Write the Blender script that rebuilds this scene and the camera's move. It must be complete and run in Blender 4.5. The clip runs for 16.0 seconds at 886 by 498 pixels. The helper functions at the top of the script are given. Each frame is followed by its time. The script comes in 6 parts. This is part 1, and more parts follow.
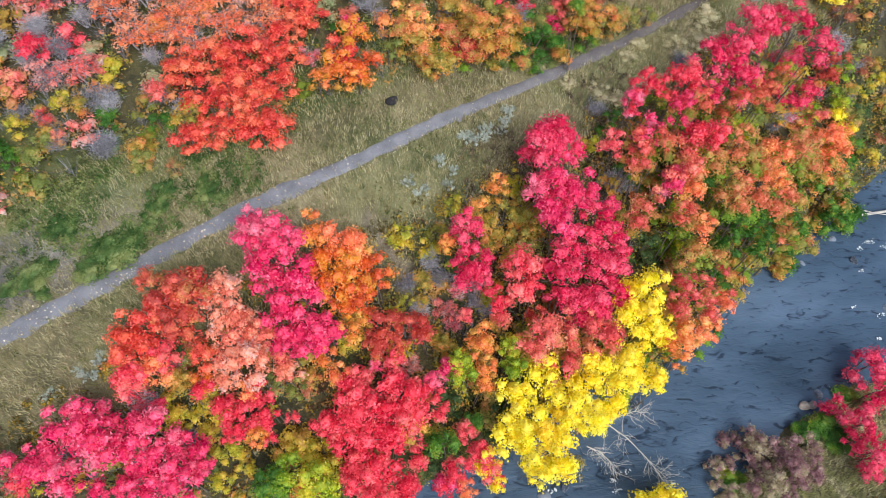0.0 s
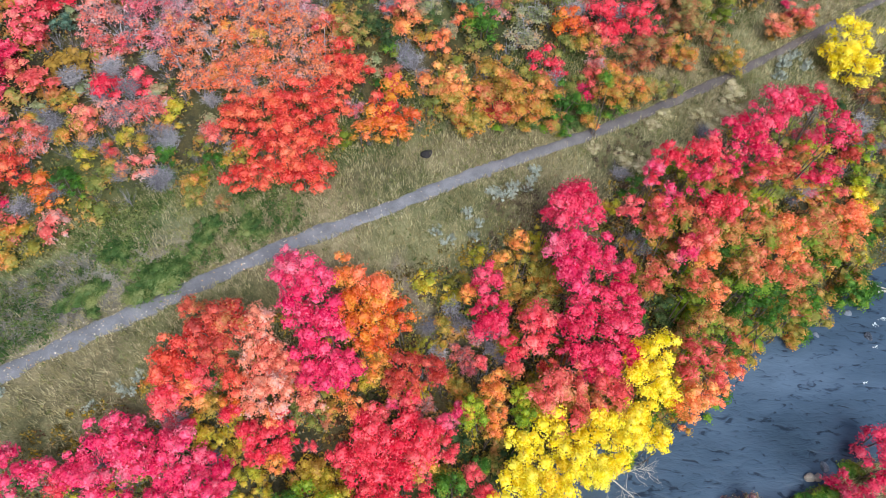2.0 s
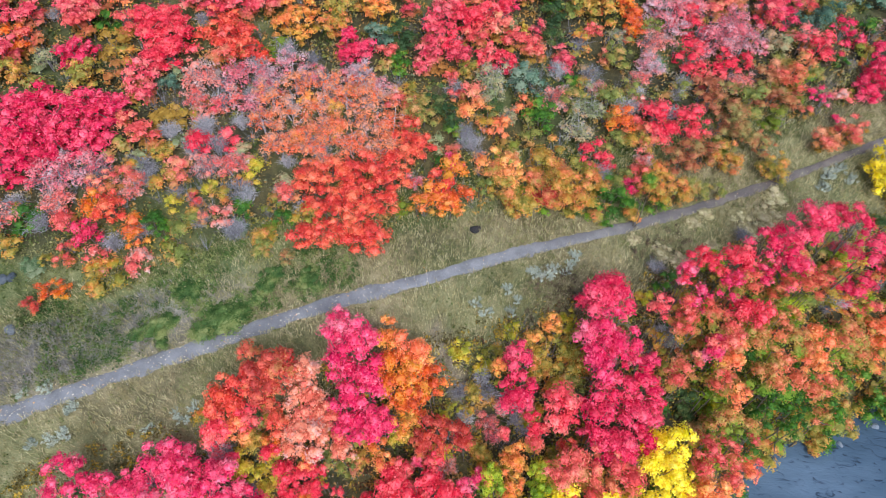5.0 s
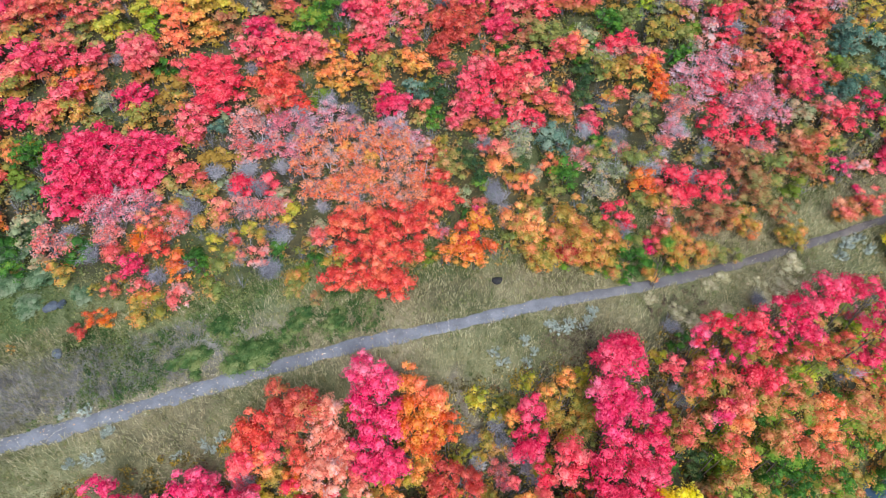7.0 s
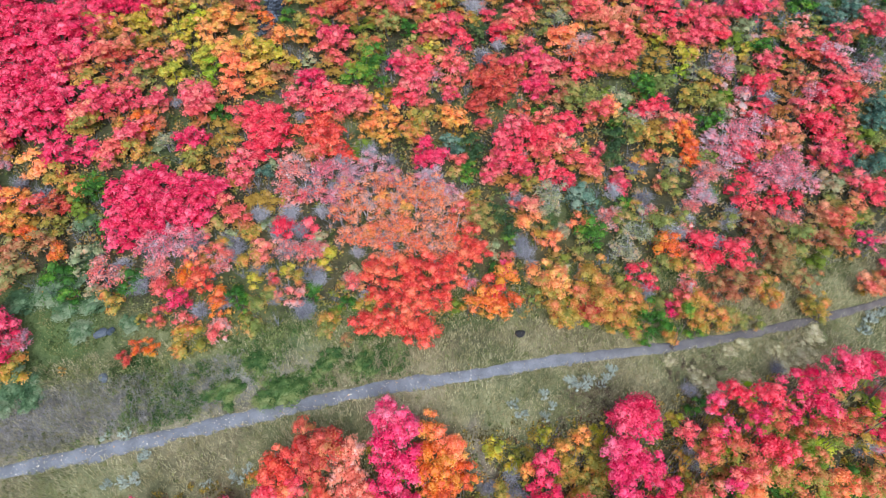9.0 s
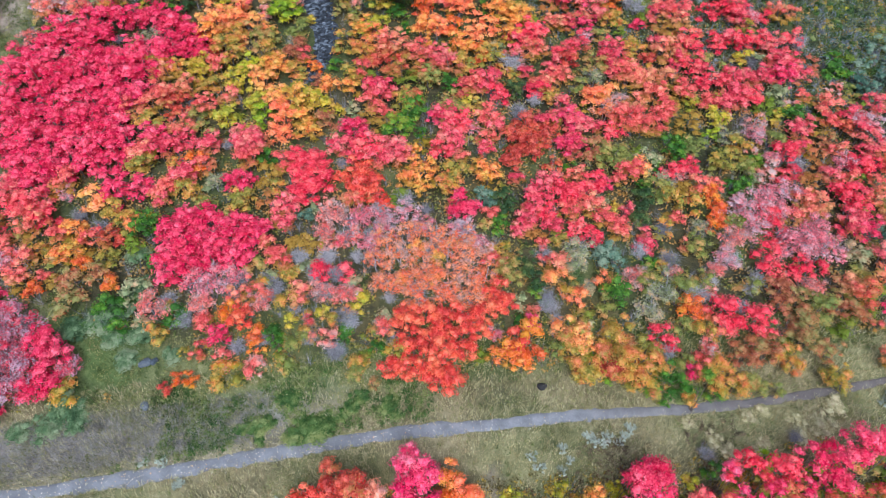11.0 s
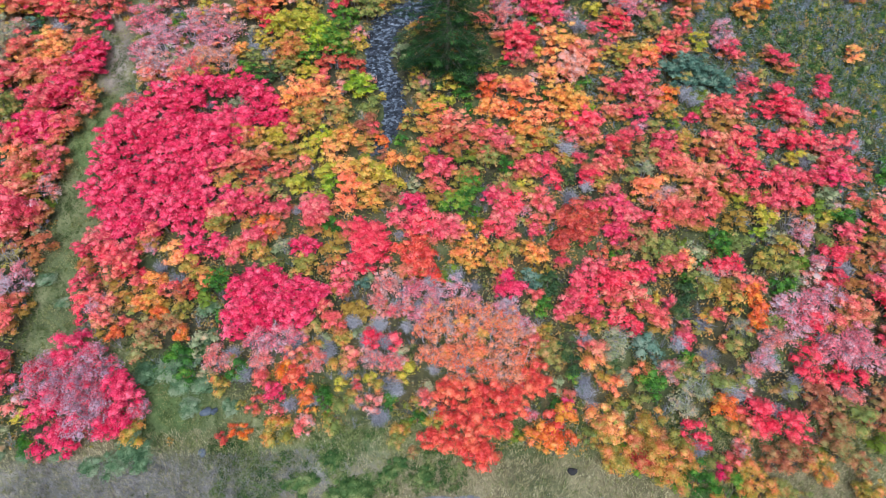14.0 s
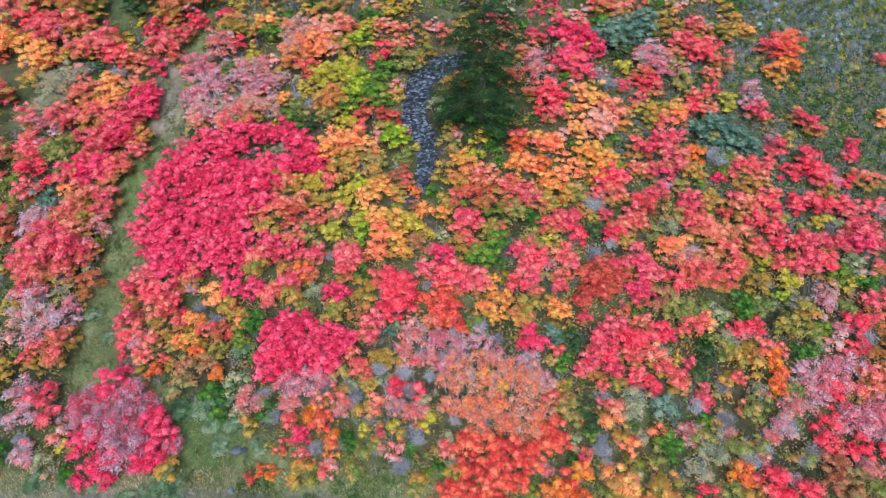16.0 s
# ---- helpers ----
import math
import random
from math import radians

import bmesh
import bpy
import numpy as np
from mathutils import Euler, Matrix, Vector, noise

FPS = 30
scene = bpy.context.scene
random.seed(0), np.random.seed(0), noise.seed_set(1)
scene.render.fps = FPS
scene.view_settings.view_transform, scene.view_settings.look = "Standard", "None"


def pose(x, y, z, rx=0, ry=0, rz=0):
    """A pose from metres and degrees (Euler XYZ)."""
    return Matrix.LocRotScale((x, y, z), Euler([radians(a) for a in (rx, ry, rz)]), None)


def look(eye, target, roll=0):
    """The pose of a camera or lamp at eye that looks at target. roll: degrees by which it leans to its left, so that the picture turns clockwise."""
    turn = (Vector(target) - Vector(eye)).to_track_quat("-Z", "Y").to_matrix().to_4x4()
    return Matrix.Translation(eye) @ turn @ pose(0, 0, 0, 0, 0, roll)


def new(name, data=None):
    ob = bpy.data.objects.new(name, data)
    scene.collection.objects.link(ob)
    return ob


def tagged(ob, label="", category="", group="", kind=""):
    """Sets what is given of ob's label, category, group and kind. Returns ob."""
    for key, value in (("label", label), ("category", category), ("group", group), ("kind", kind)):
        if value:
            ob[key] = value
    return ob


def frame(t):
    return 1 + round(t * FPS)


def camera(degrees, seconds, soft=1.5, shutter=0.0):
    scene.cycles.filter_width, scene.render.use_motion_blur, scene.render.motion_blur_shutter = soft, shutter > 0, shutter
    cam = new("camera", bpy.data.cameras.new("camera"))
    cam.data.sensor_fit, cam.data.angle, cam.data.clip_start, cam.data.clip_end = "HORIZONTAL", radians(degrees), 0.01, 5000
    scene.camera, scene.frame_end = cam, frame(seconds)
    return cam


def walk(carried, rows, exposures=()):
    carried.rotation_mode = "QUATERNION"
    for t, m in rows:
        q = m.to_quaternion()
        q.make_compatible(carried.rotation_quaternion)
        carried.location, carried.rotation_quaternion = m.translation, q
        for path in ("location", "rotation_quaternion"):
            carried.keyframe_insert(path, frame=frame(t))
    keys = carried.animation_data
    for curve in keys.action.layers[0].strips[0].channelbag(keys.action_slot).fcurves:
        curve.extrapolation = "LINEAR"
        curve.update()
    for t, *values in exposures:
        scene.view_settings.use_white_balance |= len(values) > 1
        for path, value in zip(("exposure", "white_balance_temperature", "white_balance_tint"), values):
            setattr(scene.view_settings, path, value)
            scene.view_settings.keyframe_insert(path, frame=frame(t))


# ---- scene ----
cam = camera(70.36, 16.0, soft=0.5)


def aim(x, y, z, yaw, pitch, roll):
    """A pose from a place, the turn to the left of north, the tilt above level and the lean."""
    return Matrix.Translation((x, y, z)) @ pose(0, 0, 0, 0, 0, yaw) @ pose(0, 0, 0, 90 + pitch, 0, 0) @ pose(0, 0, 0, 0, 0, roll)


PATH = [
    (0.0, aim(0.00, 0.00, 35.00, 0.01, -61.22, -0.03)),
    (0.5, aim(0.06, 0.02, 35.71, 0.91, -60.54, -0.03)),
    (1.0, aim(0.12, -0.07, 36.38, 1.85, -59.76, -0.06)),
    (1.5, aim(0.19, -0.20, 37.03, 3.27, -58.96, -0.06)),
    (2.0, aim(0.26, -0.30, 37.70, 4.89, -58.22, -0.06)),
    (2.5, aim(0.31, -0.32, 38.38, 6.53, -57.55, 0.01)),
    (3.0, aim(0.35, -0.31, 39.08, 8.00, -56.94, 0.02)),
    (3.5, aim(0.36, -0.25, 39.81, 9.27, -56.40, 0.05)),
    (4.0, aim(0.40, -0.22, 40.56, 10.33, -55.88, 0.08)),
    (6.5, aim(0.43, 0.05, 44.41, 15.27, -53.01, 0.04)),
    (7.0, aim(0.46, 0.01, 45.11, 16.18, -52.33, 0.04)),
    (7.5, aim(0.49, -0.01, 45.87, 17.25, -51.61, 0.02)),
    (8.0, aim(0.50, 0.02, 46.66, 18.34, -51.01, 0.06)),
    (8.5, aim(0.51, 0.06, 47.46, 19.42, -50.39, 0.03)),
    (9.0, aim(0.57, 0.13, 48.27, 20.58, -49.80, -0.06)),
    (11.5, aim(0.11, 0.53, 52.74, 25.45, -47.29, 0.11)),
    (12.0, aim(0.11, 0.60, 53.66, 26.68, -46.73, 0.06)),
    (12.5, aim(0.06, 0.68, 54.61, 27.87, -46.19, 0.09)),
    (13.0, aim(-0.06, 0.70, 55.62, 28.86, -45.65, 0.14)),
    (13.5, aim(-0.16, 0.76, 56.69, 29.78, -45.17, 0.12)),
    (14.0, aim(-0.15, 0.89, 57.72, 30.72, -44.66, 0.05)),
    (14.5, aim(-0.14, 1.04, 58.74, 31.66, -44.13, -0.05)),
    (15.0, aim(-0.14, 1.19, 59.80, 32.59, -43.61, -0.15)),
    (15.5, aim(-0.14, 1.31, 60.85, 33.51, -43.11, -0.23)),
    (16.0, aim(-0.17, 1.41, 61.88, 34.37, -42.57, -0.28)),
]
walk(cam, PATH, [(0.0, 0.56, 6120, 4), (7.0, 0.65, 5720, 3), (16.0, 0.63, 5500, 2)])

# ---- light ----
world = bpy.data.worlds.new("overcast_sky")
scene.world = world
world.use_nodes = True
wn = world.node_tree
sky = wn.nodes.new("ShaderNodeTexSky")
sky.sky_type = "NISHITA"
sky.sun_disc = False
sky.sun_elevation, sky.sun_rotation = radians(52), radians(150)
sky.air_density, sky.dust_density, sky.ozone_density = 1.0, 4.0, 1.0
wn.links.new(sky.outputs[0], wn.nodes["Background"].inputs[0])
wn.nodes["Background"].inputs[1].default_value = 0.085
sun = new("sun", bpy.data.lights.new("sun", "SUN"))
sun.data.energy, sun.data.angle, sun.data.color = 2.1, radians(36), (1.0, 0.97, 0.93)
sun.matrix_world = look((30, -52, 77), (0, 0, 0))

# ---- terrain ----
# The trail runs from south-west to north-east; heights follow the distance north (+) or south (-) of it.
TRAIL_X = [-110, -80, -60, -45, -37.6, -31, -25.7, -20.1, -16, -12, -6.4, -1.8, 3.1, 8.5, 14.4, 21.5, 27.4, 40, 60, 100]
TRAIL_Y = [-42, -22, -9.5, 0.3, 5.3, 9.7, 13.5, 17.4, 20.3, 22.8, 25.9, 28.8, 31.5, 34.3, 37.8, 42.5, 46.8, 56, 70.5, 99]
SIDE_D = [-600, -200, -120, -60, -45, -36, -31, -29.2, -27.8, -24, -21, -19.5, -18, -15, -10, -6, -3, -1, 0, 1, 4, 9.4, 20, 43, 55, 80, 120, 200, 600]
SIDE_Z = [60, 12, -2, -8, -9.2, -10, -10.8, -11.8, -12.4, -12.9, -12.5, -11.9, -11, -8.8, -5, -2.2, -0.8, -0.1, 0, 0.05, 0.9, 2.5, 4.9, 10.4, 14, 23, 39, 70, 180]
WATER = -11.6
rng = np.random.default_rng(7)


def side(x, y):
    return (y - np.interp(x, TRAIL_X, TRAIL_Y)) * 0.85


def bumps(x, y):
    return 0.16 * np.sin(0.9 * x + 0.4 * y) * np.sin(0.7 * y - 0.3 * x + 1) + 0.07 * np.sin(2.3 * x + 1.1 * y) * np.sin(1.9 * y - 1.3 * x)


def ground_z(x, y):
    d = side(x, y)
    # the far bank draws back towards the east
    d = np.where(d < -24, np.minimum(d + np.clip((x - 28) * 0.35, 0, 1.6), -24), d)
    calm = np.clip((np.abs(d) - 0.9) / 2.0, 0, 1)
    return np.interp(d, SIDE_D, SIDE_Z) + bumps(x, y) * calm


def near_line(x, y, line):
    """Distance from points to a polyline."""
    best = np.full(np.shape(x), 1e9)
    for (ax, ay), (bx, by) in zip(line, line[1:]):
        u = np.clip(((x - ax) * (bx - ax) + (y - ay) * (by - ay)) / ((bx - ax) ** 2 + (by - ay) ** 2), 0, 1)
        best = np.minimum(best, np.hypot(x - ax - u * (bx - ax), y - ay - u * (by - ay)))
    return best


GRASS_STRIP = [(-90, 64), (-81.6, 50), (-78.7, 45.8), (-76, 41.6), (-73.1, 34.5), (-67.6, 28.4), (-60.4, 19.9), (-55, 13), (-48, 15), (-40, 16), (-32, 18)]
GULLY = [(-48.4, 76.9), (-50.3, 74.4), (-51.3, 71.3), (-50.7, 68.0), (-48.5, 64.8), (-44.9, 62.5), (-42.5, 59.5), (-41.3, 56.4), (-41.1, 53.9), (-42.1, 52.2)]


FOOTWAY = [(-4.9, 22.3), (-4.4, 21.1), (-3.6, 20.2), (-2.9, 19.3), (-2.4, 18.5)]
DIRT_BANK = [(-84.6, 52.9), (-81.9, 49.7), (-79.4, 46.6), (-77.7, 43.6)]


def scatter_ok(x, y):
    """Woodland floor: off the trail, the bench, the meadow and the grassy strip."""
    d = side(x, y)
    wood = (d > 4.5) | ((d < -5.5) & (d > -19.0)) | (d < -36)
    bench_low = (x < -20) & (d < -3) & (d > -7)
    meadow = (x < -14) & (d < 7.0) & (d > 0)
    return wood & ~meadow & ~bench_low & (near_line(x, y, GRASS_STRIP) > 2.6) & (near_line(x, y, GULLY) > 2.3)


# ---- materials ----
MATS = {}


def lin(c):
    return tuple((v / 255 / 12.92 if v <= 10 else ((v / 255 + 0.055) / 1.055) ** 2.4) for v in c) + (1.0,)


def material(name):
    m = bpy.data.materials.new(name)
    m.use_nodes = True
    nt = m.node_tree
    return m, nt, nt.nodes["Principled BSDF"]


def node(nt, kind, **values):
    n = nt.nodes.new(kind)
    for key, value in values.items():
        n.inputs[key.replace("_", " ")].default_value = value
    return n


def ramp(nt, stops):
    r = nt.nodes.new("ShaderNodeValToRGB")
    el = r.color_ramp.elements
    el[0].position, el[0].color = stops[0][0], stops[0][1]
    el[1].position, el[1].color = stops[-1][0], stops[-1][1]
    for p, c in stops[1:-1]:
        e = el.new(p)
        e.color = c
    return r


def maths(nt, op, a, b):
    n = nt.nodes.new("ShaderNodeMath")
    n.operation = op
    for i, v in enumerate((a, b)):
        if isinstance(v, (int, float)):
            n.inputs[i].default_value = v
        else:
            nt.links.new(v, n.inputs[i])
    return n.outputs[0]


def leaf_material(name, colours, lower=None, spread=1.0, through_light=0.32, patch=0.8, single=0.3, skirt=(0.1, 0.45)):
    """Leaves: hue drifts from clump to clump, from leaf to leaf and, where lower is given, towards the skirts of the crown."""
    m, nt, bsdf = material(name)
    geo = nt.nodes.new("ShaderNodeNewGeometry")
    tex = nt.nodes.new("ShaderNodeTexCoord")
    info = nt.nodes.new("ShaderNodeObjectInfo")
    noise_n = node(nt, "ShaderNodeTexNoise", Scale=patch, Detail=2.0)
    nt.links.new(tex.outputs["Object"], noise_n.inputs["Vector"])
    clump = maths(nt, "MULTIPLY", maths(nt, "SUBTRACT", noise_n.outputs[0], 0.5), 2.6)
    leaf = maths(nt, "MULTIPLY", maths(nt, "SUBTRACT", geo.outputs["Random Per Island"], 0.5), single)
    tree = maths(nt, "MULTIPLY", maths(nt, "SUBTRACT", info.outputs["Random"], 0.5), 0.5)
    speck = node(nt, "ShaderNodeTexNoise", Scale=7.0, Detail=3.0, Roughness=0.7)
    nt.links.new(tex.outputs["Object"], speck.inputs["Vector"])
    fleck = maths(nt, "MULTIPLY", maths(nt, "SUBTRACT", speck.outputs[0], 0.5), 0.55)
    mix = maths(nt, "ADD", maths(nt, "MULTIPLY", maths(nt, "ADD", maths(nt, "ADD", maths(nt, "ADD", clump, fleck), leaf), tree), spread), 0.5)
    n = len(colours)
    r = ramp(nt, [((i + 0.5) / n, lin(c)) for i, c in enumerate(colours)])
    nt.links.new(mix, r.inputs[0])
    colour = r.outputs[0]
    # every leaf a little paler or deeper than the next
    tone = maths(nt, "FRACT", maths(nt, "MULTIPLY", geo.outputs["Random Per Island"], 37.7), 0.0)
    # puff and speck noise put light-and-dark contrast between boughs into the leaf colour
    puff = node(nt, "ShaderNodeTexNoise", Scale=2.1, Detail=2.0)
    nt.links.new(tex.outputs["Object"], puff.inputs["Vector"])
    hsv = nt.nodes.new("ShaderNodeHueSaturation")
    contrast = maths(nt, "ADD", maths(nt, "MULTIPLY", tone, 0.4), maths(nt, "MULTIPLY", puff.outputs[0], 0.65))
    nt.links.new(maths(nt, "ADD", maths(nt, "ADD", contrast, maths(nt, "MULTIPLY", speck.outputs[0], 0.6)), 0.24), hsv.inputs["Value"])
    nt.links.new(maths(nt, "SUBTRACT", 1.03, maths(nt, "MULTIPLY", tone, 0.14)), hsv.inputs["Saturation"])
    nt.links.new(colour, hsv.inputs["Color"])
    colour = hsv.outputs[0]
    if lower:
        sep = nt.nodes.new("ShaderNodeSeparateXYZ")
        nt.links.new(tex.outputs["Generated"], sep.inputs[0])
        height = maths(nt, "ADD", sep.outputs[2], maths(nt, "MULTIPLY", leaf, 0.45))
        fall = nt.nodes.new("ShaderNodeMapRange")
        fall.inputs[1].default_value, fall.inputs[2].default_value = skirt
        fall.inputs[3].default_value, fall.inputs[4].default_value = 1.0, 0.0
        nt.links.new(height, fall.inputs[0])
        blend = nt.nodes.new("ShaderNodeMix")
        blend.data_type = "RGBA"
        nt.links.new(fall.outputs[0], blend.inputs[0])
        nt.links.new(colour, blend.inputs[6])
        blend.inputs[7].default_value = lin(lower)
        colour = blend.outputs[2]
    nt.links.new(colour, bsdf.inputs["Base Color"])
    bsdf.inputs["Roughness"].default_value = 0.55
    bsdf.inputs["Specular IOR Level"].default_value = 0.15
    relief = node(nt, "ShaderNodeBump", Strength=0.3, Distance=0.1)
    nt.links.new(speck.outputs[0], relief.inputs["Height"])
    nt.links.new(relief.outputs[0], bsdf.inputs["Normal"])
    trans = nt.nodes.new("ShaderNodeBsdfTranslucent")
    nt.links.new(colour, trans.inputs[0])
    shade = nt.nodes.new("ShaderNodeMixShader")
    shade.inputs[0].default_value = through_light
    nt.links.new(bsdf.outputs[0], shade.inputs[1])
    nt.links.new(trans.outputs[0], shade.inputs[2])
    nt.links.new(shade.outputs[0], nt.nodes["Material Output"].inputs[0])
    MATS[name] = m
    return m


def rough_material(name, stops, scale, bump=0.3, fine=8.0, rough=0.9, random_tint=0.0):
    """Mineral or wood: a broad and a fine noise over a ramp, with relief."""
    m, nt, bsdf = material(name)
    tex = nt.nodes.new("ShaderNodeTexCoord")
    broad = node(nt, "ShaderNodeTexNoise", Scale=scale, Detail=6.0, Roughness=0.65)
    small = node(nt, "ShaderNodeTexNoise", Scale=scale * fine, Detail=4.0, Roughness=0.7)
    for n in (broad, small):
        nt.links.new(tex.outputs["Object"], n.inputs["Vector"])
    total = maths(nt, "ADD", maths(nt, "MULTIPLY", broad.outputs[0], 0.6), maths(nt, "MULTIPLY", small.outputs[0], 0.4))
    if random_tint:
        info = nt.nodes.new("ShaderNodeObjectInfo")
        piece = nt.nodes.new("ShaderNodeNewGeometry")
        each = maths(nt, "ADD", info.outputs["Random"], maths(nt, "SUBTRACT", piece.outputs["Random Per Island"], 1.0))
        total = maths(nt, "ADD", total, maths(nt, "MULTIPLY", each, random_tint))
    r = ramp(nt, [(p, lin(c)) for p, c in stops])
    nt.links.new(total, r.inputs[0])
    nt.links.new(r.outputs[0], bsdf.inputs["Base Color"])
    bsdf.inputs["Roughness"].default_value = rough
    b = node(nt, "ShaderNodeBump", Strength=bump, Distance=0.1)
    nt.links.new(small.outputs[0], b.inputs["Height"])
    nt.links.new(b.outputs[0], bsdf.inputs["Normal"])
    MATS[name] = m
    return m


leaf_material("crimson", [(214, 26, 80), (230, 42, 98), (238, 62, 112), (242, 98, 130)])
leaf_material("rose", [(224, 36, 100), (240, 54, 118), (246, 80, 132), (240, 126, 156)])
leaf_material("coral", [(218, 80, 84), (234, 104, 98), (240, 130, 114), (230, 160, 118)], lower=(180, 146, 68), skirt=(0.2, 0.62))
leaf_material("slopered", [(212, 54, 84), (228, 76, 100), (236, 102, 116), (230, 136, 126)], lower=(182, 128, 70), skirt=(0.1, 0.5))
leaf_material("pinkcoral", [(224, 40, 74), (240, 62, 90), (244, 86, 102), (238, 122, 118)])
leaf_material("redorange", [(212, 56, 54), (230, 80, 64), (238, 102, 76), (238, 130, 88)], spread=1.1)
leaf_material("rust", [(190, 64, 58), (212, 84, 66), (220, 104, 76), (200, 132, 78)])
leaf_material("salmon", [(230, 116, 98), (240, 148, 118), (240, 168, 138), (222, 178, 168)])
leaf_material("peach", [(244, 126, 84), (250, 152, 92), (250, 174, 104), (236, 188, 90)])
leaf_material("orange", [(214, 84, 36), (230, 108, 36), (234, 134, 40), (224, 158, 44)])
leaf_material("golden", [(232, 128, 66), (240, 154, 70), (240, 180, 80), (200, 168, 72)], lower=(150, 130, 44))
leaf_material("yellow", [(246, 216, 16), (252, 232, 24), (255, 240, 40), (248, 236, 80)])
leaf_material("yellowolive", [(166, 168, 52), (200, 188, 54), (214, 184, 56), (190, 150, 64)])
leaf_material("paleyellow", [(150, 140, 120), (190, 175, 80), (200, 180, 70), (170, 160, 150)])
leaf_material("lime", [(120, 152, 34), (160, 182, 38), (190, 196, 42), (214, 200, 44)])
leaf_material("green", [(62, 104, 38), (84, 130, 42), (108, 152, 46), (150, 160, 54)])
leaf_material("darkgreen", [(56, 80, 48), (76, 100, 56), (98, 114, 64), (130, 128, 72)])
leaf_material("olive", [(122, 134, 68), (148, 152, 76), (170, 158, 84), (200, 148, 90)])
leaf_material("goldolive", [(148, 144, 64), (186, 158, 64), (214, 156, 70), (218, 126, 74)])
leaf_material("orangeolive", [(224, 118, 84), (216, 138, 86), (194, 156, 80), (164, 168, 70)], lower=(132, 168, 58), skirt=(0.2, 0.6))
leaf_material("coralolive", [(220, 78, 72), (226, 104, 80), (200, 128, 76), (158, 150, 68)], lower=(126, 144, 54), skirt=(0.25, 0.7))
leaf_material("rustolive", [(172, 98, 72), (192, 122, 82), (178, 142, 90), (148, 144, 84)])
leaf_material("palerose", [(228, 104, 122), (236, 134, 146), (228, 160, 168), (204, 180, 190)])
leaf_material("palecrimson", [(214, 40, 74), (228, 72, 100), (214, 120, 140), (194, 156, 174)])
leaf_material("palecoral", [(232, 102, 100), (240, 134, 122), (232, 158, 146), (204, 178, 174)])
leaf_material("palepeach", [(240, 116, 74), (244, 142, 88), (236, 158, 112), (216, 170, 160)])
leaf_material("greyolive", [(138, 148, 106), (164, 168, 122), (184, 178, 138), (200, 162, 122)])
leaf_material("sage", [(152, 160, 150), (182, 190, 180), (208, 214, 206), (178, 180, 160)])
leaf_material("bluegreen", [(74, 104, 90), (96, 128, 110), (120, 148, 126), (146, 162, 140)])
leaf_material("bluegrey", [(104, 118, 134), (130, 144, 158), (156, 168, 180), (138, 146, 140)])
leaf_material("mauve_weed", [(84, 70, 62), (112, 94, 82), (136, 118, 102), (150, 134, 100)], spread=1.3)
leaf_material("purple", [(146, 104, 112), (172, 134, 136), (170, 158, 120), (192, 176, 150)])
leaf_material("bush_green", [(62, 92, 46), (80, 108, 54), (104, 126, 68), (140, 148, 90)])
leaf_material("conifer", [(28, 54, 24), (40, 72, 30), (58, 92, 38), (86, 112, 54)], through_light=0.12)
leaf_material("understory_leaf", [(66, 82, 46), (92, 106, 56), (130, 132, 64), (176, 156, 66), (98, 114, 86), (146, 142, 120), (186, 144, 76)], spread=1.6, patch=0.55, single=0.2)
leaf_material("thicket_leaf", [(58, 76, 62), (80, 100, 76), (108, 124, 96), (140, 144, 82), (100, 116, 120), (130, 138, 146)], spread=1.5, patch=1.1, single=0.3)
leaf_material("dry_grass", [(158, 150, 110), (192, 182, 140), (212, 204, 166), (182, 164, 136), (138, 144, 94)], spread=1.2, patch=0.3, single=0.5)
leaf_material("green_grass", [(78, 94, 50), (104, 116, 64), (134, 138, 82), (154, 148, 102)], spread=1.2, patch=0.3, single=0.5)
leaf_material("bank_leaf", [(84, 76, 42), (120, 104, 44), (178, 146, 50), (208, 172, 58), (118, 124, 52), (104, 72, 58)], spread=1.5, patch=0.6, single=0.3)
leaf_material("straw_leaf", [(168, 170, 116), (194, 192, 142), (214, 210, 166), (226, 220, 186)])
leaf_material("meadow_bush", [(74, 100, 68), (96, 122, 84), (120, 142, 104), (146, 156, 124)])
leaf_material("heath_stalk", [(134, 130, 132), (158, 152, 154), (176, 170, 173), (148, 146, 130)], spread=1.2, patch=0.4, single=0.5)
leaf_material("fallen_leaf", [(216, 200, 170), (230, 218, 194), (240, 234, 222), (220, 170, 110)], spread=1.4, patch=3.0, through_light=0.1)
rough_material("bark", [(0.3, (70, 60, 54)), (0.7, (130, 120, 112))], 3.0)
rough_material("grey_twig", [(0.36, (98, 98, 109)), (0.5, (148, 146, 156)), (0.64, (204, 200, 205))], 5.0, random_tint=0.16)
rough_material("dark_wood", [(0.35, (20, 19, 22)), (0.6, (52, 49, 52)), (0.75, (120, 116, 120))], 4.0)
rough_material("foam", [(0.3, (190, 200, 210)), (0.7, (240, 244, 246))], 4.0)
rough_material("driftwood", [(0.3, (164, 158, 152)), (0.7, (222, 217, 210))], 2.5)
rough_material("boulder", [(0.25, (46, 54, 68)), (0.55, (78, 86, 100)), (0.8, (112, 116, 124))], 1.8, 0.6, random_tint=0.3)
rough_material("pale_rock", [(0.3, (150, 140, 130)), (0.7, (214, 202, 188))], 3.0, 0.5)
rough_material("talus_stone", [(0.3, (26, 30, 40)), (0.52, (60, 67, 82)), (0.72, (130, 138, 154))], 2.6, 0.6, random_tint=0.4)


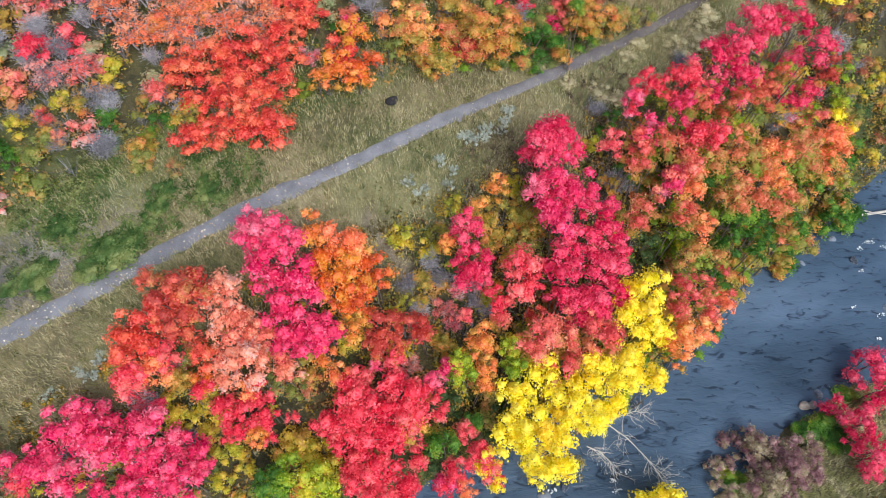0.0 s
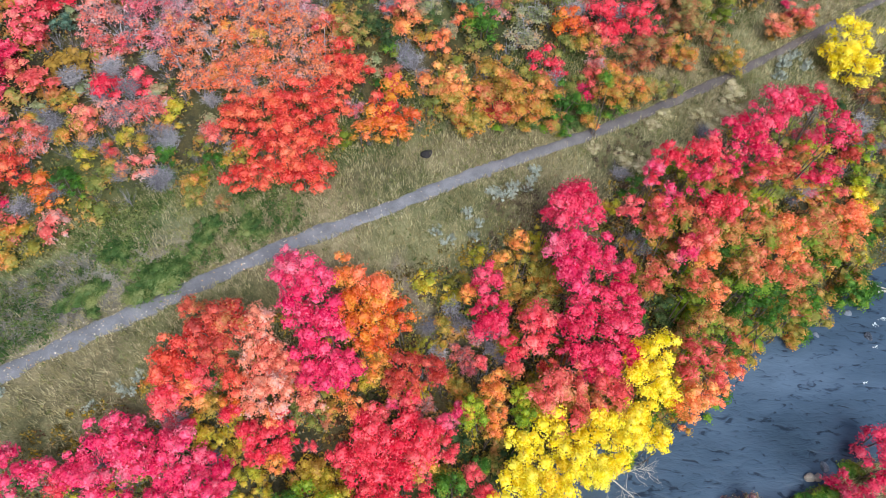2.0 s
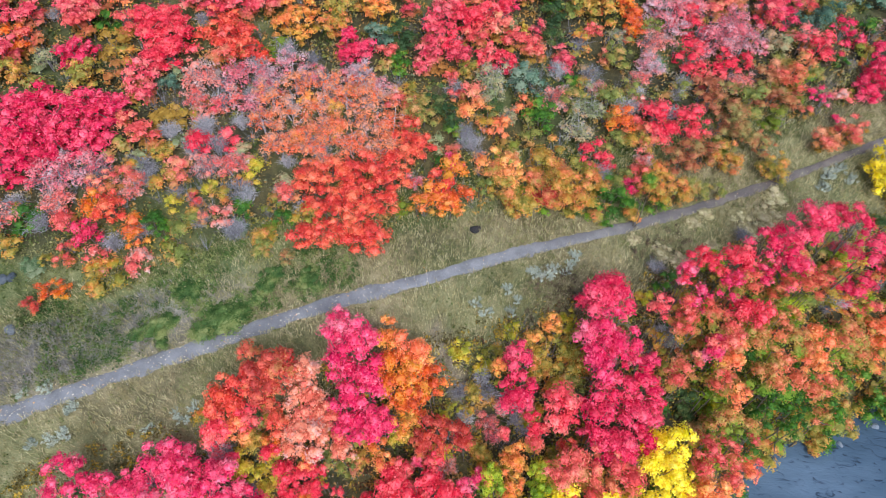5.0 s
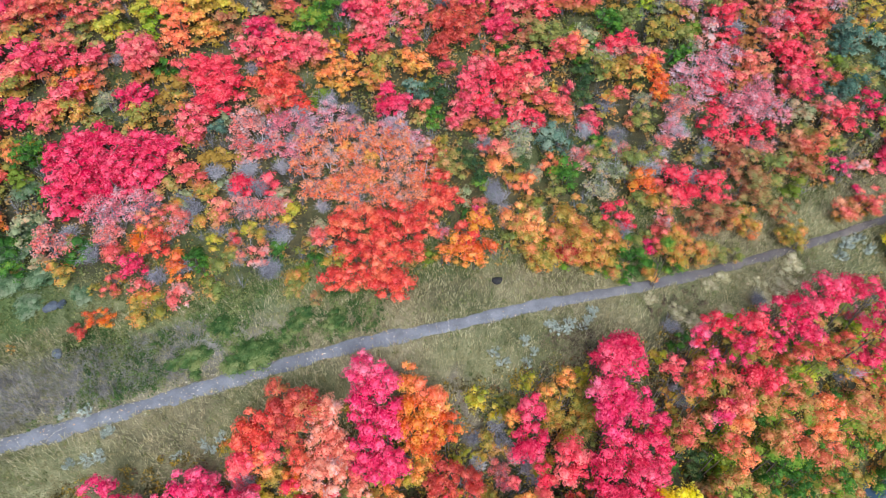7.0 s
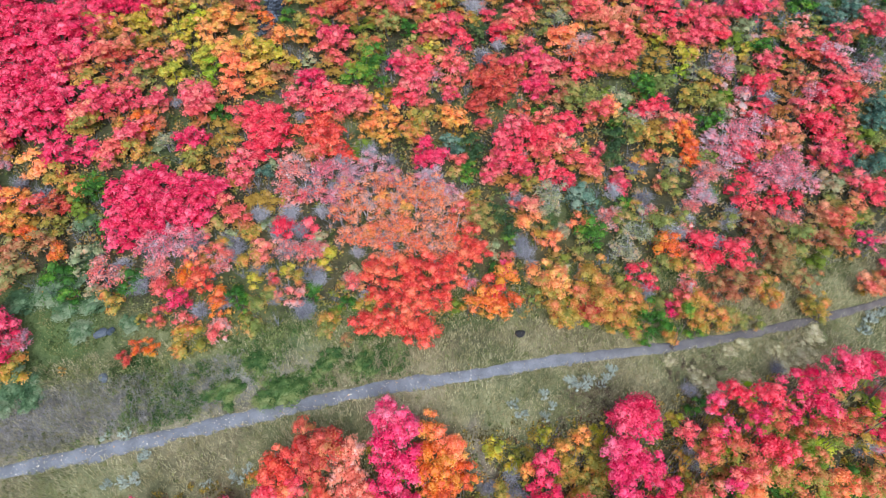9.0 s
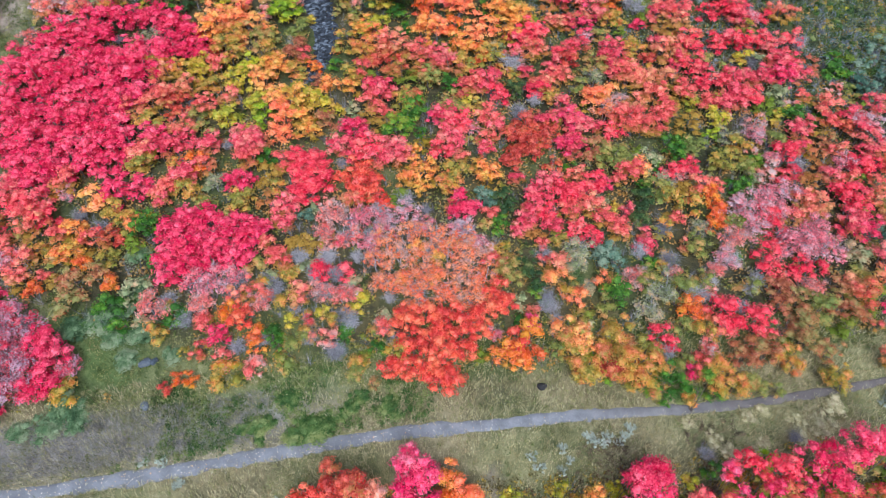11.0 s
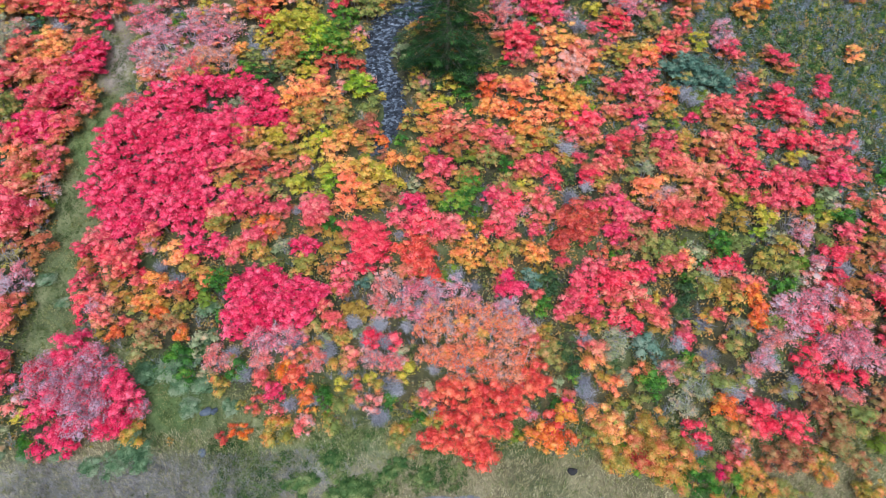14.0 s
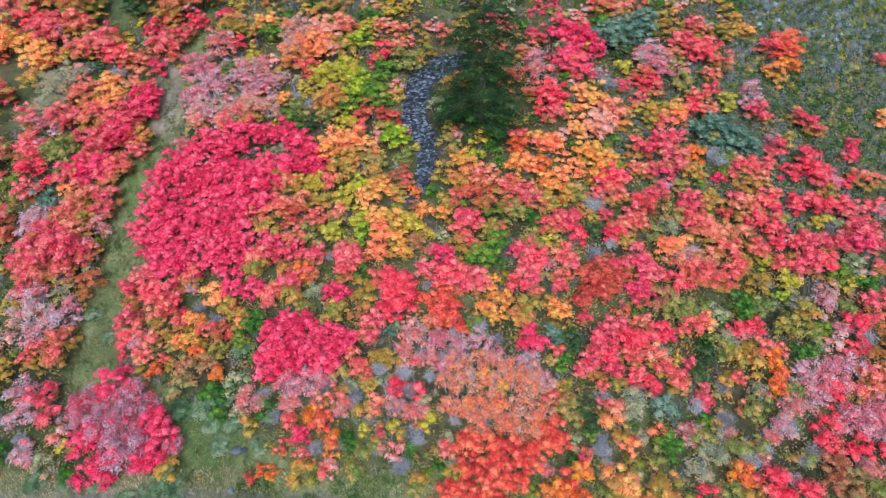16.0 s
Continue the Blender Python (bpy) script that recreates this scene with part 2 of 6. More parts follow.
def trail_material():
    """Grey gravel that gives way to trodden brown earth in the east."""
    m, nt, bsdf = material("gravel")
    tex = nt.nodes.new("ShaderNodeTexCoord")
    sep = nt.nodes.new("ShaderNodeSeparateXYZ")
    nt.links.new(tex.outputs["Object"], sep.inputs[0])
    broad = node(nt, "ShaderNodeTexNoise", Scale=0.7, Detail=5.0, Roughness=0.6)
    small = node(nt, "ShaderNodeTexNoise", Scale=16.0, Detail=4.0, Roughness=0.7)
    for n in (broad, small):
        nt.links.new(tex.outputs["Object"], n.inputs["Vector"])
    total = maths(nt, "ADD", maths(nt, "MULTIPLY", broad.outputs[0], 0.55), maths(nt, "MULTIPLY", small.outputs[0], 0.45))
    stone = ramp(nt, [(0.36, lin((98, 98, 105))), (0.5, lin((123, 123, 131))), (0.64, lin((146, 146, 153)))])
    earth = ramp(nt, [(0.36, lin((80, 74, 76))), (0.5, lin((102, 95, 95))), (0.64, lin((126, 118, 114)))])
    nt.links.new(total, stone.inputs[0])
    nt.links.new(total, earth.inputs[0])
    east = nt.nodes.new("ShaderNodeMapRange")
    east.inputs[1].default_value, east.inputs[2].default_value = 2.0, 20.0
    nt.links.new(maths(nt, "ADD", sep.outputs[0], maths(nt, "MULTIPLY", broad.outputs[0], 6.0)), east.inputs[0])
    blend = nt.nodes.new("ShaderNodeMix")
    blend.data_type = "RGBA"
    nt.links.new(east.outputs[0], blend.inputs[0])
    nt.links.new(stone.outputs[0], blend.inputs[6])
    nt.links.new(earth.outputs[0], blend.inputs[7])
    nt.links.new(blend.outputs[2], bsdf.inputs["Base Color"])
    bsdf.inputs["Roughness"].default_value = 0.9
    relief = node(nt, "ShaderNodeBump", Strength=0.3, Distance=0.06)
    nt.links.new(small.outputs[0], relief.inputs["Height"])
    nt.links.new(relief.outputs[0], bsdf.inputs["Normal"])
    MATS["gravel"] = m


trail_material()



def ground_material():
    """Tan meadow, leaf litter under the trees and greener grass where the ground mesh says so."""
    m, nt, bsdf = material("meadow_soil")
    tex = nt.nodes.new("ShaderNodeTexCoord")
    broad = node(nt, "ShaderNodeTexNoise", Scale=0.16, Detail=5.0, Roughness=0.6)
    mid = node(nt, "ShaderNodeTexNoise", Scale=1.3, Detail=6.0, Roughness=0.75)
    fine = node(nt, "ShaderNodeTexNoise", Scale=7.0, Detail=6.0, Roughness=0.8)
    for n in (broad, mid, fine):
        nt.links.new(tex.outputs["Object"], n.inputs["Vector"])
    total = maths(nt, "ADD", maths(nt, "ADD", maths(nt, "MULTIPLY", broad.outputs[0], 0.4), maths(nt, "MULTIPLY", mid.outputs[0], 0.3)), maths(nt, "MULTIPLY", fine.outputs[0], 0.3))
    meadow = ramp(nt, [(0.38, lin((70, 68, 48))), (0.46, lin((112, 105, 78))), (0.53, lin((148, 137, 106))), (0.61, lin((180, 168, 138)))])
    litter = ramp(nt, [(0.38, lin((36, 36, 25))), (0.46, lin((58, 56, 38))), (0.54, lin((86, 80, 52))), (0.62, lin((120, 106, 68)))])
    green = ramp(nt, [(0.36, lin((53, 72, 37))), (0.46, lin((85, 106, 55))), (0.56, lin((112, 129, 75))), (0.66, lin((140, 145, 102)))])
    heath = ramp(nt, [(0.38, lin((98, 95, 96))), (0.46, lin((130, 125, 124))), (0.54, lin((158, 151, 150))), (0.62, lin((186, 179, 178)))])
    dirt = ramp(nt, [(0.38, lin((96, 86, 80))), (0.46, lin((126, 114, 106))), (0.54, lin((150, 138, 128))), (0.62, lin((176, 164, 152)))])
    for r in (meadow, litter, green, heath, dirt):
        nt.links.new(total, r.inputs[0])
    colour = meadow.outputs[0]
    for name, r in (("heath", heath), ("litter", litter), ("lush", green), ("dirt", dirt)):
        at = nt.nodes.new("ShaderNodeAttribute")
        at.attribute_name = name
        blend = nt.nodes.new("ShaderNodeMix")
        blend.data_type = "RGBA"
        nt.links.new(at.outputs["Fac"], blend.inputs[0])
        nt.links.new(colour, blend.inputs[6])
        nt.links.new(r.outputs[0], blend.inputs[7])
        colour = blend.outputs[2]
    nt.links.new(colour, bsdf.inputs["Base Color"])
    bsdf.inputs["Roughness"].default_value = 0.95
    b = node(nt, "ShaderNodeBump", Strength=0.8, Distance=0.2)
    nt.links.new(fine.outputs[0], b.inputs["Height"])
    nt.links.new(b.outputs[0], bsdf.inputs["Normal"])
    MATS["meadow_soil"] = m


def water_material():
    m, nt, bsdf = material("river_water")
    tex = nt.nodes.new("ShaderNodeTexCoord")
    mp = nt.nodes.new("ShaderNodeMapping")
    mp.inputs["Rotation"].default_value = (0, 0, radians(-33))
    mp.inputs["Scale"].default_value = (0.55, 1.35, 1.0)
    nt.links.new(tex.outputs["Object"], mp.inputs[0])
    waves = node(nt, "ShaderNodeTexNoise", Scale=1.5, Detail=5.0, Roughness=0.5, Distortion=0.9)
    chop = node(nt, "ShaderNodeTexNoise", Scale=3.4, Detail=4.0, Roughness=0.55, Distortion=0.5)
    broad = node(nt, "ShaderNodeTexNoise", Scale=0.16, Detail=3.0)
    for n in (waves, chop, broad):
        nt.links.new(mp.outputs[0], n.inputs["Vector"])
    # even slate-blue water; short dark streaks along the flow paint ripple shading into the colour
    r = ramp(nt, [(0.3, lin((52, 68, 86))), (0.5, lin((72, 90, 112))), (0.7, lin((92, 110, 134)))])
    nt.links.new(broad.outputs[0], r.inputs[0])
    ripple_shade = ramp(nt, [(0.34, (0.2, 0.22, 0.26, 1)), (0.4, (0.75, 0.77, 0.8, 1)), (0.46, (1, 1, 1, 1))])
    nt.links.new(waves.outputs[0], ripple_shade.inputs[0])
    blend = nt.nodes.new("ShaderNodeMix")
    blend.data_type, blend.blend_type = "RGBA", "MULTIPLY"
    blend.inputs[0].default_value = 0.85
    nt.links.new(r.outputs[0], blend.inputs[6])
    nt.links.new(ripple_shade.outputs[0], blend.inputs[7])
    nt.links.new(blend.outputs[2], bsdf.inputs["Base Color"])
    bsdf.inputs["Roughness"].default_value = 0.28
    bsdf.inputs["IOR"].default_value = 1.33
    b = node(nt, "ShaderNodeBump", Strength=0.3, Distance=0.25)
    nt.links.new(maths(nt, "ADD", waves.outputs[0], maths(nt, "MULTIPLY", chop.outputs[0], 0.35)), b.inputs["Height"])
    nt.links.new(b.outputs[0], bsdf.inputs["Normal"])
    MATS["river_water"] = m


ground_material()
water_material()

# ---- mesh helpers ----


def raw_mesh(name, verts, faces, mat=None, smooth=False):
    """A mesh from an array of places and an array of three- or four-cornered faces."""
    verts, faces = np.asarray(verts, np.float32), np.asarray(faces, np.int32)
    me = bpy.data.meshes.new(name)
    me.vertices.add(len(verts))
    me.vertices.foreach_set("co", verts.ravel())
    k = faces.shape[1]
    me.loops.add(faces.size)
    me.loops.foreach_set("vertex_index", faces.ravel())
    me.polygons.add(len(faces))
    me.polygons.foreach_set("loop_start", np.arange(0, faces.size, k, dtype=np.int32))
    me.update(calc_edges=True)
    me.validate()
    if smooth:
        me.polygons.foreach_set("use_smooth", np.ones(len(faces), bool))
    me.materials.append(mat)
    return me


def unit(v):
    return v / np.maximum(np.linalg.norm(v, axis=-1, keepdims=True), 1e-6)


def leaf_tris(places, normals, size, rand):
    """One pointed leaf a place, turned at random about its normal."""
    n = len(places)
    normals = unit(normals)
    a = unit(np.cross(normals, unit(rand.normal(size=(n, 3)))))
    b = np.cross(normals, a)
    s = (size * rand.uniform(0.65, 1.25, n))[:, None]
    v = np.stack([places + a * s * 0.7, places - a * s * 0.4 + b * s * 0.5, places - a * s * 0.4 - b * s * 0.5], 1)
    return v.reshape(-1, 3), np.arange(3 * n).reshape(n, 3)


def cushions(places, sizes, flat, rand):
    """The dense inner leafage of a clump: an uneven rounded cap, 18 faces each."""
    n = len(places)
    ring = np.arange(6) * math.pi / 3
    base = [(0, 0, 1.0)]
    for r, z, shift in ((0.68, 0.7, 0.0), (1.0, -0.05, 0.5)):
        base += [(r * math.cos(t + shift), r * math.sin(t + shift), z) for t in ring]
    base = np.array(base)
    faces = [(0, 1 + k, 1 + (k + 1) % 6) for k in range(6)]
    for k in range(6):
        q = (k + 1) % 6
        faces += [(1 + k, 7 + k, 1 + q), (1 + q, 7 + k, 7 + q)]
    uneven = 1 + rand.normal(size=(n, 13, 1)) * 0.16
    turn = rand.uniform(0, 6.28, n)
    c, s = np.cos(turn)[:, None], np.sin(turn)[:, None]
    v = base[None] * uneven
    v = np.stack([v[..., 0] * c - v[..., 1] * s, v[..., 0] * s + v[..., 1] * c, v[..., 2] * flat], -1) * np.asarray(sizes).reshape(-1, 1, 1)
    f = np.array(faces)[None] + 13 * np.arange(n)[:, None, None]
    return (v + np.asarray(places)[:, None]).reshape(-1, 3), f.reshape(-1, 3)


def limb(points, radii, sides=5):
    """A tapered tube along points."""
    points = np.asarray(points, float)
    out, faces = [], []
    for i, (p, r) in enumerate(zip(points, radii)):
        way = unit(points[min(i + 1, len(points) - 1)] - points[max(i - 1, 0)])
        a = unit(np.cross(way, (0.31, 0.17, 0.93) if abs(way[2]) < 0.9 else (1.0, 0.1, 0.0)))
        b = np.cross(way, a)
        for k in range(sides):
            t = 2 * math.pi * k / sides
            out.append(p + r * (math.cos(t) * a + math.sin(t) * b))
    for i in range(len(points) - 1):
        for k in range(sides):
            q = (k + 1) % sides
            faces.append((i * sides + k, i * sides + q, (i + 1) * sides + q, (i + 1) * sides + k))
    return np.array(out), np.array(faces)


def joined(pieces):
    verts, faces, n = [], [], 0
    for v, f in pieces:
        verts.append(v)
        faces.append(f + n)
        n += len(v)
    return np.concatenate(verts), np.concatenate(faces)


def child(name, me, parent, label="", mat=None):
    ob = new(name, me)
    ob.parent = parent
    if mat:
        ob.material_slots[0].link = "OBJECT"
        ob.material_slots[0].material = mat
    if label:
        ob["label"] = label
    return ob


def root(name, m, label, category, group=""):
    ob = new(name)
    ob.empty_display_size = 0.3
    ob.matrix_basis = m
    return tagged(ob, label, category, group)


def bent(a, b, sag, rand, steps=4):
    t = np.linspace(0, 1, steps)[:, None]
    off = rand.normal(size=3) * sag * np.linalg.norm(b - a)
    return a + (b - a) * t + off * np.sin(np.pi * t)


# ---- large structure ----
def spaced(low, high, inner_low, inner_high, step, far_steps):
    inner = np.arange(inner_low, inner_high + step / 2, step)
    left = inner_low - np.geomspace(step, inner_low - low, far_steps)[::-1]
    right = inner_high + np.geomspace(step, high - inner_high, far_steps)
    return np.concatenate([left, inner, right])


gx, gy = spaced(-700, 700, -105, 60, 0.8, 24), spaced(-500, 700, -22, 130, 0.8, 24)
mx, my = np.meshgrid(gx, gy)
mz = ground_z(mx, my) - 0.35 * np.clip(1 - near_line(mx, my, GULLY) / 2.2, 0, 1)
idx = np.arange(mx.size).reshape(mx.shape)
quads = np.stack([idx[:-1, :-1], idx[:-1, 1:], idx[1:, 1:], idx[1:, :-1]], -1).reshape(-1, 4)
ground = new("ground", raw_mesh("ground", np.stack([mx, my, mz], -1).reshape(-1, 3), quads, MATS["meadow_soil"], True))
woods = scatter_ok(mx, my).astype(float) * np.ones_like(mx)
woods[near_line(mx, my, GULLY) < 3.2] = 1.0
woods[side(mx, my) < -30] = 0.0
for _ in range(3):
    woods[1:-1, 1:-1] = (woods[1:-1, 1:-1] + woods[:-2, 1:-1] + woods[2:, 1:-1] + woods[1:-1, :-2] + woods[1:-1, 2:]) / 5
lush = np.clip(1.5 - near_line(mx, my, GRASS_STRIP) / 2.8, 0, 1) * 0.55 + 0.2 * ((mx > -20) & (side(mx, my) > 38)) + 0.35 * np.clip(2 * np.sin(mx * 0.23 + 2) * np.sin(my * 0.31), 0, 1) * (side(mx, my) > -20)
md = side(mx, my)
heath = np.clip(1.5 - np.abs(md - 3.4) / 2.2, 0, 1) * np.clip((-18 - mx) / 6, 0, 1) * np.clip((mx + 62) / 8, 0, 1) * 0.9
dirt = np.maximum(np.clip(1.6 - near_line(mx, my, FOOTWAY) / 0.5, 0, 1) * 0.7, np.clip(1.7 - near_line(mx, my, DIRT_BANK) / 1.5, 0, 1) * 0.9)
dirt = np.maximum(dirt, 0.5 * np.clip((-30.5 - md) / 2, 0, 1))
lush = np.maximum(lush, 0.65 * np.clip(1.6 - np.abs(md - 6.2) / 1.8, 0, 1) * np.clip((mx + 36) / 5, 0, 1) * np.clip((24 - mx) / 5, 0, 1))
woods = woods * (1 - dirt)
lush = lush * (1 - dirt)
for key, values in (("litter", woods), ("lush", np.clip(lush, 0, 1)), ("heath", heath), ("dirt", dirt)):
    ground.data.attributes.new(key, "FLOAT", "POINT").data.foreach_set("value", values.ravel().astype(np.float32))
tagged(ground, "dry olive and tan mountain meadow slope down to a river", "ground", kind="structure")


def strip_mesh(name, xs, half, lift, mat, wobble=0.08):
    """A gently crowned strip along the trail."""
    across = np.array([-1.0, -0.75, -0.35, 0.0, 0.35, 0.75, 1.0])
    rise = np.array([-0.06, 0.015, 0.03, 0.035, 0.03, 0.015, -0.06])
    ys = np.interp(xs, TRAIL_X, TRAIL_Y)
    k = np.ones(17) / 17
    ys = np.convolve(np.pad(ys, 8, mode="reflect", reflect_type="odd"), k, "valid")
    tx, ty = np.gradient(xs), np.gradient(ys)
    ln = np.hypot(tx, ty)
    w = half * np.interp(xs, [-12, 10, 22], [1.0, 0.8, 0.66]) * (1 + wobble * np.sin(xs * 1.7) + wobble * np.sin(xs * 0.6 + 2))
    ragged = 1 + np.convolve(rng.normal(size=2 * len(xs)), np.ones(4) / 4, 'same').reshape(2, -1) * 0.16
    w = w[:, None] * np.where(across < 0, ragged[0][:, None], ragged[1][:, None])
    vx = xs[:, None] - (ty / ln)[:, None] * w * across
    vy = ys[:, None] + (tx / ln)[:, None] * w * across
    vz = np.zeros_like(vx) + rise + lift
    vz += np.maximum(ground_z(vx, vy), ground_z(xs, ys)[:, None] - 0.05)
    i = np.arange(vx.size).reshape(vx.shape)
    q = np.stack([i[:-1, :-1], i[1:, :-1], i[1:, 1:], i[:-1, 1:]], -1).reshape(-1, 4)[:, ::-1]
    return raw_mesh(name, np.stack([vx, vy, vz], -1).reshape(-1, 3), q, mat, True)


trail = new("trail_path", strip_mesh("trail_path", np.arange(-100, 90, 0.2), 0.67, 0.03, MATS["gravel"]))
tagged(trail, "narrow grey gravel walking trail through dry grass", "path", kind="structure")

wx, wy = np.meshgrid(np.arange(-120, 140, 1.0), np.arange(-34, -14.9, 0.5))
wyy = np.interp(wx, TRAIL_X, TRAIL_Y) + wy / 0.85
wz = WATER + 0.05 * np.sin(wx * 0.9 + wyy * 1.3) * np.sin(wyy * 1.1 - wx * 0.4) + 0.03 * np.sin(2.1 * wx - 1.7 * wyy)
idx = np.arange(wx.size).reshape(wx.shape)
quads = np.stack([idx[:-1, :-1], idx[:-1, 1:], idx[1:, 1:], idx[1:, :-1]], -1).reshape(-1, 4)
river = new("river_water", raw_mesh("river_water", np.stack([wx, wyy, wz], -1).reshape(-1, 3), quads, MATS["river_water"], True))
tagged(river, "slate blue rippled mountain river flowing below the bank", "river", kind="structure")

# ---- trees ----


def puff(c, size, leaf, thick, rand):
    """One bough of a crown: a close lumpy shell of leaves, ragged at the rim."""
    n = max(14, int(thick * 4.4 * size * size / (0.55 * leaf * leaf)))
    turn = rand.uniform(0, 2 * math.pi, n)
    up = rand.uniform(-0.25, 1.0, n)
    flat = np.sqrt(1 - up**2)
    way = np.stack([np.cos(turn) * flat, np.sin(turn) * flat, up * 0.64], -1)
    ph = rand.uniform(0, 6.28, 4)
    lumps = 1 + 0.17 * np.sin(3 * turn + ph[0] + 2.2 * up) + 0.14 * np.sin(5 * turn + ph[1] - 4 * up) + 0.11 * np.sin(8 * turn + ph[2]) * np.sin(7 * up + ph[3])
    far = size * lumps * (0.74 + 0.4 * rand.uniform(0, 1, n) ** 0.8)
    long, az = rand.uniform(0.75, 1.3), rand.uniform(0, 3.14)
    axis = np.array([math.cos(az), math.sin(az), 0])
    shape = way * far[:, None]
    shape = shape * (1.06 / math.sqrt(long)) + np.outer(shape @ axis, axis) * (long - 1)
    return c + shape, way * 0.6 + [0, 0, 0.7] + rand.normal(size=way.shape) * 0.28


def foliage_of(groups, leaf, rand, core=0.7):
    """The dense hearts and the leaves of boughs, joined."""
    low = cushions(np.array([g[0] for g in groups]), np.array([g[3] for g in groups]) * core, 0.62, rand)
    return joined([low, leaf_tris(np.concatenate([g[1] for g in groups]), np.concatenate([g[2] for g in groups]), leaf, rand)])


def dome(centre, radius, low, top, leaf, thick, rand):
    """Boughs over one dome of a crown."""
    count = int(4 + 3.6 * radius * radius)
    got = []
    for k in range(count):
        az = k * 2.39996 + rand.normal() * 0.35
        el = math.asin(max(-0.15, 1 - (k + 0.5) / count * 1.12))
        flat = math.cos(el) ** 0.8 * radius * rand.uniform(0.7, 1.0)
        z = low + (top - low) * (0.12 + 0.8 * max(math.sin(el), -0.1)) + rand.normal() * 0.24
        c = centre + np.array([flat * math.cos(az), flat * math.sin(az), max(z, 0.25)])
        size = rand.uniform(0.28, 0.7) * (0.62 + 0.3 * radius)
        got.append((c, *puff(c, size, leaf, thick, rand), size))
    return got


def crown_mesh(name, radius, rand, sparse=False, leaf=0.2):
    """A crown of several leafy domes of uneven height, and the pads' places for the limbs."""
    height = 1.0 + 1.45 * radius
    thick = 0.8 if sparse else 1.0
    groups = []
    n = 1 if radius < 1.2 else 3 if radius < 1.8 else 4 if radius < 2.4 else 6 if radius < 3.2 else 8
    turn = rand.uniform(0, 6.28)
    for k in range(n):
        if n == 1:
            far, r = 0.0, radius * 0.92
        else:
            far, r = radius * (0.56 if k else 0.0 if n > 4 else 0.45) * rand.uniform(0.85, 1.15), radius * rand.uniform(0.42, 0.58)
        az = turn + 2 * math.pi * k / max(n - (1 if n > 4 else 0), 1) + rand.normal() * 0.15
        top = height * rand.uniform(0.66, 1.06) * (1.0 if k == 0 else 0.93)
        groups += dome(np.array([far * math.cos(az), far * math.sin(az), 0]), r, height * 0.22, top, leaf, thick, rand)
    ends = [g[0] for g in groups]
    v, f = foliage_of(groups, leaf, rand, 0.4 if sparse else 0.7)
    return raw_mesh(name, v, f, MATS["coral"], True), ends, height


def brush(feet, per, reach, rand, width=0.017):
    """Fine bare twigs fanned out from each foot: one sliver a twig, flat quads folded to nothing at the tip."""
    n = len(feet) * per
    way = unit(rand.normal(size=(n, 3)) * [1, 1, 0.6] + [0, 0, 0.55])
    foot = np.repeat(feet, per, axis=0) + rand.normal(size=(n, 3)) * reach * 0.22
    tip = foot + way * (reach * rand.uniform(0.55, 1.25, n))[:, None]
    across = unit(np.cross(way, unit(rand.normal(size=(n, 3))))) * width
    v = np.stack([foot - across, foot + across, tip + across * 0.3, tip - across * 0.3], 1).reshape(-1, 3)
    return v, np.arange(4 * n).reshape(n, 4)


def wood_mesh(name, ends, height, radius, rand, twiggy=False):
    """Several leaning stems, limbs that reach the clumps, and twigs."""
    pieces, forks = [], []
    stems = 3 if radius > 1.8 else 2
    for s in range(stems):
        a = 2 * math.pi * s / stems + rand.uniform(0, 1)
        foot = np.array([math.cos(a) * 0.16, math.sin(a) * 0.16, -0.25])
        top = np.array([math.cos(a) * radius * 0.3, math.sin(a) * radius * 0.3, height * 0.62])
        pts = bent(foot, top, 0.06, rand)
        r = 0.045 + 0.03 * radius
        pieces.append(limb(pts, [r, r * 0.8, r * 0.62, r * 0.4]))
        forks += [pts[2], pts[3]]
    forks = np.array(forks)
    for e in ends[:: 2 if twiggy else 4]:
        start = forks[np.argmin(np.linalg.norm(forks - e, axis=1))]
        pieces.append(limb(bent(start, e, 0.08, rand, 3), [0.045, 0.03, 0.012], 3))
        if not twiggy:
            tip = e + unit(rand.normal(size=3) + unit(e - [0, 0, height * 0.4]) * 1.2) * rand.uniform(0.4, 0.95)
            pieces.append(limb(bent(start + (e - start) * rand.uniform(0.6, 1), tip, 0.1, rand, 2), [0.022, 0.006], 3))
    if twiggy:
        pieces.append(brush(np.array(ends), 18, 0.5 + 0.16 * radius, rand, 0.012))
    v, f = joined(pieces)
    return raw_mesh(name, v, f, MATS["grey_twig" if twiggy else "bark"])


def variants(count, radii, seed, sparse=False, leaf=0.2):
    rand = np.random.default_rng(seed)
    made = []
    for radius in radii:
        for k in range(count):
            me, ends, height = crown_mesh("crown", radius, rand, sparse, leaf)
            made.append((radius, me, wood_mesh("trunk", ends, height, radius, rand, sparse)))
    return made


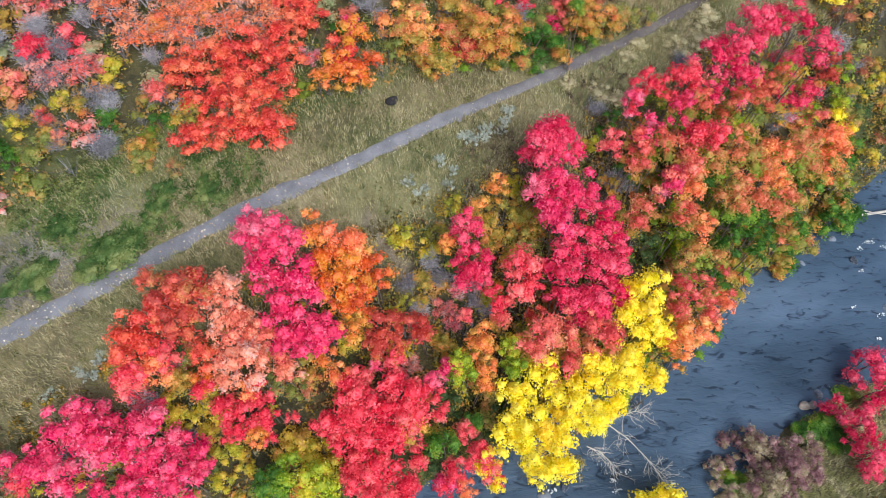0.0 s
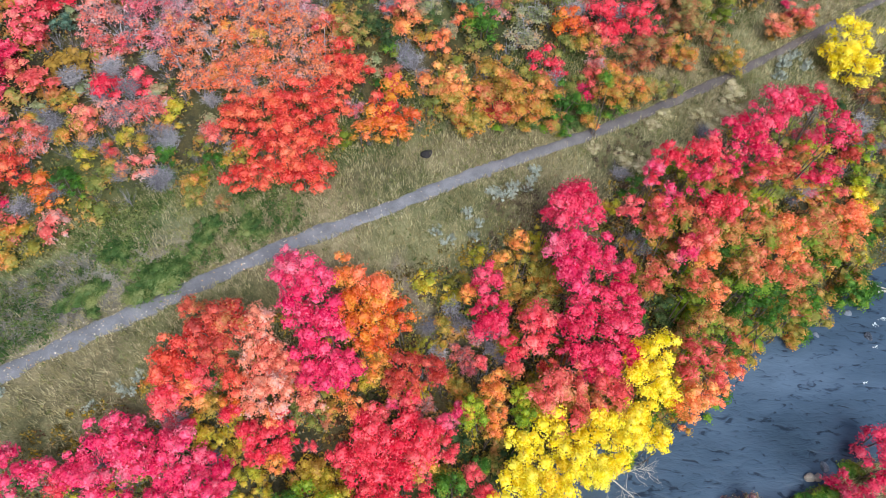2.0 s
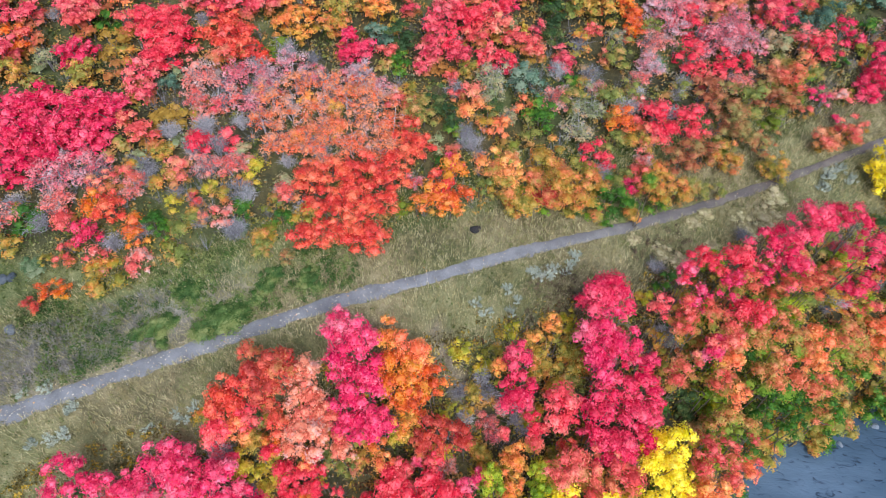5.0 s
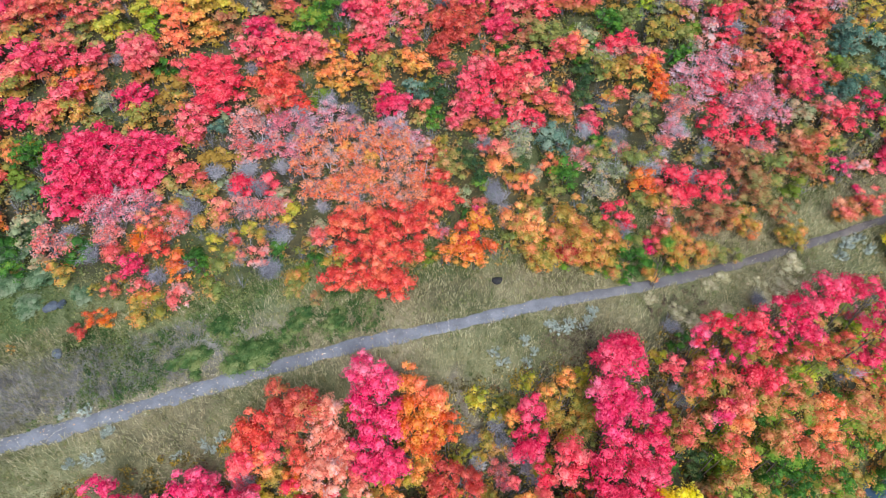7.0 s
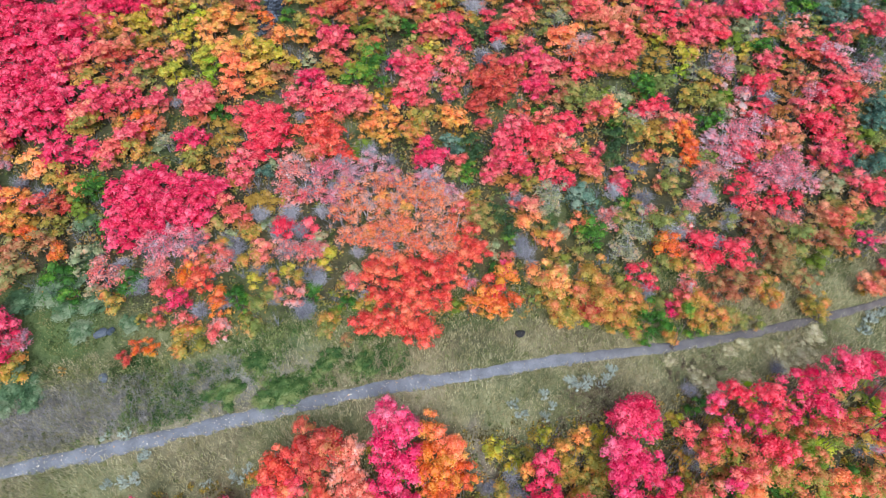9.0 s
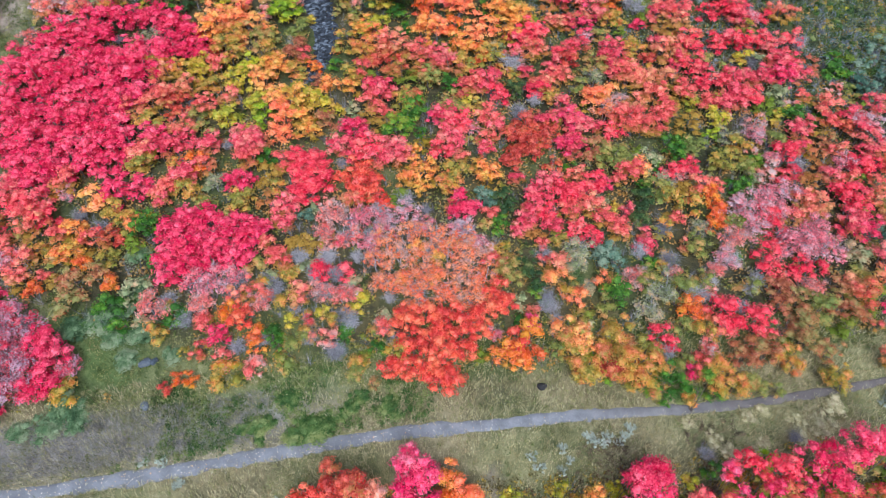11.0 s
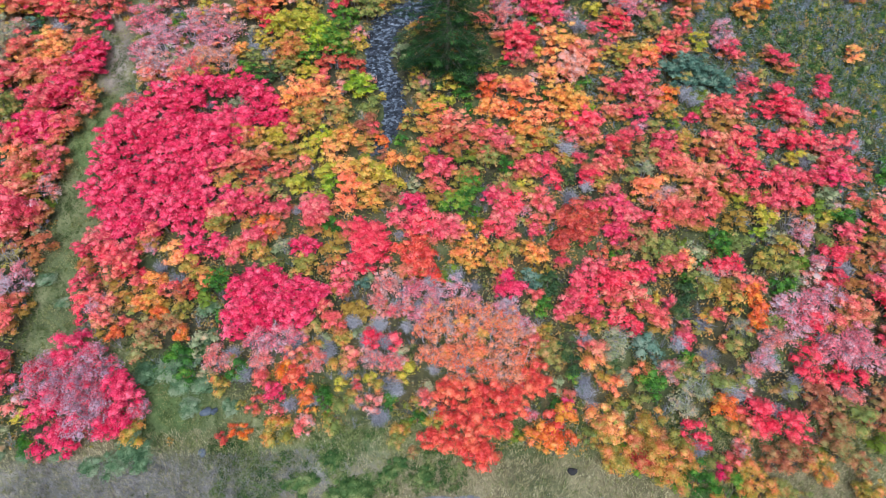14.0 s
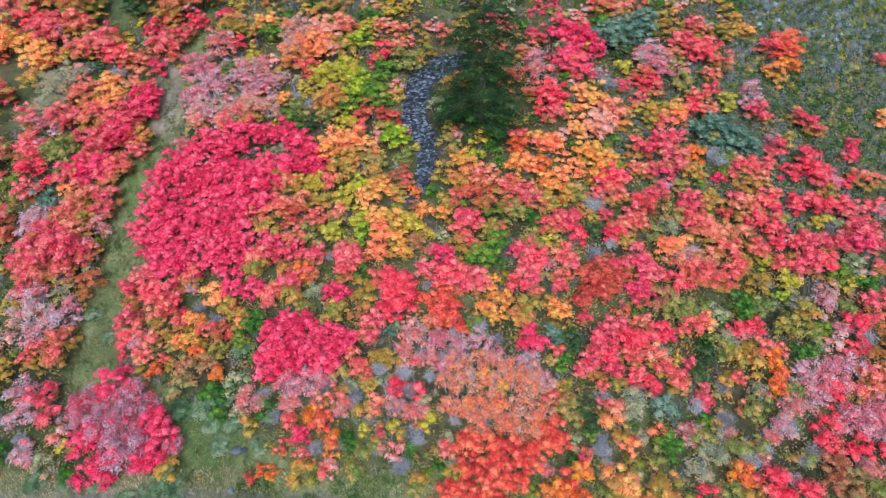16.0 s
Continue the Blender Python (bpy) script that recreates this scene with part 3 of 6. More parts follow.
NEAR_FULL = variants(4, (1.0, 1.5, 2.0, 2.6, 3.2), 11, False, 0.12)
NEAR_SPARSE = variants(3, (1.4, 2.0, 2.8), 12, True, 0.12)
FAR_FULL = variants(4, (1.2, 1.8, 2.4, 3.0), 13, False, 0.165)
FAR_SPARSE = variants(4, (1.6, 2.3, 3.0), 14, True, 0.15)
TREE_LABELS = {
    "crimson": "maple tree with dense crimson autumn leaves on the slope",
    "rose": "maple tree with bright pinkish red autumn leaves",
    "slopered": "maple tree with rosy red autumn leaves among neighbours",
    "coral": "maple tree with coral red autumn leaves, olive below",
    "pinkcoral": "maple tree with glowing pinkish coral autumn leaves",
    "redorange": "broad maple tree in fiery red-orange autumn leaf",
    "rust": "maple tree with dark rust red autumn leaves",
    "salmon": "maple tree with pale salmon pink autumn leaves",
    "peach": "maple tree with peach orange autumn leaves",
    "orange": "maple tree with deep orange autumn leaves",
    "golden": "bushy tree with golden orange autumn leaves",
    "yellow": "bright yellow cottonwood tree leaning over the river bank",
    "yellowolive": "shrubby tree with dull yellow and olive leaves",
    "paleyellow": "half-bare shrub with a few yellow leaves and grey twigs",
    "lime": "young tree with lime green and yellow leaves",
    "green": "tree with leaves still green in autumn",
    "darkgreen": "dark green leafy shrub tree among red maples",
    "olive": "oak thicket with olive green leaves turning brown",
    "goldolive": "shrub tree with gold and olive autumn leaves",
    "orangeolive": "maple tree turning from green below to orange above",
    "coralolive": "maple tree turning from olive below to coral above",
    "rustolive": "oak shrub with rusty brown and olive leaves",
    "palerose": "thinning maple with faded pink leaves and grey twigs",
    "palecrimson": "crimson maple with bare grey twig tips showing",
    "palecoral": "thinning maple with faded coral leaves and grey twigs",
    "palepeach": "thinning maple with faded peach leaves and grey twigs",
    "bluegreen": "grey-green juniper tree on the upper slope",
    "purple": "purple-brown shrub with small dull leaves by the river",
    "greyolive": "thinning shrub with grey twigs and dull olive leaves",
}
KIN = {
    "crimson": ["crimson", "crimson", "crimson", "rose", "coral", "goldolive", "yellowolive"],
    "rose": ["rose", "rose", "coral", "palerose", "goldolive", "olive", "peach"],
    "coral": ["coral", "peach", "rose", "palecoral", "coralolive", "orangeolive", "crimson", "olive", "rust", "goldolive", "yellowolive"],
    "redorange": ["redorange", "redorange", "redorange", "coral"],
    "golden": ["golden", "golden", "goldolive", "orange", "yellowolive", "green"],
    "peach": ["peach", "peach", "palepeach", "golden", "palecoral", "yellowolive"],
    "coralolive": ["coralolive", "coral", "olive", "green", "orangeolive", "goldolive"],
    "palecoral": ["palecoral", "palecoral", "palerose", "coral", "greyolive"],
    "palepeach": ["palepeach", "palepeach", "palepeach", "palepeach", "golden", "palecoral"],
    "palerose": ["palerose", "palerose", "palecoral", "coral", "greyolive"],
    "olive": ["olive", "greyolive", "goldolive", "orangeolive", "green"],
}
KINDS = {}
for kind, hues in (("juniper_tree", "bluegreen"), ("purple_shrub", "purple"), ("cottonwood_tree", "yellow"), ("oak_shrub", "olive rustolive goldolive greyolive darkgreen paleyellow"),
                   ("box_elder_tree", "lime green yellowolive golden"), ("crimson_maple", "crimson rose slopered"), ("orange_maple", "redorange peach orange salmon"), ("turning_maple", "coralolive orangeolive")):
    for hue in hues.split():
        KINDS[hue] = kind
tree_rand = random.Random(5)


HIGH_CROWNS = set("rose crimson coral pinkcoral salmon rust redorange orange peach golden yellow coralolive orangeolive green lime".split())
planted = []


def plant(hue, spots):
    """Trees of one hue: x, y and the crown's radius in metres."""
    for x, y, r in spots:
        planted.append((x, y, r, hue))
        own = hue
        if own == "coral" and side(x, y) < 0 and x < 4:
            own = "pinkcoral"
        if own == "rose" and side(x, y) > 9:
            own = "slopered"
        r *= 1.0 if side(x, y) > 4 else 0.9
        tall = 1.0 if side(x, y) > 0 else 1.3
        thin = own.startswith("pale") or own == "greyolive"
        fine = side(x, y) < 16
        pool = (NEAR_SPARSE if fine else FAR_SPARSE) if thin else (NEAR_FULL if fine else FAR_FULL)
        gap = min(abs(v[0] - r) for v in pool)
        radius, leaves, wood = tree_rand.choice([v for v in pool if abs(v[0] - r) < gap + 0.01])
        k = r / radius
        m = pose(x, y, float(ground_z(x, y)), tree_rand.uniform(-5, 5), tree_rand.uniform(-5, 5), tree_rand.uniform(0, 360))
        kind = KINDS.get(own, "thinning_maple" if thin else "coral_maple")
        ob = root(kind, m @ Matrix.Diagonal((k, k, k * tall * tree_rand.uniform(0.92, 1.1), 1)), TREE_LABELS[own], "tree", own + " trees")
        stem, crown = child("trunk", wood, ob), child("crown", leaves, ob, mat=MATS[own])
        if own in HIGH_CROWNS and -24 < side(x, y) < 0 and x < 27:
            # the maples and cottonwoods of the river bank carry their crowns on longer stems
            crown.location.z = float(np.interp(x, [-14, -4, 8], [2.2, 2.4, 4.6])) / (k * tall)
            stem.scale.z = 1 + crown.location.z / (1.0 + 1.45 * radius)


plant("coral", [(15.2, 74.4, 1.4), (15.8, 72.6, 1.3), (17.4, 68.9, 1.2), (18.9, 65.5, 1.2), (22.2, 70.4, 1.1), (21.8, 66, 1.2), (16.9, 61.1, 1.2), (22, 63.8, 1.1), (22.3, 79.3, 1.2), (23.9, 62.5, 0.8)])
plant("rose", [(18.4, 74.3, 1.5), (20.4, 77.2, 1.4), (19.5, 72.2, 1.5), (21.4, 71.3, 1.5), (20.4, 70.4, 1.1), (16.8, 65, 1.2), (20.2, 64.4, 1.2), (19.8, 59.4, 1.5), (18.9, 58.8, 0.9), (23.4, 81.6, 1.3), (24.5, 80.2, 1.3)])
plant("palerose", [(19.3, 74.5, 1.4), (18.1, 67.6, 1.2), (16.6, 57.8, 1.3), (17.9, 56.6, 1.2), (23.8, 74.4, 1.1), (24.5, 73.3, 1.1), (22.7, 73.3, 1)])
plant("rustolive", [(16.1, 70.2, 1.1), (22.8, 62.4, 0.8)])
plant("rust", [(17.7, 72.8, 1), (22.8, 68.9, 1.2)])
plant("pinkcoral", [(19.3, 67.7, 1.2), (21.1, 68.6, 1.1), (18.4, 63.2, 1.3), (20.3, 62, 1.3)])
plant("goldolive", [(0.7, 36.8, 1.2), (2.3, 35.7, 1.1), (3.5, 34.5, 0.9), (4.8, 36, 1.1), (4, 37.8, 1.1), (8.4, 36.3, 0.8), (9, 35.1, 0.8), (-24.1, 27.8, 0.7), (-26.1, 27.2, 0.6), (-19.5, 25, 0.7)])
plant("orangeolive", [(6, 34.7, 0.9), (1.9, 34.1, 0.8), (0.2, 35.6, 0.9)])
plant("green", [(6.9, 34.1, 0.7), (9.2, 34.5, 0.7), (10.8, 36.6, 0.8), (-18.7, 27.3, 0.8), (-27, 23.6, 0.7)])
plant("olive", [(10, 37.8, 1), (12.2, 37.9, 0.9), (13.2, 39, 0.9), (14.5, 38.8, 0.8), (16, 39.5, 0.8), (7.5, 38.3, 0.9), (-19.3, 24.3, 0.7), (-26.2, 24.4, 0.6)])
plant("rose", [(8.5, 37.7, 0.9)])
plant("orange", [(3.2, 36.5, 0.8), (0.7, 34.7, 0.7)])
plant("yellowolive", [(-24.9, 28.2, 0.6), (-27.2, 26.1, 0.6)])
plant("rustolive", [(-17.6, 24.4, 0.5)])
plant("crimson", [(21.5, 59.5, 1.4)])
plant("bluegreen", [(25.3, 68.3, 1.2), (24.5, 66.5, 1.1), (25.5, 61.4, 1.2), (24.5, 60.3, 1), (19.7, 80.2, 1.1), (18.4, 80.6, 1.1), (21.5, 82.5, 1.1)])
plant("darkgreen", [(23.1, 78, 1)])
plant("olive", [(17.3, 79.4, 0.8)])
plant("rustolive", [(20.3, 49.9, 1.5), (22.5, 50.4, 1.1), (19.9, 51.9, 1.1)])
plant("coralolive", [(21.8, 51.6, 1.5)])
plant("coral", [(20.9, 52.7, 1.3), (23.8, 49.9, 0.7), (27, 49.2, 0.6), (28.6, 49.3, 0.7), (29.5, 50.3, 0.5)])
plant("orangeolive", [(23.1, 53.4, 1.2)])
plant("rose", [(24.8, 52.2, 0.8), (25.4, 51.6, 0.7), (23.2, 57, 1.1), (26.3, 56.8, 0.9), (26.8, 50.4, 0.5)])
plant("pinkcoral", [(24.6, 56.7, 1.1)])
plant("olive", [(24.8, 54.3, 0.9)])
plant("crimson", [(30.2, 55, 1.4), (29.2, 54, 1), (30.9, 57.2, 1.3), (29.8, 53.5, 0.8), (31.7, 54.5, 1.1), (31.6, 58.8, 1.2)])
plant("redorange", [(-15.7, 26.2, 0.9), (-16.8, 26, 1), (25.9, 47.4, 0.6), (26.5, 47.3, 0.5)])
plant("peach", [(28.2, 49.6, 0.5)])
plant("paleyellow", [(28.4, 57, 0.6)])
plant("golden", [(29.6, 57.8, 0.5)])
plant("crimson", [(28.2, 11.8, 1), (31.4, 15, 1.2), (30.8, 12.6, 1.2), (28.7, 10.2, 1.3), (29, 8.3, 1.1), (28.3, 9.3, 0.9), (28.8, 7.1, 0.7), (28.5, 11, 0.7)])
plant("rose", [(-26, 6.2, 1), (-24.6, 5.3, 1.1), (-23.7, 5.8, 0.9), (-25.9, 4.8, 1), (-25.2, 6.4, 0.7)])
plant("purple", [(20.8, 9.8, 0.8), (21.7, 9.9, 0.9), (22.3, 9.1, 0.9), (21.3, 8.3, 0.9), (19.8, 8, 0.8), (19, 7.8, 0.6), (23.2, 8.6, 0.9), (24.3, 8.9, 0.9), (25.5, 9.3, 0.7), (22, 7.4, 0.8), (23.3, 7.4, 0.8), (24.7, 7.7, 0.8), (25.8, 8.5, 0.6), (22.3, 6.3, 0.8), (23.8, 6.5, 0.7), (25.1, 7, 0.6), (21.2, 6.7, 0.7), (19, 6.9, 0.6), (19.6, 6.1, 0.6), (23.2, 5.6, 0.6)])
plant("rose", [(-111, 44.9, 3.5), (-88.6, 62.8, 3.2), (-91.8, 25.8, 3), (-82.3, 19.3, 2.8), (-102.3, 45, 2.9), (-94.9, 48.2, 2.7), (-92.2, 33.4, 2), (-88.5, 35.9, 2.3), (-80.9, 39.9, 2.7), (-88.1, 29.9, 2.3), (-80.1, 35.3, 2.6), (-76, 38.1, 1.5), (-80.8, 29.4, 1.6), (-82.3, 25, 1.8), (-73.1, 30.5, 1.8), (-71.8, 28.9, 1.6), (-74, 22.5, 2.4), (-69.6, 21.8, 2.7), (-72.1, 19.7, 2.7), (-73.2, 18.2, 2), (-86, 56.4, 1.9), (-86.4, 52.9, 2.3), (-46.8, 38, 1.6), (-44.8, 39.2, 1.4), (-41.4, 41, 1.8), (-48.7, 36, 1.5), (-71.1, 18.6, 2), (-68.3, 20.5, 2), (-71.2, 16.9, 1.3), (-57.4, 9.2, 1.5)])
plant("rose", [(-54.9, 8.6, 1.2), (-60.1, 25.1, 1.7), (-55.6, 25.7, 1.3), (-60.1, 23.3, 1.2), (-57.1, 20.4, 1.4), (-44.7, 34.5, 1.5), (-45.4, 31.3, 1), (-40.9, 40.3, 1.4), (-33.4, 36, 1.3), (-32.9, 34.3, 1.1), (-32.5, 44.9, 1.3), (-30.8, 44.7, 1.3), (-26.9, 35, 0.7), (-40.4, 85.5, 1.7), (-33, 83.3, 1.8), (-31.5, 75.5, 1.7), (-22.1, 97, 1.7), (-21.7, 101.5, 1.6), (-25.2, 85.3, 1), (-22.6, 84.4, 1.2), (-14.7, 91.9, 1.3), (-7.5, 91, 1.4), (-10.7, 103, 1.8), (4.9, 110.5, 1.5), (-1.8, 93.1, 1.3), (-16.8, 78.7, 1.9), (-14.3, 76.7, 2.1), (-15.4, 80.6, 1.5), (-18, 76.2, 1.4), (-20.3, 67, 1.5)])
plant("rose", [(-14.1, 70.9, 1.6), (-3, 86.9, 1.4), (-6.7, 81, 1.1), (0.6, 87.4, 1.5), (3.4, 84.9, 1.8), (5, 90.8, 0.9), (5, 93.6, 0.9), (-28.1, 61.7, 1.6), (-26.5, 60.9, 1.8), (-31.6, 53.4, 1.8), (-21.5, 59.8, 1.5), (-23.9, 58.6, 1.1), (-21.3, 61.2, 1.3), (-18.2, 64.6, 1), (-15.6, 66.5, 1.3), (-9.6, 72, 1.8), (-9.6, 70.4, 1.3), (-5.3, 76, 1.1), (-2.3, 73.4, 1.4), (1, 74.4, 1), (2.7, 80.2, 1.4), (7.9, 81, 1.8), (9.6, 79.3, 1.9), (7.9, 75.7, 1.5), (11.7, 78.2, 1.4), (5, 74.1, 1.7), (6.6, 75.8, 1.5), (5.1, 71.5, 1.5), (-12.1, 61, 1.5), (-13.5, 58.4, 1.4)])
plant("rose", [(-23.6, 53.5, 1.5), (-18.3, 55.3, 1.2), (-32, 49, 0.8), (-26.7, 46.9, 1.9), (-27.9, 45.2, 1.3), (-22.4, 51.5, 1.5), (-21.1, 50.6, 1.3), (-18.1, 52.1, 0.9), (-9.4, 56.2, 1.6), (-9.6, 58.5, 1.5), (-8.3, 60.6, 1), (4.3, 69.7, 1.3), (6, 70.9, 1.2), (12.7, 69.8, 1.2), (13.6, 71.4, 1), (-13.8, 50.1, 0.9), (-10.9, 49.1, 1.4), (-10.5, 51.2, 1.2), (-10.9, 47.6, 1.2), (-10.7, 45.7, 1.2), (-11.3, 44.4, 0.9), (-8, 45.6, 1.1), (13.5, 67.5, 1), (13.5, 63.7, 1.1), (3.4, 59.2, 0.8), (-1.9, 51.6, 0.9), (0.6, 49.9, 0.7), (-6.5, 35.8, 0.9), (-10.9, 18.7, 1.4), (-9.5, 18.5, 1.2)])
plant("rose", [(-10.4, 17.4, 1.3), (-8.8, 17, 1.3), (-10.4, 16, 1.1), (-8.5, 15.6, 1.3), (-7.5, 14.6, 1.3), (-9.5, 14.4, 1.1), (-8.1, 13.3, 1.2), (-9.2, 13, 0.9), (-7.1, 14.1, 1), (-0.1, 12.7, 0.7), (0.6, 13, 0.7), (-0.5, 12.2, 0.6), (0.2, 6.2, 0.7), (-17.7, 8.6, 0.8), (-20.7, 8.2, 1.1), (-19.5, 8.8, 0.9), (-19.1, 8, 1.1), (-20.3, 7.6, 0.9), (-18.5, 7.3, 1.1), (-21.6, 6.7, 0.8), (-21.9, 6.1, 1), (-21.2, 5.8, 1), (-20.6, 5.4, 0.9), (-19.8, 7.1, 0.9), (-17.4, 6.9, 1.2), (-16.6, 7.8, 1.1), (-15.6, 7.8, 0.8), (-15.8, 6.5, 1.3), (-17.1, 5.9, 1.1), (-14.5, 7.2, 1)])
plant("rose", [(-15, 5.7, 1.2), (-16.4, 5.2, 1.1), (-17.9, 5.2, 0.9), (-14.3, 6.4, 0.8), (-19, 5, 0.8), (-23, 6.3, 0.6), (6.8, 23.7, 1.1), (7.2, 22.5, 1.3), (8.8, 22.9, 1.2), (6.3, 22.7, 0.9), (8.1, 21.9, 1.1), (9.7, 22.7, 0.8), (11, 23, 0.6), (7.7, 20.5, 1.3), (-4.1, 12.8, 0.4), (14.2, 27.4, 1.2), (15.4, 28.1, 0.9), (12.9, 28.6, 0.7), (15.5, 25, 0.9)])
plant("golden", [(-104.6, 41.3, 2.1), (-65, 55.9, 1.2), (-53.6, 51.5, 1.5), (-54.1, 46.3, 1.5), (-44.3, 51.6, 1.6), (-39.3, 48.6, 2), (-37.5, 51.5, 1.3), (-37.9, 46.6, 1.4), (-36.2, 45.4, 1.2), (-50.5, 24.8, 1.3), (-50.1, 21.9, 1.1), (-49.3, 22.8, 1.1), (-38.4, 61.4, 1.5), (-31.7, 70.3, 1.1), (-22.5, 78.8, 1.1), (-17.5, 85.6, 1.6), (-14.3, 104.9, 1.2), (-24.1, 71.3, 2.1), (-21.9, 72, 1.9), (-21.7, 69.1, 1.6), (-31.4, 64.4, 1.5), (-8.4, 99.2, 1.5), (-26.1, 63.9, 1.8), (-35.5, 53, 1.1), (-25.2, 48.1, 1.1), (-24.4, 47, 0.9), (-23.7, 44.5, 1.3), (-22.6, 46.6, 1.2), (-22.2, 44.6, 0.9), (-16.5, 48.8, 1.4)])
plant("golden", [(-0.3, 35.6, 0.8), (-19.6, 37.9, 0.9), (-17.4, 37.9, 0.7), (-19.5, 34.3, 0.7), (-16.8, 35.7, 0.7), (-16.6, 40, 0.7), (-8.3, 30.9, 1.1), (-6.1, 31.4, 1), (-11.5, 8.4, 0.8), (-11, 8.8, 0.5), (-8.3, 5.5, 0.8), (-7.5, 19.9, 1), (-7.6, 19.1, 0.9), (-5.8, 14.4, 0.9), (-5, 14.9, 0.6), (-6.8, 12.9, 0.8), (-0.1, 19.7, 0.6), (3.6, 22.2, 0.8), (2.7, 21.4, 0.7), (2, 14.5, 0.9), (3.1, 14, 0.9), (1.6, 13.6, 1), (2.7, 12.7, 1), (3.3, 12.5, 0.8), (2.2, 11.8, 0.7), (-1.8, 9.1, 1), (16, 15.3, 1), (16, 14.4, 0.9), (33.7, 33.6, 1)])
plant("crimson", [(-81.7, 45.1, 2.2), (-80.5, 42.8, 2), (-79.4, 37.9, 2.3), (-79, 31.9, 2.4), (-77, 33.3, 1.9), (-84.7, 49.8, 1.2), (-90.5, 54.2, 1.4), (-68.7, 42.7, 2.1), (-67.2, 44.8, 2.1), (-66.7, 47.5, 2), (-65.7, 49.1, 1.7), (-62.8, 49.5, 2), (-61.3, 51.2, 1.9), (-58, 50.9, 2), (-56, 50.8, 1.7), (-64.7, 46, 2), (-65.4, 43.5, 1.8), (-67.5, 40.3, 1.9), (-70.5, 39.1, 1.8), (-69.6, 36.9, 1.9), (-67.1, 37.9, 1.9), (-64.2, 39.7, 2.1), (-63, 42, 2.1), (-60.5, 42.6, 2.1), (-59.5, 44.8, 2.1), (-58.1, 46.4, 1.9), (-56.2, 47.7, 1.9)])
plant("crimson", [(-53.9, 49.5, 1.6), (-68.5, 34.4, 1.9), (-65.7, 35.2, 1.9), (-64, 37.9, 1.9), (-61.4, 38.9, 2), (-59.5, 40.6, 2), (-58.3, 42.4, 2), (-56.7, 43.8, 1.8), (-66.7, 31.9, 1.8), (-64.1, 32.4, 2), (-62.5, 34.6, 1.8), (-60.3, 36.4, 2), (-58.5, 38.1, 2), (-56.6, 39.5, 1.9), (-55.5, 41.4, 1.7), (-65.4, 29.8, 1.7), (-62.5, 30, 1.9), (-60.8, 31.6, 1.9), (-59.1, 33.7, 1.8), (-57.3, 35.3, 2), (-55.3, 36.7, 1.8), (-62.6, 28.2, 1.6), (-59.8, 29.3, 1.9), (-57.9, 31.1, 1.8), (-56.1, 32.7, 1.9), (-54.5, 34.4, 1.8), (-52.8, 35.5, 1.7), (-50.9, 37.4, 1.5), (-59.5, 27.3, 1.7), (-57.2, 28.7, 1.9)])
plant("crimson", [(-55, 30.7, 1.8), (-53.1, 32, 1.8), (-51.5, 33.1, 1.6), (-52, 14, 1.8), (-45.6, 14.2, 2), (-43.4, 13.9, 1.4), (-49.5, 8.9, 2), (-43.2, 11.3, 1.7), (-45.9, 8.3, 1.7), (-47.1, 6.6, 1.1), (-58.1, 26.9, 1.7), (-49.4, 30.1, 1.4), (-47.9, 31.7, 1.2), (-39.2, 36.6, 1.6), (-41.5, 29.1, 1.8), (-39.8, 31, 1.8), (-39, 28.2, 2), (-40.7, 26.8, 1.7), (-37.2, 29.8, 1.9), (-36.6, 32.4, 1.6), (-35.1, 29.2, 1.8), (-36.5, 27.6, 1.7), (-38.7, 25.9, 1.5), (-34.6, 31.5, 1.4), (-41.1, 25.8, 1.1), (-34.8, 32.7, 1.1), (-42.9, 28.2, 1.1), (-31.7, 21.9, 0.9), (-37.8, 88.6, 2.1), (-34, 88.6, 2.5)])
plant("crimson", [(-33.9, 84.9, 2.5), (-31.6, 87.9, 1.8), (-31.4, 83.9, 1.6), (-14.5, 75.5, 1.6), (5.4, 92, 1.1), (-8.3, 78.1, 0.9), (-32.6, 53.7, 1.3), (9.5, 77, 1.7), (-10.9, 59.9, 1.5), (-24.7, 53.6, 1.1), (-31.4, 47.5, 1.4), (-10.2, 56.7, 1.5), (-17.8, 44.7, 1.3), (-16.6, 44.4, 1.1), (-17.9, 43.7, 0.9), (-4.9, 53.3, 0.9), (-16.6, 9.2, 0.7), (1.4, 19.8, 1), (1.8, 19, 1.1), (1.6, 18.2, 1.1), (2.4, 18, 0.6), (6.2, 25.2, 1.3), (7.7, 25.5, 1.3), (8.5, 24.9, 1.1), (6.6, 24.5, 1.2), (5.2, 25, 0.7), (10.1, 21.3, 1.2), (11.3, 21.1, 1.1)])
plant("crimson", [(9.7, 20.2, 1.2), (11.8, 20.3, 1), (8.5, 19.4, 1.2), (7.8, 18, 1.3), (10.1, 18.6, 1.5), (12.2, 19.3, 0.9), (9.3, 16.9, 1.5), (11.3, 17.6, 1.3), (7.9, 17, 0.9), (9.8, 16.2, 1.1), (18.7, 32.1, 1.3), (20, 32.1, 1.3), (18.4, 31, 0.9), (20.7, 31.4, 1.1), (22.2, 32.3, 0.9), (21, 34.6, 1.2), (19.8, 34, 0.9), (20.8, 34, 0.8), (22.5, 35.2, 1.1), (24.3, 36.1, 1.4), (26.4, 36.6, 1.2), (28, 37.5, 1.2), (23, 36, 1.1), (27, 35.4, 1.2), (29.3, 35.7, 1), (26.5, 34.5, 1.2), (28.4, 34.8, 0.9)])
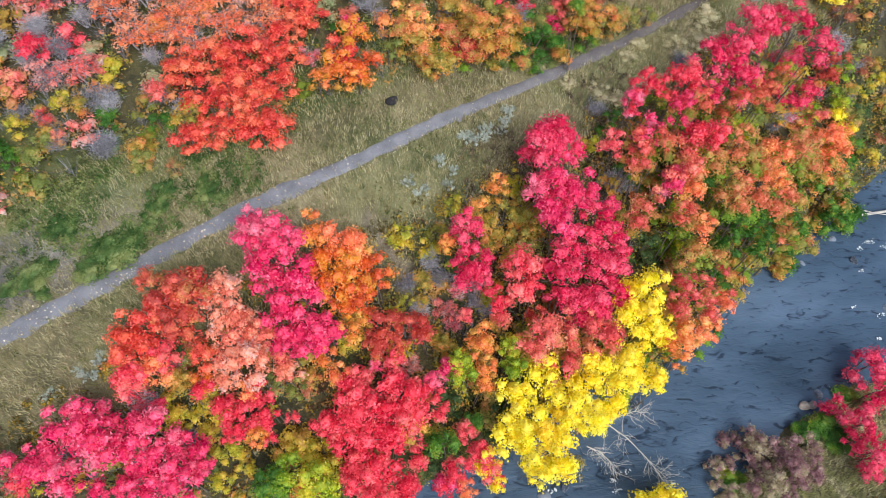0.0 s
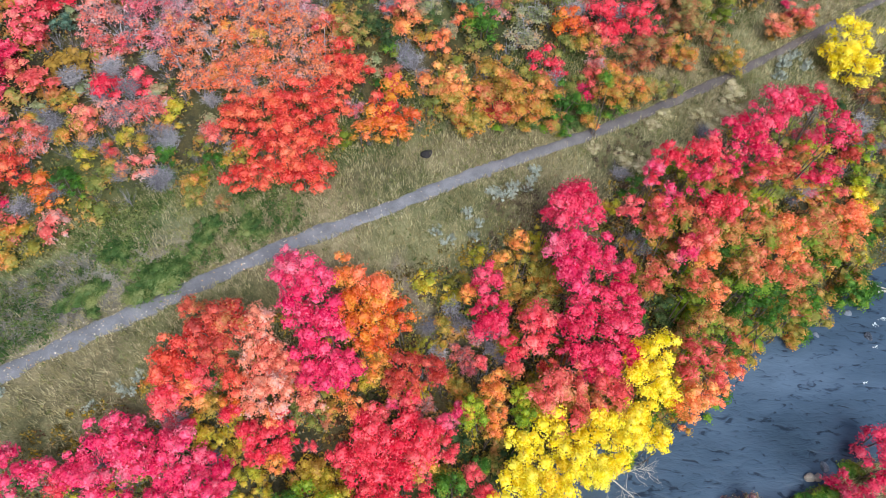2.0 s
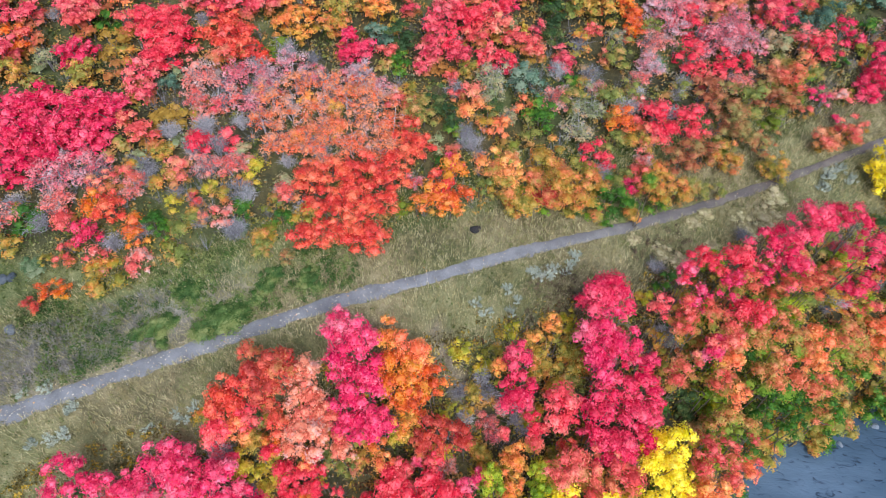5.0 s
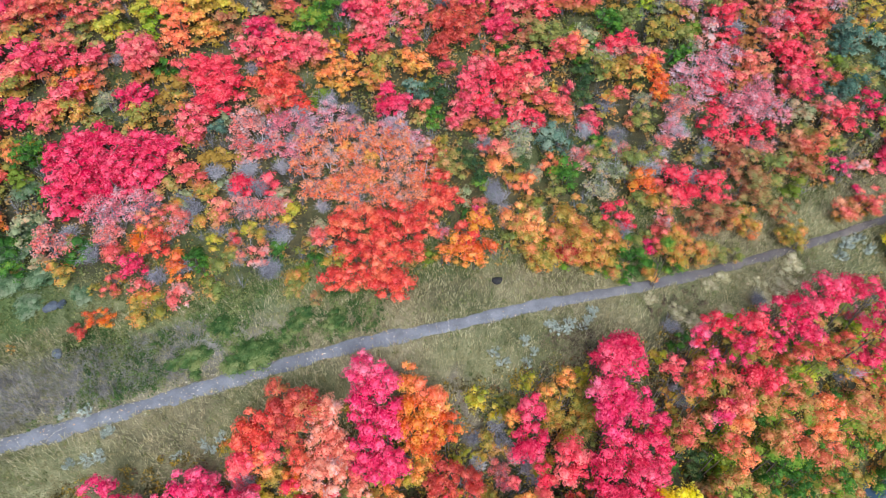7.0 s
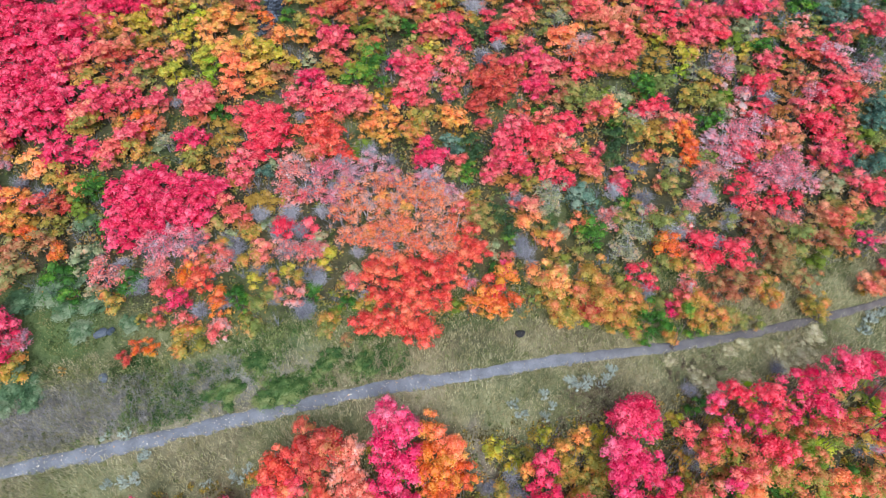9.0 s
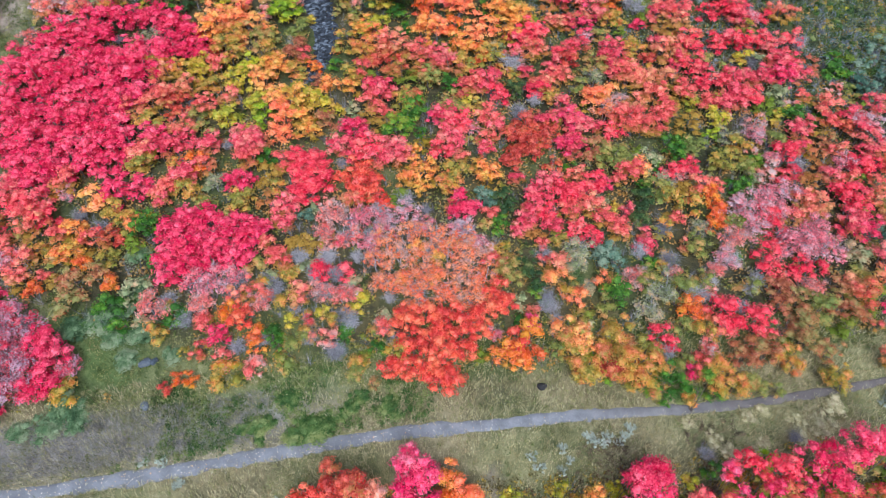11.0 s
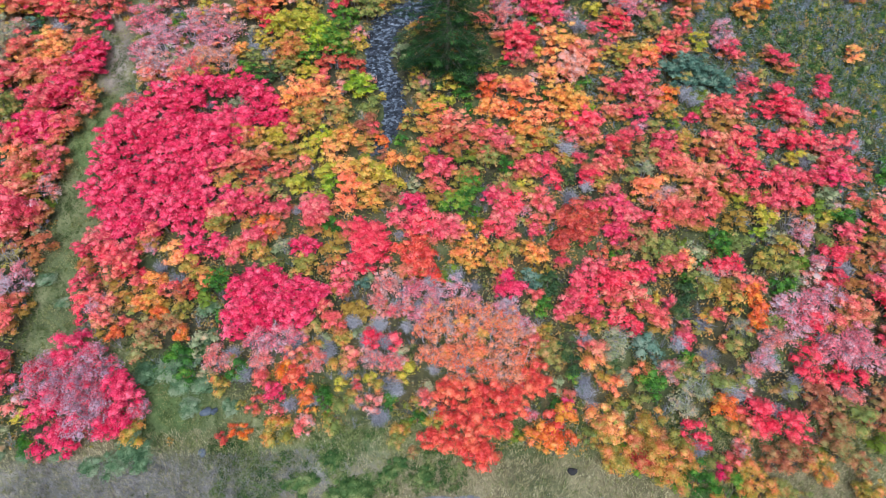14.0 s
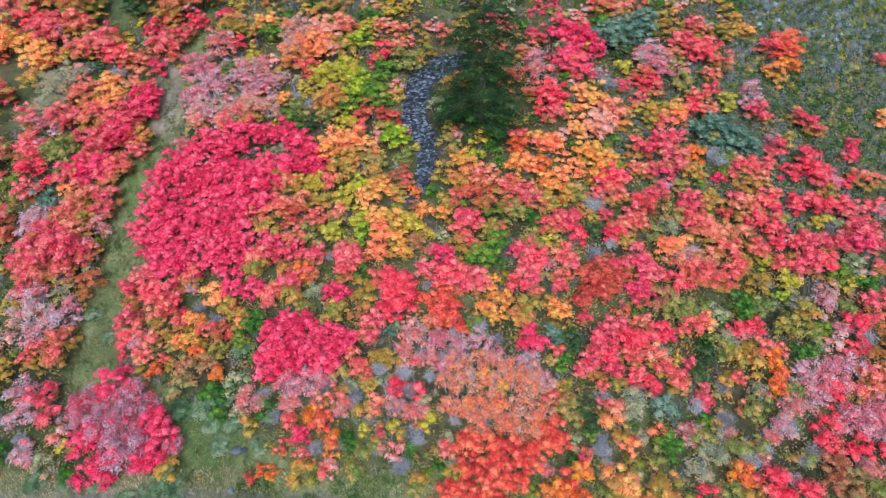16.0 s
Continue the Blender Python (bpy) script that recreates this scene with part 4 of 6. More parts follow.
plant("coral", [(8.7, 38.4, 1.2), (25.3, 46.9, 1.5), (27.3, 48.3, 1.6), (-107.7, 48.8, 3.5), (-91, 59.1, 3.2), (-100.1, 31.7, 3.2), (-32.8, 96.7, 2.6), (-100, 48.2, 2.6), (-96.4, 45.1, 2.3), (-84.7, 45.2, 2), (-88.2, 40.2, 2.8), (-83.9, 38.5, 2.7), (-75.7, 34.6, 1.9), (-76, 32.7, 1.5), (-76.2, 28.2, 2), (-74.8, 25.9, 2.1), (-71.9, 24.8, 1.9), (-68.6, 23.8, 1.7), (-83.9, 52.5, 1.5), (-89.8, 57.7, 1.6), (-90, 47.8, 2), (-72.8, 46.5, 1.6), (-69.1, 48.2, 1.6), (-65.2, 71.3, 1.7), (-57.1, 71.8, 1.8), (-58.4, 75, 1.3), (-66, 61.5, 1.5), (-53, 58, 1.1), (-52.9, 54.2, 1.5), (-42.3, 54.4, 1.1)])
plant("coral", [(-55, 45.1, 1.6), (-51.2, 44.1, 1.8), (-48.1, 43.2, 1.6), (-50.2, 48.5, 1.3), (-46.8, 45.4, 1.3), (-49.1, 39.6, 1.5), (-50.5, 34.9, 1.4), (-54.3, 39, 1.6), (-53.1, 41.9, 1.7), (-61.6, 14.8, 1.6), (-62.5, 12.5, 1.2), (-60, 12.8, 1.4), (-63, 10.8, 0.9), (-54.9, 28.2, 1.5), (-54.4, 23.1, 1.8), (-55, 19.8, 1.3), (-52.2, 18.1, 1.1), (-52.6, 20.1, 1.2), (-51.9, 23.5, 1.1), (-48.1, 24.7, 1.3), (-46, 32, 1.3), (-45.3, 33.1, 1), (-43.6, 36.8, 1.2), (-39.8, 39, 1.5), (-50.4, 19.6, 0.7), (-31.5, 26.7, 1.3), (-33.8, 22.1, 1), (-33, 19.5, 0.7), (-33.1, 20.4, 0.7), (-30.6, 30.3, 1.2)])
plant("coral", [(-31.9, 31, 1.1), (-33.2, 31.6, 0.9), (-27.3, 28, 0.8), (-25.7, 26.7, 0.6), (-24.5, 25.5, 0.5), (-36.7, 40.4, 1.2), (-27.6, 40, 1.6), (-40.1, 82.5, 1.7), (-39.4, 78, 1.6), (-35.9, 76.8, 1.6), (-33.5, 68.7, 1.4), (-30.6, 69.1, 1.2), (-23.9, 89, 1.6), (-22.1, 93.9, 1.7), (-21.1, 87, 1.3), (-18, 82, 1.4), (-20.1, 100.8, 1.9), (-15.2, 96.4, 1.8), (-15.5, 94, 1.6), (-15.6, 89, 1.8), (-13.7, 87.5, 1.6), (-6.3, 91.2, 1), (-2.9, 94.3, 1.1), (0.3, 92.8, 1.1), (-19.4, 76.5, 1.4), (-17.5, 73.2, 1.5), (-16, 73.6, 1), (-18.3, 67.9, 1.8), (-5.9, 81.6, 1.5), (-3.4, 80.9, 1.6)])
plant("coral", [(7.7, 87.8, 1.6), (9.4, 89, 1), (-33.1, 60, 2.1), (-30.9, 60.6, 1.8), (-28.4, 59.1, 1.8), (-35.2, 55.1, 1.3), (-32, 51.4, 1.4), (-30.3, 51.4, 1), (-22.8, 59.4, 1.6), (-15.6, 63.7, 1.5), (-14.2, 65.6, 1.6), (-6.7, 68.8, 2.1), (-5.3, 69.1, 1.7), (-3.5, 74.1, 2), (-2.6, 76.3, 1.4), (-1, 78.5, 1.3), (-2.9, 70.6, 1.7), (-0.4, 69.6, 1.4), (-3.3, 67.5, 1.7), (-5.3, 65.4, 1.5), (-1.3, 66.2, 1.3), (2.6, 68.8, 1.2), (-19.6, 56.2, 1.5), (-20, 49.9, 0.9), (-18.3, 53.1, 1.2), (-5.5, 62.1, 1.9), (-3.6, 62.6, 1.7), (-1.6, 65.1, 1.3), (-1.7, 63.2, 1.3), (12.8, 75.4, 1)])
plant("coral", [(-14.6, 44.7, 0.9), (-8, 53.2, 1.2), (-5.3, 49.9, 1.4), (-3.7, 49.4, 1.2), (-2.2, 48.9, 1.2), (-1.4, 48.5, 0.9), (-7.3, 48.7, 1.2), (-8.5, 44, 0.7), (-3, 55.8, 1.4), (-3.6, 55, 0.9), (4.2, 57.3, 1.2), (5.9, 58.2, 0.9), (14.6, 60.8, 1.2), (15.9, 59.6, 1.5), (14.1, 57.9, 1.2), (3.3, 52.7, 0.8), (4.8, 50, 0.8), (-6.3, 42, 1.1), (-7.7, 42.3, 0.7), (4.9, 38.4, 0.8), (7.7, 43, 1), (9.5, 42.4, 1), (13.5, 43.8, 0.8), (-12.2, 39.5, 1.2), (-18.6, 29.1, 1), (-15.8, 11.9, 0.8), (-13.9, 10.5, 0.7), (-11, 10.6, 0.9), (-22.7, 5.3, 0.7), (-9.1, 9.7, 0.5)])
plant("coral", [(-10.7, 8.3, 0.5), (1.1, 16, 0.5), (4.2, 16.2, 0.9), (6.3, 14.9, 1.3), (8.2, 14.6, 1.4), (9.8, 14.6, 1.3), (5.3, 14.7, 1), (7.5, 13.4, 1.3), (9.4, 13.5, 1.1), (6, 13.8, 1), (10.4, 15.4, 1), (-0.5, 11.4, 0.9), (-0.2, 10.5, 0.8), (-6, 11, 1), (-5, 11.4, 0.8), (1.3, 7, 0.9), (0.6, 6.3, 1), (2, 7.7, 0.8), (2.8, 8.4, 0.6), (3.1, 6.7, 0.7), (3.5, 6.4, 0.6), (16.4, 18.1, 1.3), (17.9, 18.6, 1), (16.9, 17.3, 1.1), (20.3, 18.7, 0.8), (18.1, 17.3, 0.9), (29.5, 33.9, 0.9), (30.7, 34.3, 0.9), (12.1, 25.4, 1), (13.7, 25.4, 1.1)])
plant("coral", [(16.9, 25.6, 1.2), (16.5, 26.1, 1), (17.7, 26.5, 0.9), (13.7, 23.1, 1.1), (15.9, 24.6, 1.2), (13.4, 22, 0.9), (20.4, 20.1, 0.6)])
plant("yellow", [(14.6, 4.8, 1.9), (30.9, 45.3, 2.2), (31.7, 44.2, 1.8), (5.1, 11.5, 1.2), (6.4, 12.1, 1.3), (7.8, 11.5, 1.4), (9.4, 11.9, 1.3), (5.2, 9.8, 1.4), (7, 9.8, 1.5), (8.5, 10.2, 1.4), (10.1, 10.7, 1.1), (4.2, 8.6, 1.3), (5.9, 7.9, 1.4), (7.3, 8.2, 1.3), (3.5, 7.7, 0.9), (6.3, 6.8, 0.9), (4.2, 11.6, 0.9), (10.8, 11.7, 1.1), (11.7, 13.1, 1.4), (13.3, 12.8, 1.3), (12.5, 11.8, 1), (10.2, 12.7, 1), (13.8, 12.3, 0.9), (12.3, 14.3, 1), (3.5, 6.7, 0.7), (10.9, 10.4, 0.8), (12.2, 17.1, 1.3), (13.8, 18, 1.2), (12.9, 16.1, 1.5), (14.7, 16, 1.4)])
plant("yellow", [(14.4, 15.1, 1), (12.2, 18.2, 1), (33.2, 35.2, 1), (34.3, 34.9, 0.9), (34.2, 31.2, 0.9)])
plant("lime", [(-62.3, 70.3, 1.9), (-57.7, 64.3, 2), (-56.6, 61.6, 2), (-47.6, 59.3, 2), (-47.4, 50.2, 1.5), (-42, 45, 1.3), (-20.4, 72.6, 0.8), (3.7, 70.9, 0.7), (4.1, 65.4, 0.9), (-9.6, 6.6, 1.1), (-10.3, 5.4, 1.1), (-7.7, 6.1, 1.2), (-6.8, 5.7, 0.8), (1.7, 12.4, 0.9), (1.1, 13, 0.8), (5.3, 12.5, 1), (4.6, 13.1, 0.9), (4.2, 14.1, 0.7)])
plant("goldolive", [(-0.7, 33.3, 1.9), (3.9, 35.6, 2.3), (11.2, 38, 2), (20.5, 42.7, 1.4), (16.2, 42.4, 1.4), (-97.7, 37.8, 2), (-94, 49.6, 1.5), (-77.4, 39.9, 1.7), (-76.1, 28.5, 1.1), (-73, 26.7, 1.4), (-80.8, 61.4, 2.1), (-77.9, 62.6, 1.7), (-66.8, 50.3, 1.6), (-67.2, 61.9, 2.1), (-63.8, 68.1, 1.9), (-58.4, 58.8, 2.4), (-50.8, 52.9, 1.9), (-46, 53.2, 1.5), (-49.8, 50.3, 1.9), (-41.8, 51.9, 1.3), (-65.7, 43.9, 0.8), (-51.7, 38.3, 1.5), (-56.4, 45.5, 1.3), (-49, 45.9, 1.4), (-52.5, 21.6, 1), (-48.9, 28, 1.2), (-49.9, 33.4, 1.5), (-43.5, 33.2, 1.3), (-46.5, 27.9, 1.2), (-37.8, 34.4, 1.3)])
plant("goldolive", [(-45.7, 23.5, 1.1), (-34.4, 19.3, 0.5), (-29.5, 29.8, 0.8), (-28.4, 27.5, 0.9), (-19.4, 25.3, 0.7), (-19.1, 83.2, 1.7), (-19.8, 82.2, 1.2), (-16.7, 102.4, 1.9), (-16.4, 105.6, 1.4), (-7.4, 99, 1.2), (-11.5, 77, 1.5), (-22.9, 64.2, 1.5), (-24.9, 61.8, 1.4), (-36.3, 58.1, 1.8), (-35.8, 54.7, 1.3), (-28.8, 54.2, 1.3), (-8, 73.3, 1), (4.2, 83, 1.2), (-14.1, 62.2, 1), (-20, 45.9, 1.6), (-19.6, 47.1, 1.4), (-18.1, 49.3, 1), (-7.1, 45.2, 0.9), (1.7, 55.3, 1.2), (6.1, 61.3, 1.3), (7.1, 64.3, 1.4), (-11.3, 40.3, 0.9), (-4.3, 40.4, 1), (-2.1, 34.3, 1.1), (1.4, 38.3, 1.2)])
plant("goldolive", [(1, 36.6, 1), (8.5, 42.1, 0.9), (-15.4, 13.4, 0.7), (-15.9, 11.6, 0.9), (-15.4, 11, 0.9), (-8.4, 12.2, 0.6), (-10.1, 8.2, 0.9), (-1.3, 18.5, 0.8), (4.3, 23.1, 1.1), (5.7, 23.6, 1.2), (3.3, 22, 0.9), (5.3, 21.8, 1.2), (6.9, 23, 0.9), (4.5, 21.1, 1), (3.1, 21.1, 0.7), (6.1, 22.3, 0.8), (2.7, 23.2, 0.8), (-0.2, 15.1, 0.8), (0.2, 14.7, 0.8), (-0.9, 10.1, 0.9), (-4.6, 11.5, 0.5), (24.8, 37.9, 0.9), (30.5, 25.4, 1), (27.3, 23.7, 0.9), (27.8, 23.2, 0.7), (17.3, 22.3, 0.8)])
plant("rust", [(1.3, 34.5, 1.4), (-53.5, 61.4, 1.4), (-54.1, 59.5, 1.2), (-51.8, 61.7, 1.1), (-51.4, 42.1, 1.6), (-52.5, 50.3, 1.2), (-47.8, 26, 0.9), (-33.8, 16.1, 0.7), (-33.9, 58.4, 2), (-14.5, 68.3, 1.3), (-5.6, 72.7, 1), (-15.6, 55.6, 1.9), (-13.5, 54.3, 1.8), (-14.8, 52, 1.4), (-12.6, 57.1, 1.3), (-14.7, 15.8, 1.3), (-15.7, 14.8, 1.3), (-14.1, 15, 1.2), (-17.1, 15.8, 0.8), (-15.1, 13.8, 1.1), (-3.6, 14.4, 1.3), (-2.2, 14.7, 1.2), (-4.3, 13.9, 0.8), (-2.6, 13.8, 0.9), (-3.3, 15.2, 0.8), (6.4, 16.4, 0.7), (22.8, 31, 0.8), (32, 38, 1.1), (33.9, 39.5, 0.9)])
plant("darkgreen", [(-95.3, 57.2, 3.2), (-59.2, 54.5, 1.2), (-51.3, 52.2, 1.2), (-28.7, 91.5, 1.5), (-18.3, 61.4, 1.1), (-13.8, 46.4, 1.4), (-0.6, 53, 1.2), (-0.4, 50.9, 1.1), (5.5, 62.8, 0.9), (-4.2, 41.7, 0.8), (-9.2, 40.6, 1.3), (-7.7, 39.6, 1.2), (0.6, 11.5, 1), (-0.9, 7.8, 1.1), (3.8, 11.4, 1.1), (1.4, 9.6, 0.8), (14.8, 22.7, 1), (15.4, 21.9, 0.7)])
plant("palerose", [(-90.1, 33.4, 1.6), (-78, 23.3, 2.1), (-78.7, 52.8, 2.5), (-74.7, 51, 2.6), (-75.5, 48.3, 2), (-72.8, 54.7, 2), (-68.7, 55, 2.4), (-68.5, 16.6, 1.6), (-63.6, 16, 1.6), (-64.8, 13.2, 1.6), (-64.4, 17.9, 1.2), (-59.9, 8.6, 1.5), (-57.8, 7.3, 1.2), (-54.1, 4.4, 1.2), (-53.3, 19.2, 1.4), (-54.4, 27.6, 1), (-37.1, 25.1, 1.5), (-35.2, 25.6, 1.5), (-34, 27.3, 1.2), (-25.8, 38.4, 1.6), (-38.3, 81, 1.8), (-29.3, 85.2, 1.2), (-24.5, 92, 2.3), (-22.4, 91.3, 2.1), (-25.1, 90.6, 1.7), (-9.6, 93.9, 1.8), (-9.1, 91.7, 1.4), (-13.4, 73.1, 1), (-4.1, 88.1, 1.2), (4.3, 84.8, 1.5)])
plant("palerose", [(-20.7, 54, 1), (8.6, 67.1, 1.3), (-9, 48, 0.7), (10.9, 64.4, 1.1), (10.3, 56.6, 1.7), (11.5, 59, 1.5), (12.8, 60.6, 1.5), (10.8, 55, 1.3), (13, 57.8, 1.3), (16.4, 56.3, 1.5), (15.3, 54.5, 1.6), (17.3, 54.6, 1.3), (8.8, 50.1, 1.2), (-23.6, 39.6, 1.3), (-22.4, 41.2, 1.3), (-19.8, 40.6, 1.2), (-23.4, 38.2, 1.1), (-17.3, 41.2, 1.1), (-16.4, 42.1, 1.1), (-14.4, 41.1, 1.1), (-24.2, 36, 1.3), (-9.5, 33.3, 0.7), (-9.7, 20.3, 0.7), (-16, 12.2, 0.7), (-2.8, 13.1, 0.5), (0.6, 16.5, 0.7), (2.2, 18.9, 0.6), (8.6, 23.8, 0.8)])
plant("redorange", [(-31, 24.2, 1.3), (-27.3, 41.8, 1.8), (-26.4, 41, 1.4), (-28.9, 43, 1.6), (-8.4, 104.4, 2.3), (-17.1, 30.5, 1.5), (-16, 31.9, 1.5), (-14, 31.9, 1.5), (-11.8, 32.7, 1.5), (-14.1, 30, 1.5), (-15.3, 28.6, 1.4), (-11.7, 30.3, 1.4), (-12.6, 28.5, 1.4), (-13.7, 27.2, 1.4), (-10.7, 32.9, 1.3), (-10.3, 36.4, 1.4), (-10.5, 35, 1.3), (-9.1, 36, 1), (-12.3, 27, 1.2), (-11.3, 27.4, 1.1), (-7.1, 33.4, 1.2), (-16.4, 13.9, 1.1), (-17.8, 12.9, 1.1), (-16.8, 13.3, 1.1), (-17.1, 11.9, 1.1), (-18, 11.7, 0.8), (-14.3, 12.3, 0.8)])
plant("peach", [(-108.7, 38.1, 3.4), (-99.4, 40.4, 2.5), (-88.3, 43.9, 1.6), (-85.7, 41.4, 2.2), (-78.9, 28.5, 1.1), (-76.7, 65.1, 1.9), (-66.6, 65, 2.3), (-52.2, 55.9, 1.9), (-54, 53.3, 2.1), (-49.5, 56, 1.4), (-44.7, 49.1, 1.6), (-41.9, 47.8, 1.6), (-39.8, 45.7, 1.5), (-39.1, 43.5, 1.2), (-51.2, 28.1, 1.3), (-46.2, 27.9, 0.9), (-27.7, 80, 2), (-30.3, 81, 1.1), (-27, 74.5, 1.7), (-29.4, 70, 1.7), (-16.5, 84.2, 1.4), (7.7, 99.8, 1.4), (-24.6, 69.1, 1.4), (-30, 65.7, 1.7), (-25.3, 66.5, 1.3), (-36.2, 60.7, 1.5), (-9.7, 64, 1.5), (-8.8, 65.2, 1.4), (-2.1, 57, 1.2), (-6.1, 41, 1)])
plant("peach", [(-3.4, 39.6, 1.1), (-1.5, 42.6, 1), (-3.5, 36, 1.2), (-1.6, 35.8, 1.1), (-16.4, 11, 0.8), (-11.5, 10.9, 0.7), (-6.3, 18.8, 1.2), (-5, 18.5, 1), (-6.4, 11.6, 0.8), (1.8, 6, 0.8), (19.1, 18.2, 1.2), (17.2, 16, 1.3), (18.7, 16.2, 0.9), (17.3, 15, 1), (17.2, 25.1, 1), (23.8, 28, 1.1), (24.5, 27.3, 1.2), (23.9, 26.5, 1.1), (17.6, 22.3, 0.9), (32.3, 33.4, 1.2), (32.9, 32.1, 1.2), (31.8, 30.8, 1.2), (31.2, 32.7, 1.1)])
plant("orange", [(-73.5, 66.5, 1.4), (-40.7, 54.1, 0.9), (-44.4, 36.2, 1.3), (-49.9, 17.9, 0.9), (-44.2, 21.6, 0.9), (-47.9, 22.2, 1), (-32, 24, 1.1), (-28.4, 22.4, 0.9), (-33.2, 17.1, 0.7), (-32.1, 17.6, 0.7), (-32.5, 67.1, 1.4), (-6.9, 101.6, 1.8), (-28.7, 66.4, 1.4), (-12.3, 80, 1.4), (-23.8, 64.3, 1.3), (5.6, 57, 1.1), (7, 54.1, 1.1), (7, 43.1, 1.1), (-6.9, 31.8, 1.1), (-5.5, 32.7, 1.1), (-6.2, 34.7, 1), (-14.2, 11.2, 0.7), (-6.9, 18.2, 1), (-4.5, 17.6, 1.2), (-5.6, 16.8, 1.2), (-6.6, 16.5, 1), (-4, 16.9, 0.9), (-5, 15.8, 1), (-6.3, 15.4, 0.9), (-7.3, 17.1, 0.8)])
plant("olive", [(-84.3, 31.7, 2.4), (-54, 70.4, 2.1), (-57.7, 56.6, 1.7), (-62.4, 55.9, 1.2), (-47.7, 53.8, 1.9), (-44.7, 57.3, 1.5), (-47.8, 41.2, 1.3), (-25.5, 24.6, 0.9), (-18.7, 90.3, 1.5), (-20.8, 92.3, 1.2), (-27.6, 57.9, 1.4), (-23.7, 55.1, 1.7), (-10.9, 68.7, 1.6), (-11.6, 65.3, 1), (-11.8, 74.1, 1.1), (0.6, 75.6, 1.1), (-5.5, 56.8, 1.8), (-3.7, 57.6, 1.3), (2.6, 62.4, 1.3), (0.5, 55.2, 1.4), (8.4, 62, 1.1), (10.7, 67.6, 1.2), (5.8, 50.2, 1.5), (8.5, 54.5, 0.8), (-10.1, 39.2, 1.5), (-0.6, 40.2, 1), (2.4, 44.7, 1.3), (5.4, 44.6, 1.1), (-3.7, 33.9, 1), (6.5, 41.7, 0.8)])
plant("olive", [(18, 48.4, 1.2), (-9.4, 11.5, 0.8), (-8, 18.5, 0.6), (5.7, 21, 0.9), (6.9, 21.5, 0.9), (3.4, 12.2, 0.7), (3, 10.7, 0.8), (26.8, 35.5, 1), (15.2, 27.1, 1), (33.2, 29.9, 1), (33.5, 36.6, 0.9)])
plant("orangeolive", [(-2.5, 36.3, 1.4), (21.7, 29, 1), (20.4, 29.9, 0.8), (19.8, 26.8, 1.3), (21.3, 26.6, 1.1), (19, 26.1, 1), (22.4, 27.6, 0.9), (20, 25.3, 1.1), (25.9, 28.4, 1.1), (22.3, 25, 1.3), (20.5, 24.4, 1.1), (19.1, 23.5, 1.1), (24.4, 25.5, 1.2), (26.5, 25.6, 1.2), (28.1, 26, 1.2), (28.7, 25.4, 1.1), (25.5, 23, 1.1), (18.2, 21, 1.1), (17, 19.9, 0.9), (19.5, 20.6, 1), (28.3, 31.3, 1.3), (27.4, 30.5, 1.1), (29.6, 30.7, 1.1), (28.1, 29.3, 1)])
plant("green", [(6.7, 35.5, 1.8), (-74.5, 63.9, 1.9), (-55.2, 63.7, 2.4), (-55.7, 67.8, 1.8), (-56, 59.4, 1.7), (-53.5, 62.7, 1.8), (-44.7, 27.9, 1.6), (-21.6, 26.4, 0.6), (-28, 24.1, 0.8), (-27.4, 50.6, 1.9), (-27.3, 53.1, 1.4), (-25.5, 58.5, 1.1), (12.1, 72.1, 1.2), (-13.5, 44.5, 0.9), (1.2, 60.8, 1.2), (-0.8, 55.5, 0.9), (9, 60.2, 0.9), (-7.2, 38.7, 0.8), (0, 41.7, 1.2), (-10.9, 6, 1), (0.2, 8.2, 1.1), (1.7, 10, 0.6), (18.3, 25.1, 0.8), (21.4, 23.2, 1.2), (22.9, 23.1, 1.2), (24, 24.5, 1.1), (26.5, 24.1, 1.2), (28.1, 24.1, 1.1), (22.5, 22.1, 1.1), (21.1, 21.6, 1)])
plant("green", [(30.8, 29.9, 1.1), (29.2, 28.8, 1), (32.8, 27.8, 1.5), (34.1, 28.5, 1.3)])
plant("rustolive", [(14.1, 42.1, 1.8), (17.4, 45, 1.8), (12.3, 40.8, 1.5), (19.7, 44.8, 1.4), (-43.5, 54.3, 1.5), (-39.5, 52.4, 0.7), (-35.7, 47.6, 1.2), (-47.2, 20.1, 1.3), (-45.5, 21.7, 1.2), (-7.5, 56.7, 1.4), (2.4, 37.3, 1), (14.1, 48.9, 1.2), (15.7, 48.6, 1.4), (14.5, 47.4, 1.1), (16.8, 47, 1.1), (17.7, 21.5, 1.2), (16.4, 20.9, 0.8)])
plant("coralolive", [(-102.8, 51.3, 3.3), (-31.1, 56.8, 1.8), (-28.1, 54.4, 1.5), (12.5, 26.2, 1), (14.1, 26.3, 1.1), (15, 29.2, 0.8), (20.2, 30.4, 1.2), (22.1, 30.9, 1.1), (17.1, 28.5, 1), (16.9, 29.2, 0.8), (20.3, 29.3, 0.9), (23.6, 32.5, 1), (16, 22, 1), (17.3, 23.1, 1.1)])
